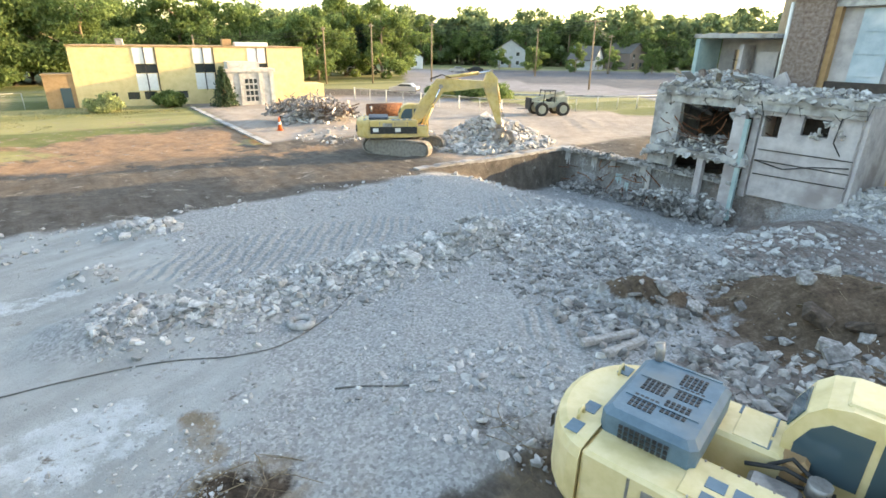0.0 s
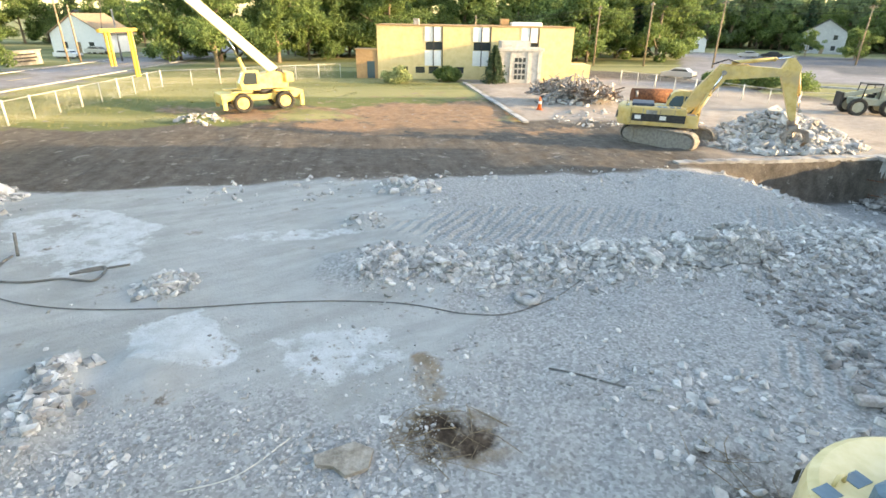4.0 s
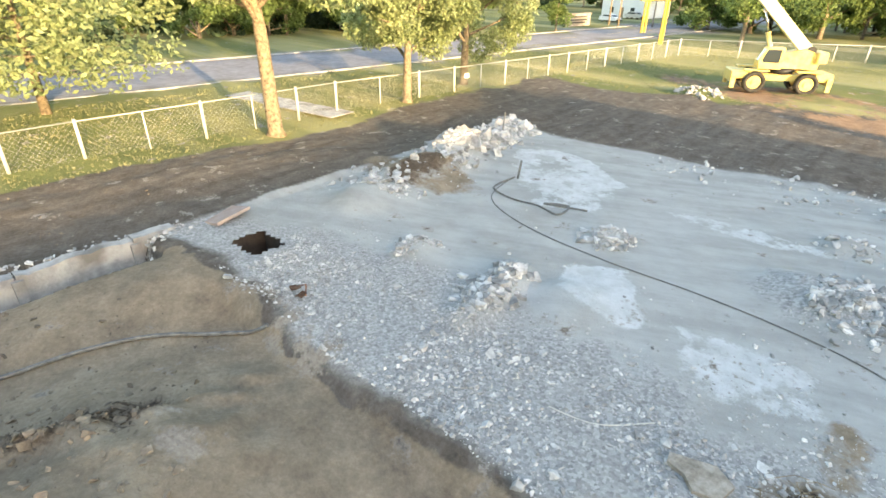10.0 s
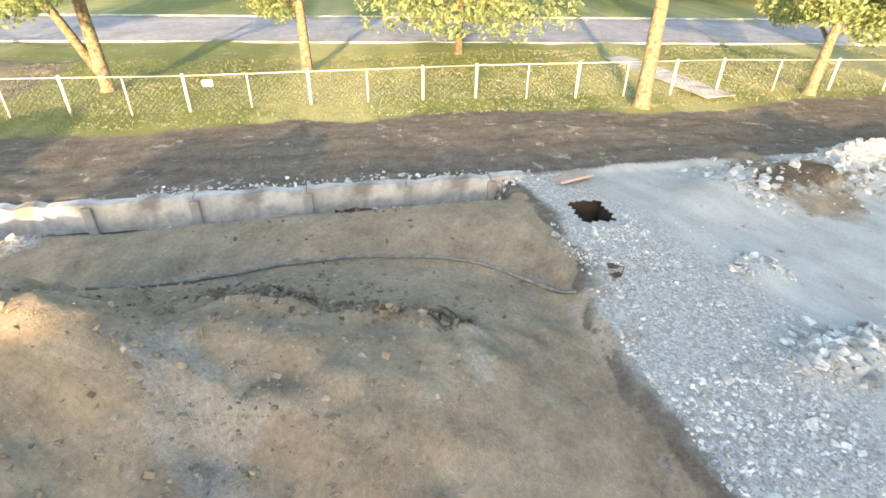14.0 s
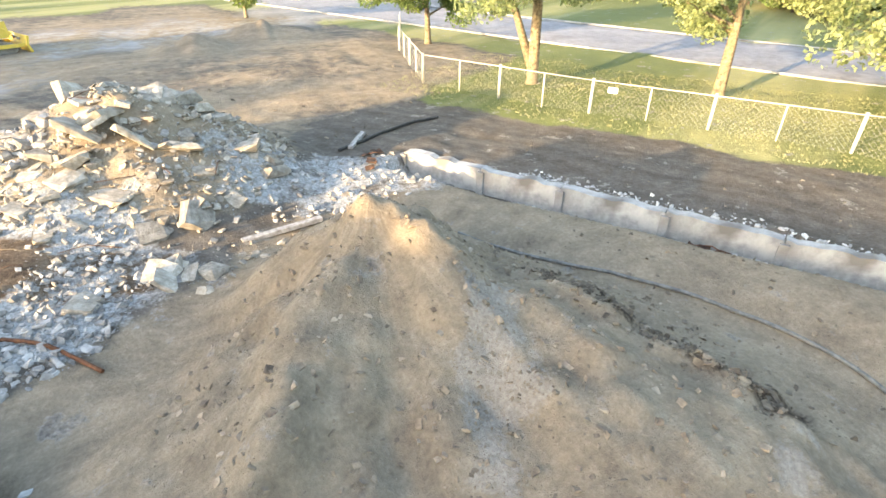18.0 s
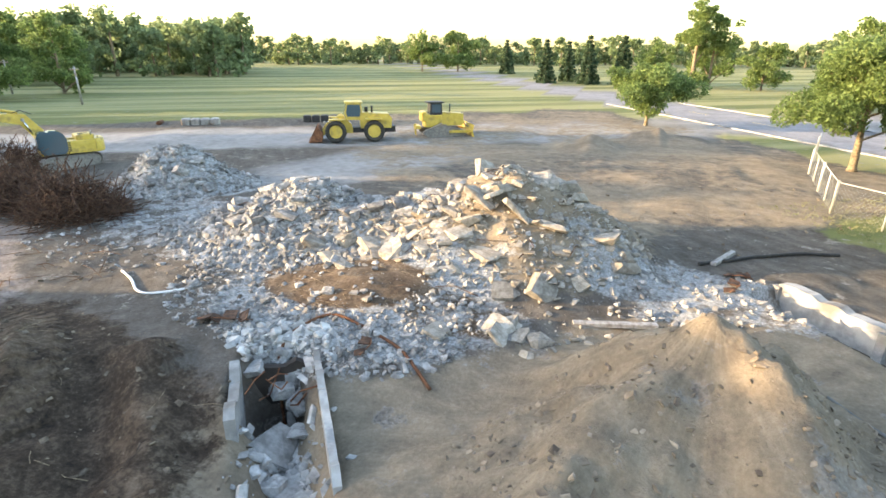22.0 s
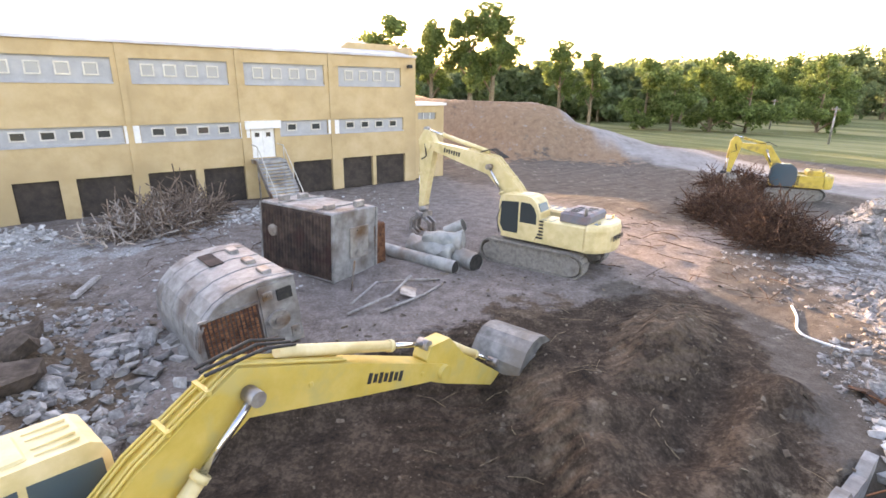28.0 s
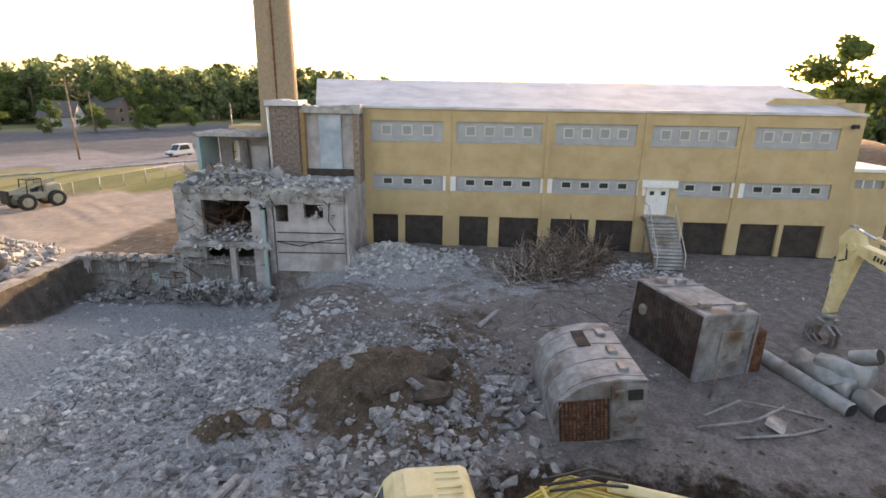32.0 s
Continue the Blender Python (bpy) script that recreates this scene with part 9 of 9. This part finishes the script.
def debris(name, label, frame_, boxes, material, seed, sizes=(0.02, 0.24)):
    """Small broken pieces heaped on floors; boxes: x and y range, floor height, heap height, count."""
    rn = np.random.default_rng(seed)
    vs, fs, n0 = [], [], 0
    for (x0, x1), (y0, y1), z, h, n in boxes:
        for _ in range(n):
            u, v = rn.random(), rn.random()
            s = sizes[0] + (sizes[1] - sizes[0]) * rn.random() ** 4
            x, y = x0 + (x1 - x0) * u, y0 + (y1 - y0) * v
            top = h * (0.35 + 0.65 * math.sin(math.pi * u)) * (0.5 + 0.5 * math.sin(math.pi * v)) * (1 + 0.5 * float(vnoise(x * 3.1, y * 3.1, 1.7)))
            tv, tf = GT[rn.integers(len(GT))]
            R = np.array(Euler((rn.normal(0, 0.6), rn.normal(0, 0.6), rn.uniform(0, 6.28))).to_matrix())
            p = (tv * s * np.array([rn.uniform(0.8, 1.7), rn.uniform(0.6, 1.0), rn.uniform(0.4, 1.0)])) @ R.T + (x, y, z + top * rn.random() ** 0.4)
            vs.append(p)
            fs += [tuple(i + n0 for i in f) for f in tf]
            n0 += len(tv)
    me = bpy.data.meshes.new(name)
    me.from_pydata(np.concatenate(vs).tolist(), [], fs)
    me.materials.append(material)
    ob = tagged(new(name, me), label, "rubble", kind="stuff")
    ob.matrix_basis = frame_
    return ob


debris("ruin_debris", "grey and brown debris heaped on the ruin's broken floors", RUIN,
       [((-10.4, -4.2), (-0.5, 3.6), 5.0, 0.75, 1500), ((-4.4, 0.2), (-0.45, 2.2), 5.02, 0.32, 600), ((-10.5, -4.6), (-0.7, 3.2), 1.6, 0.6, 900), ((-10.4, -4.4), (-1.8, -0.2), -1.6, 0.9, 700), ((-10.8, -9.0), (-0.5, 0.3), 0.8, 1.2, 250), ((-2.0, -0.6), (-0.25, 0.1), 3.0, 1.1, 60), ((-5.8, -4.2), (-0.7, 0.1), 3.6, 0.9, 90), ((-10.4, 0.1), (-0.75, -0.3), 4.6, 0.45, 190), ((-10.6, -4.4), (-0.9, -0.5), 1.1, 0.4, 120), ((-10.8, -10.2), (0, 4.5), 4.6, 0.8, 300)], CONC, 41)
debris("basement_debris", "broken concrete fallen along the basement's open wall", pose(*ab(30.3, 25.6), 0, 0, 0, -53.13),
       [((0, 12.6), (-1.6, 0.1), -2.5, 0.9, 900), ((-0.2, 12.6), (-0.5, 0.7), 0.10, 0.15, 700)], MUDDY, 42, (0.03, 0.3))
sheets = random.Random(9)
for k in range(16):
    x_, y_ = sheets.uniform(-10.2, -4.6), sheets.uniform(-0.3, 3.0)
    l_, w_ = sheets.uniform(0.5, 1.5), sheets.uniform(0.12, 0.6)
    m_ = RUIN @ Matrix.Translation((x_, y_, 5.55 + sheets.uniform(-0.1, 0.35))) @ Euler((sheets.gauss(0, 0.45), sheets.gauss(0, 0.45), sheets.uniform(0, 6.28))).to_matrix().to_4x4()
    tagged(part("torn_board", Shape().box((0, 0, 0), (l_, w_, 0.04)), (WHITE, WOOD, SIDING, STONE)[k % 4], None, "torn board lying in the ruin's debris", m_), category="board", group="boards in the debris")


# rusty scraps half buried in the rubble, roots and twigs in the dug earth
def bent_sheet(x, y, turn, size, label):
    b = thing("rusty_scrap", on(x, y, turn), label, "scrap")
    sh = Shape()
    for i in range(4):
        sh.box((size * (i - 1.5) * 0.42, 0, 0.12 + 0.07 * math.sin(i * 2.1)), (size * 0.44, size * 0.6, 0.025), Euler((0.15 * i - 0.2, 0.5 * math.cos(i * 1.7), 0.1 * i)).to_matrix())
    part("sheet", sh, RUSTD, b)
    part("bar", Shape().tube([(-size, 0.1, 0.05), (0, 0.25, 0.22), (size * 0.9, 0.05, 0.1)], 0.02, 6), RUST, b)
    return b


for (x, y), tn, sz in zip([(-12.7, -10.0), (-12.0, -1.3), (11.0, -11.3), (-4.2, -18.9), (6.3, -11.3), (-4.6, -20.2)], (120, 30, 20, 70, 100, 10, 40), (0.8, 0.35, 0.9, 0.6, 0.5, 0.5, 0.4)):
    bent_sheet(x, y, tn, sz, "bent rusty sheet and bar half buried in rubble")


def twigs(name, label, spots, r, l, material, seed):
    rn, sh = random.Random(seed), Shape()
    for x, y, s in spots:
        z, a, q = ground_z(x, y), rn.uniform(0, math.tau), rn.uniform(*l) / 2
        d = Vector((math.cos(a) * q, math.sin(a) * q, 0))
        k = Vector((rn.gauss(0, 0.15) * q, rn.gauss(0, 0.15) * q, rn.uniform(0.02, 0.25) * q))
        p = Vector((x, y, z + 0.02))
        sh.tube([p - d, p + k, p + d + k * 0.5], r * rn.uniform(0.6, 1.5), 4, False, False)
    return tagged(part(name, sh, material, None, label), category="twigs", kind="stuff")


twigs("root_litter", "torn roots and twigs strewn over dug earth", picks(ell(40, 11, -4, 6.5, 5, -40, (0.1, 0.2)), ell(40, -3.6, 6.9, 1.2, 0.8, 30, (0.1, 0.2)), ell(25, 1.5, 8.3, 1.6, 0.8, -30, (0.1, 0.2)), ell(50, 11.5, 11.5, 4.5, 2.6, -40, (0.1, 0.2)), ell(40, 8.4, -14.8, 3, 2, 0, (0.1, 0.2))), 0.007, (0.3, 1.1), BARK, 5)
twigs("bar_litter", "thin bent bars scattered about the yard and rubble", picks(ell(90, 25, -13, 8, 6, 0, (0.1, 0.2)), ell(40, 24, 10, 6, 4, 0, (0.1, 0.2)), ell(40, 9, -18, 8, 5, 0, (0.1, 0.2))), 0.013, (0.5, 2.0), RUSTD, 6)
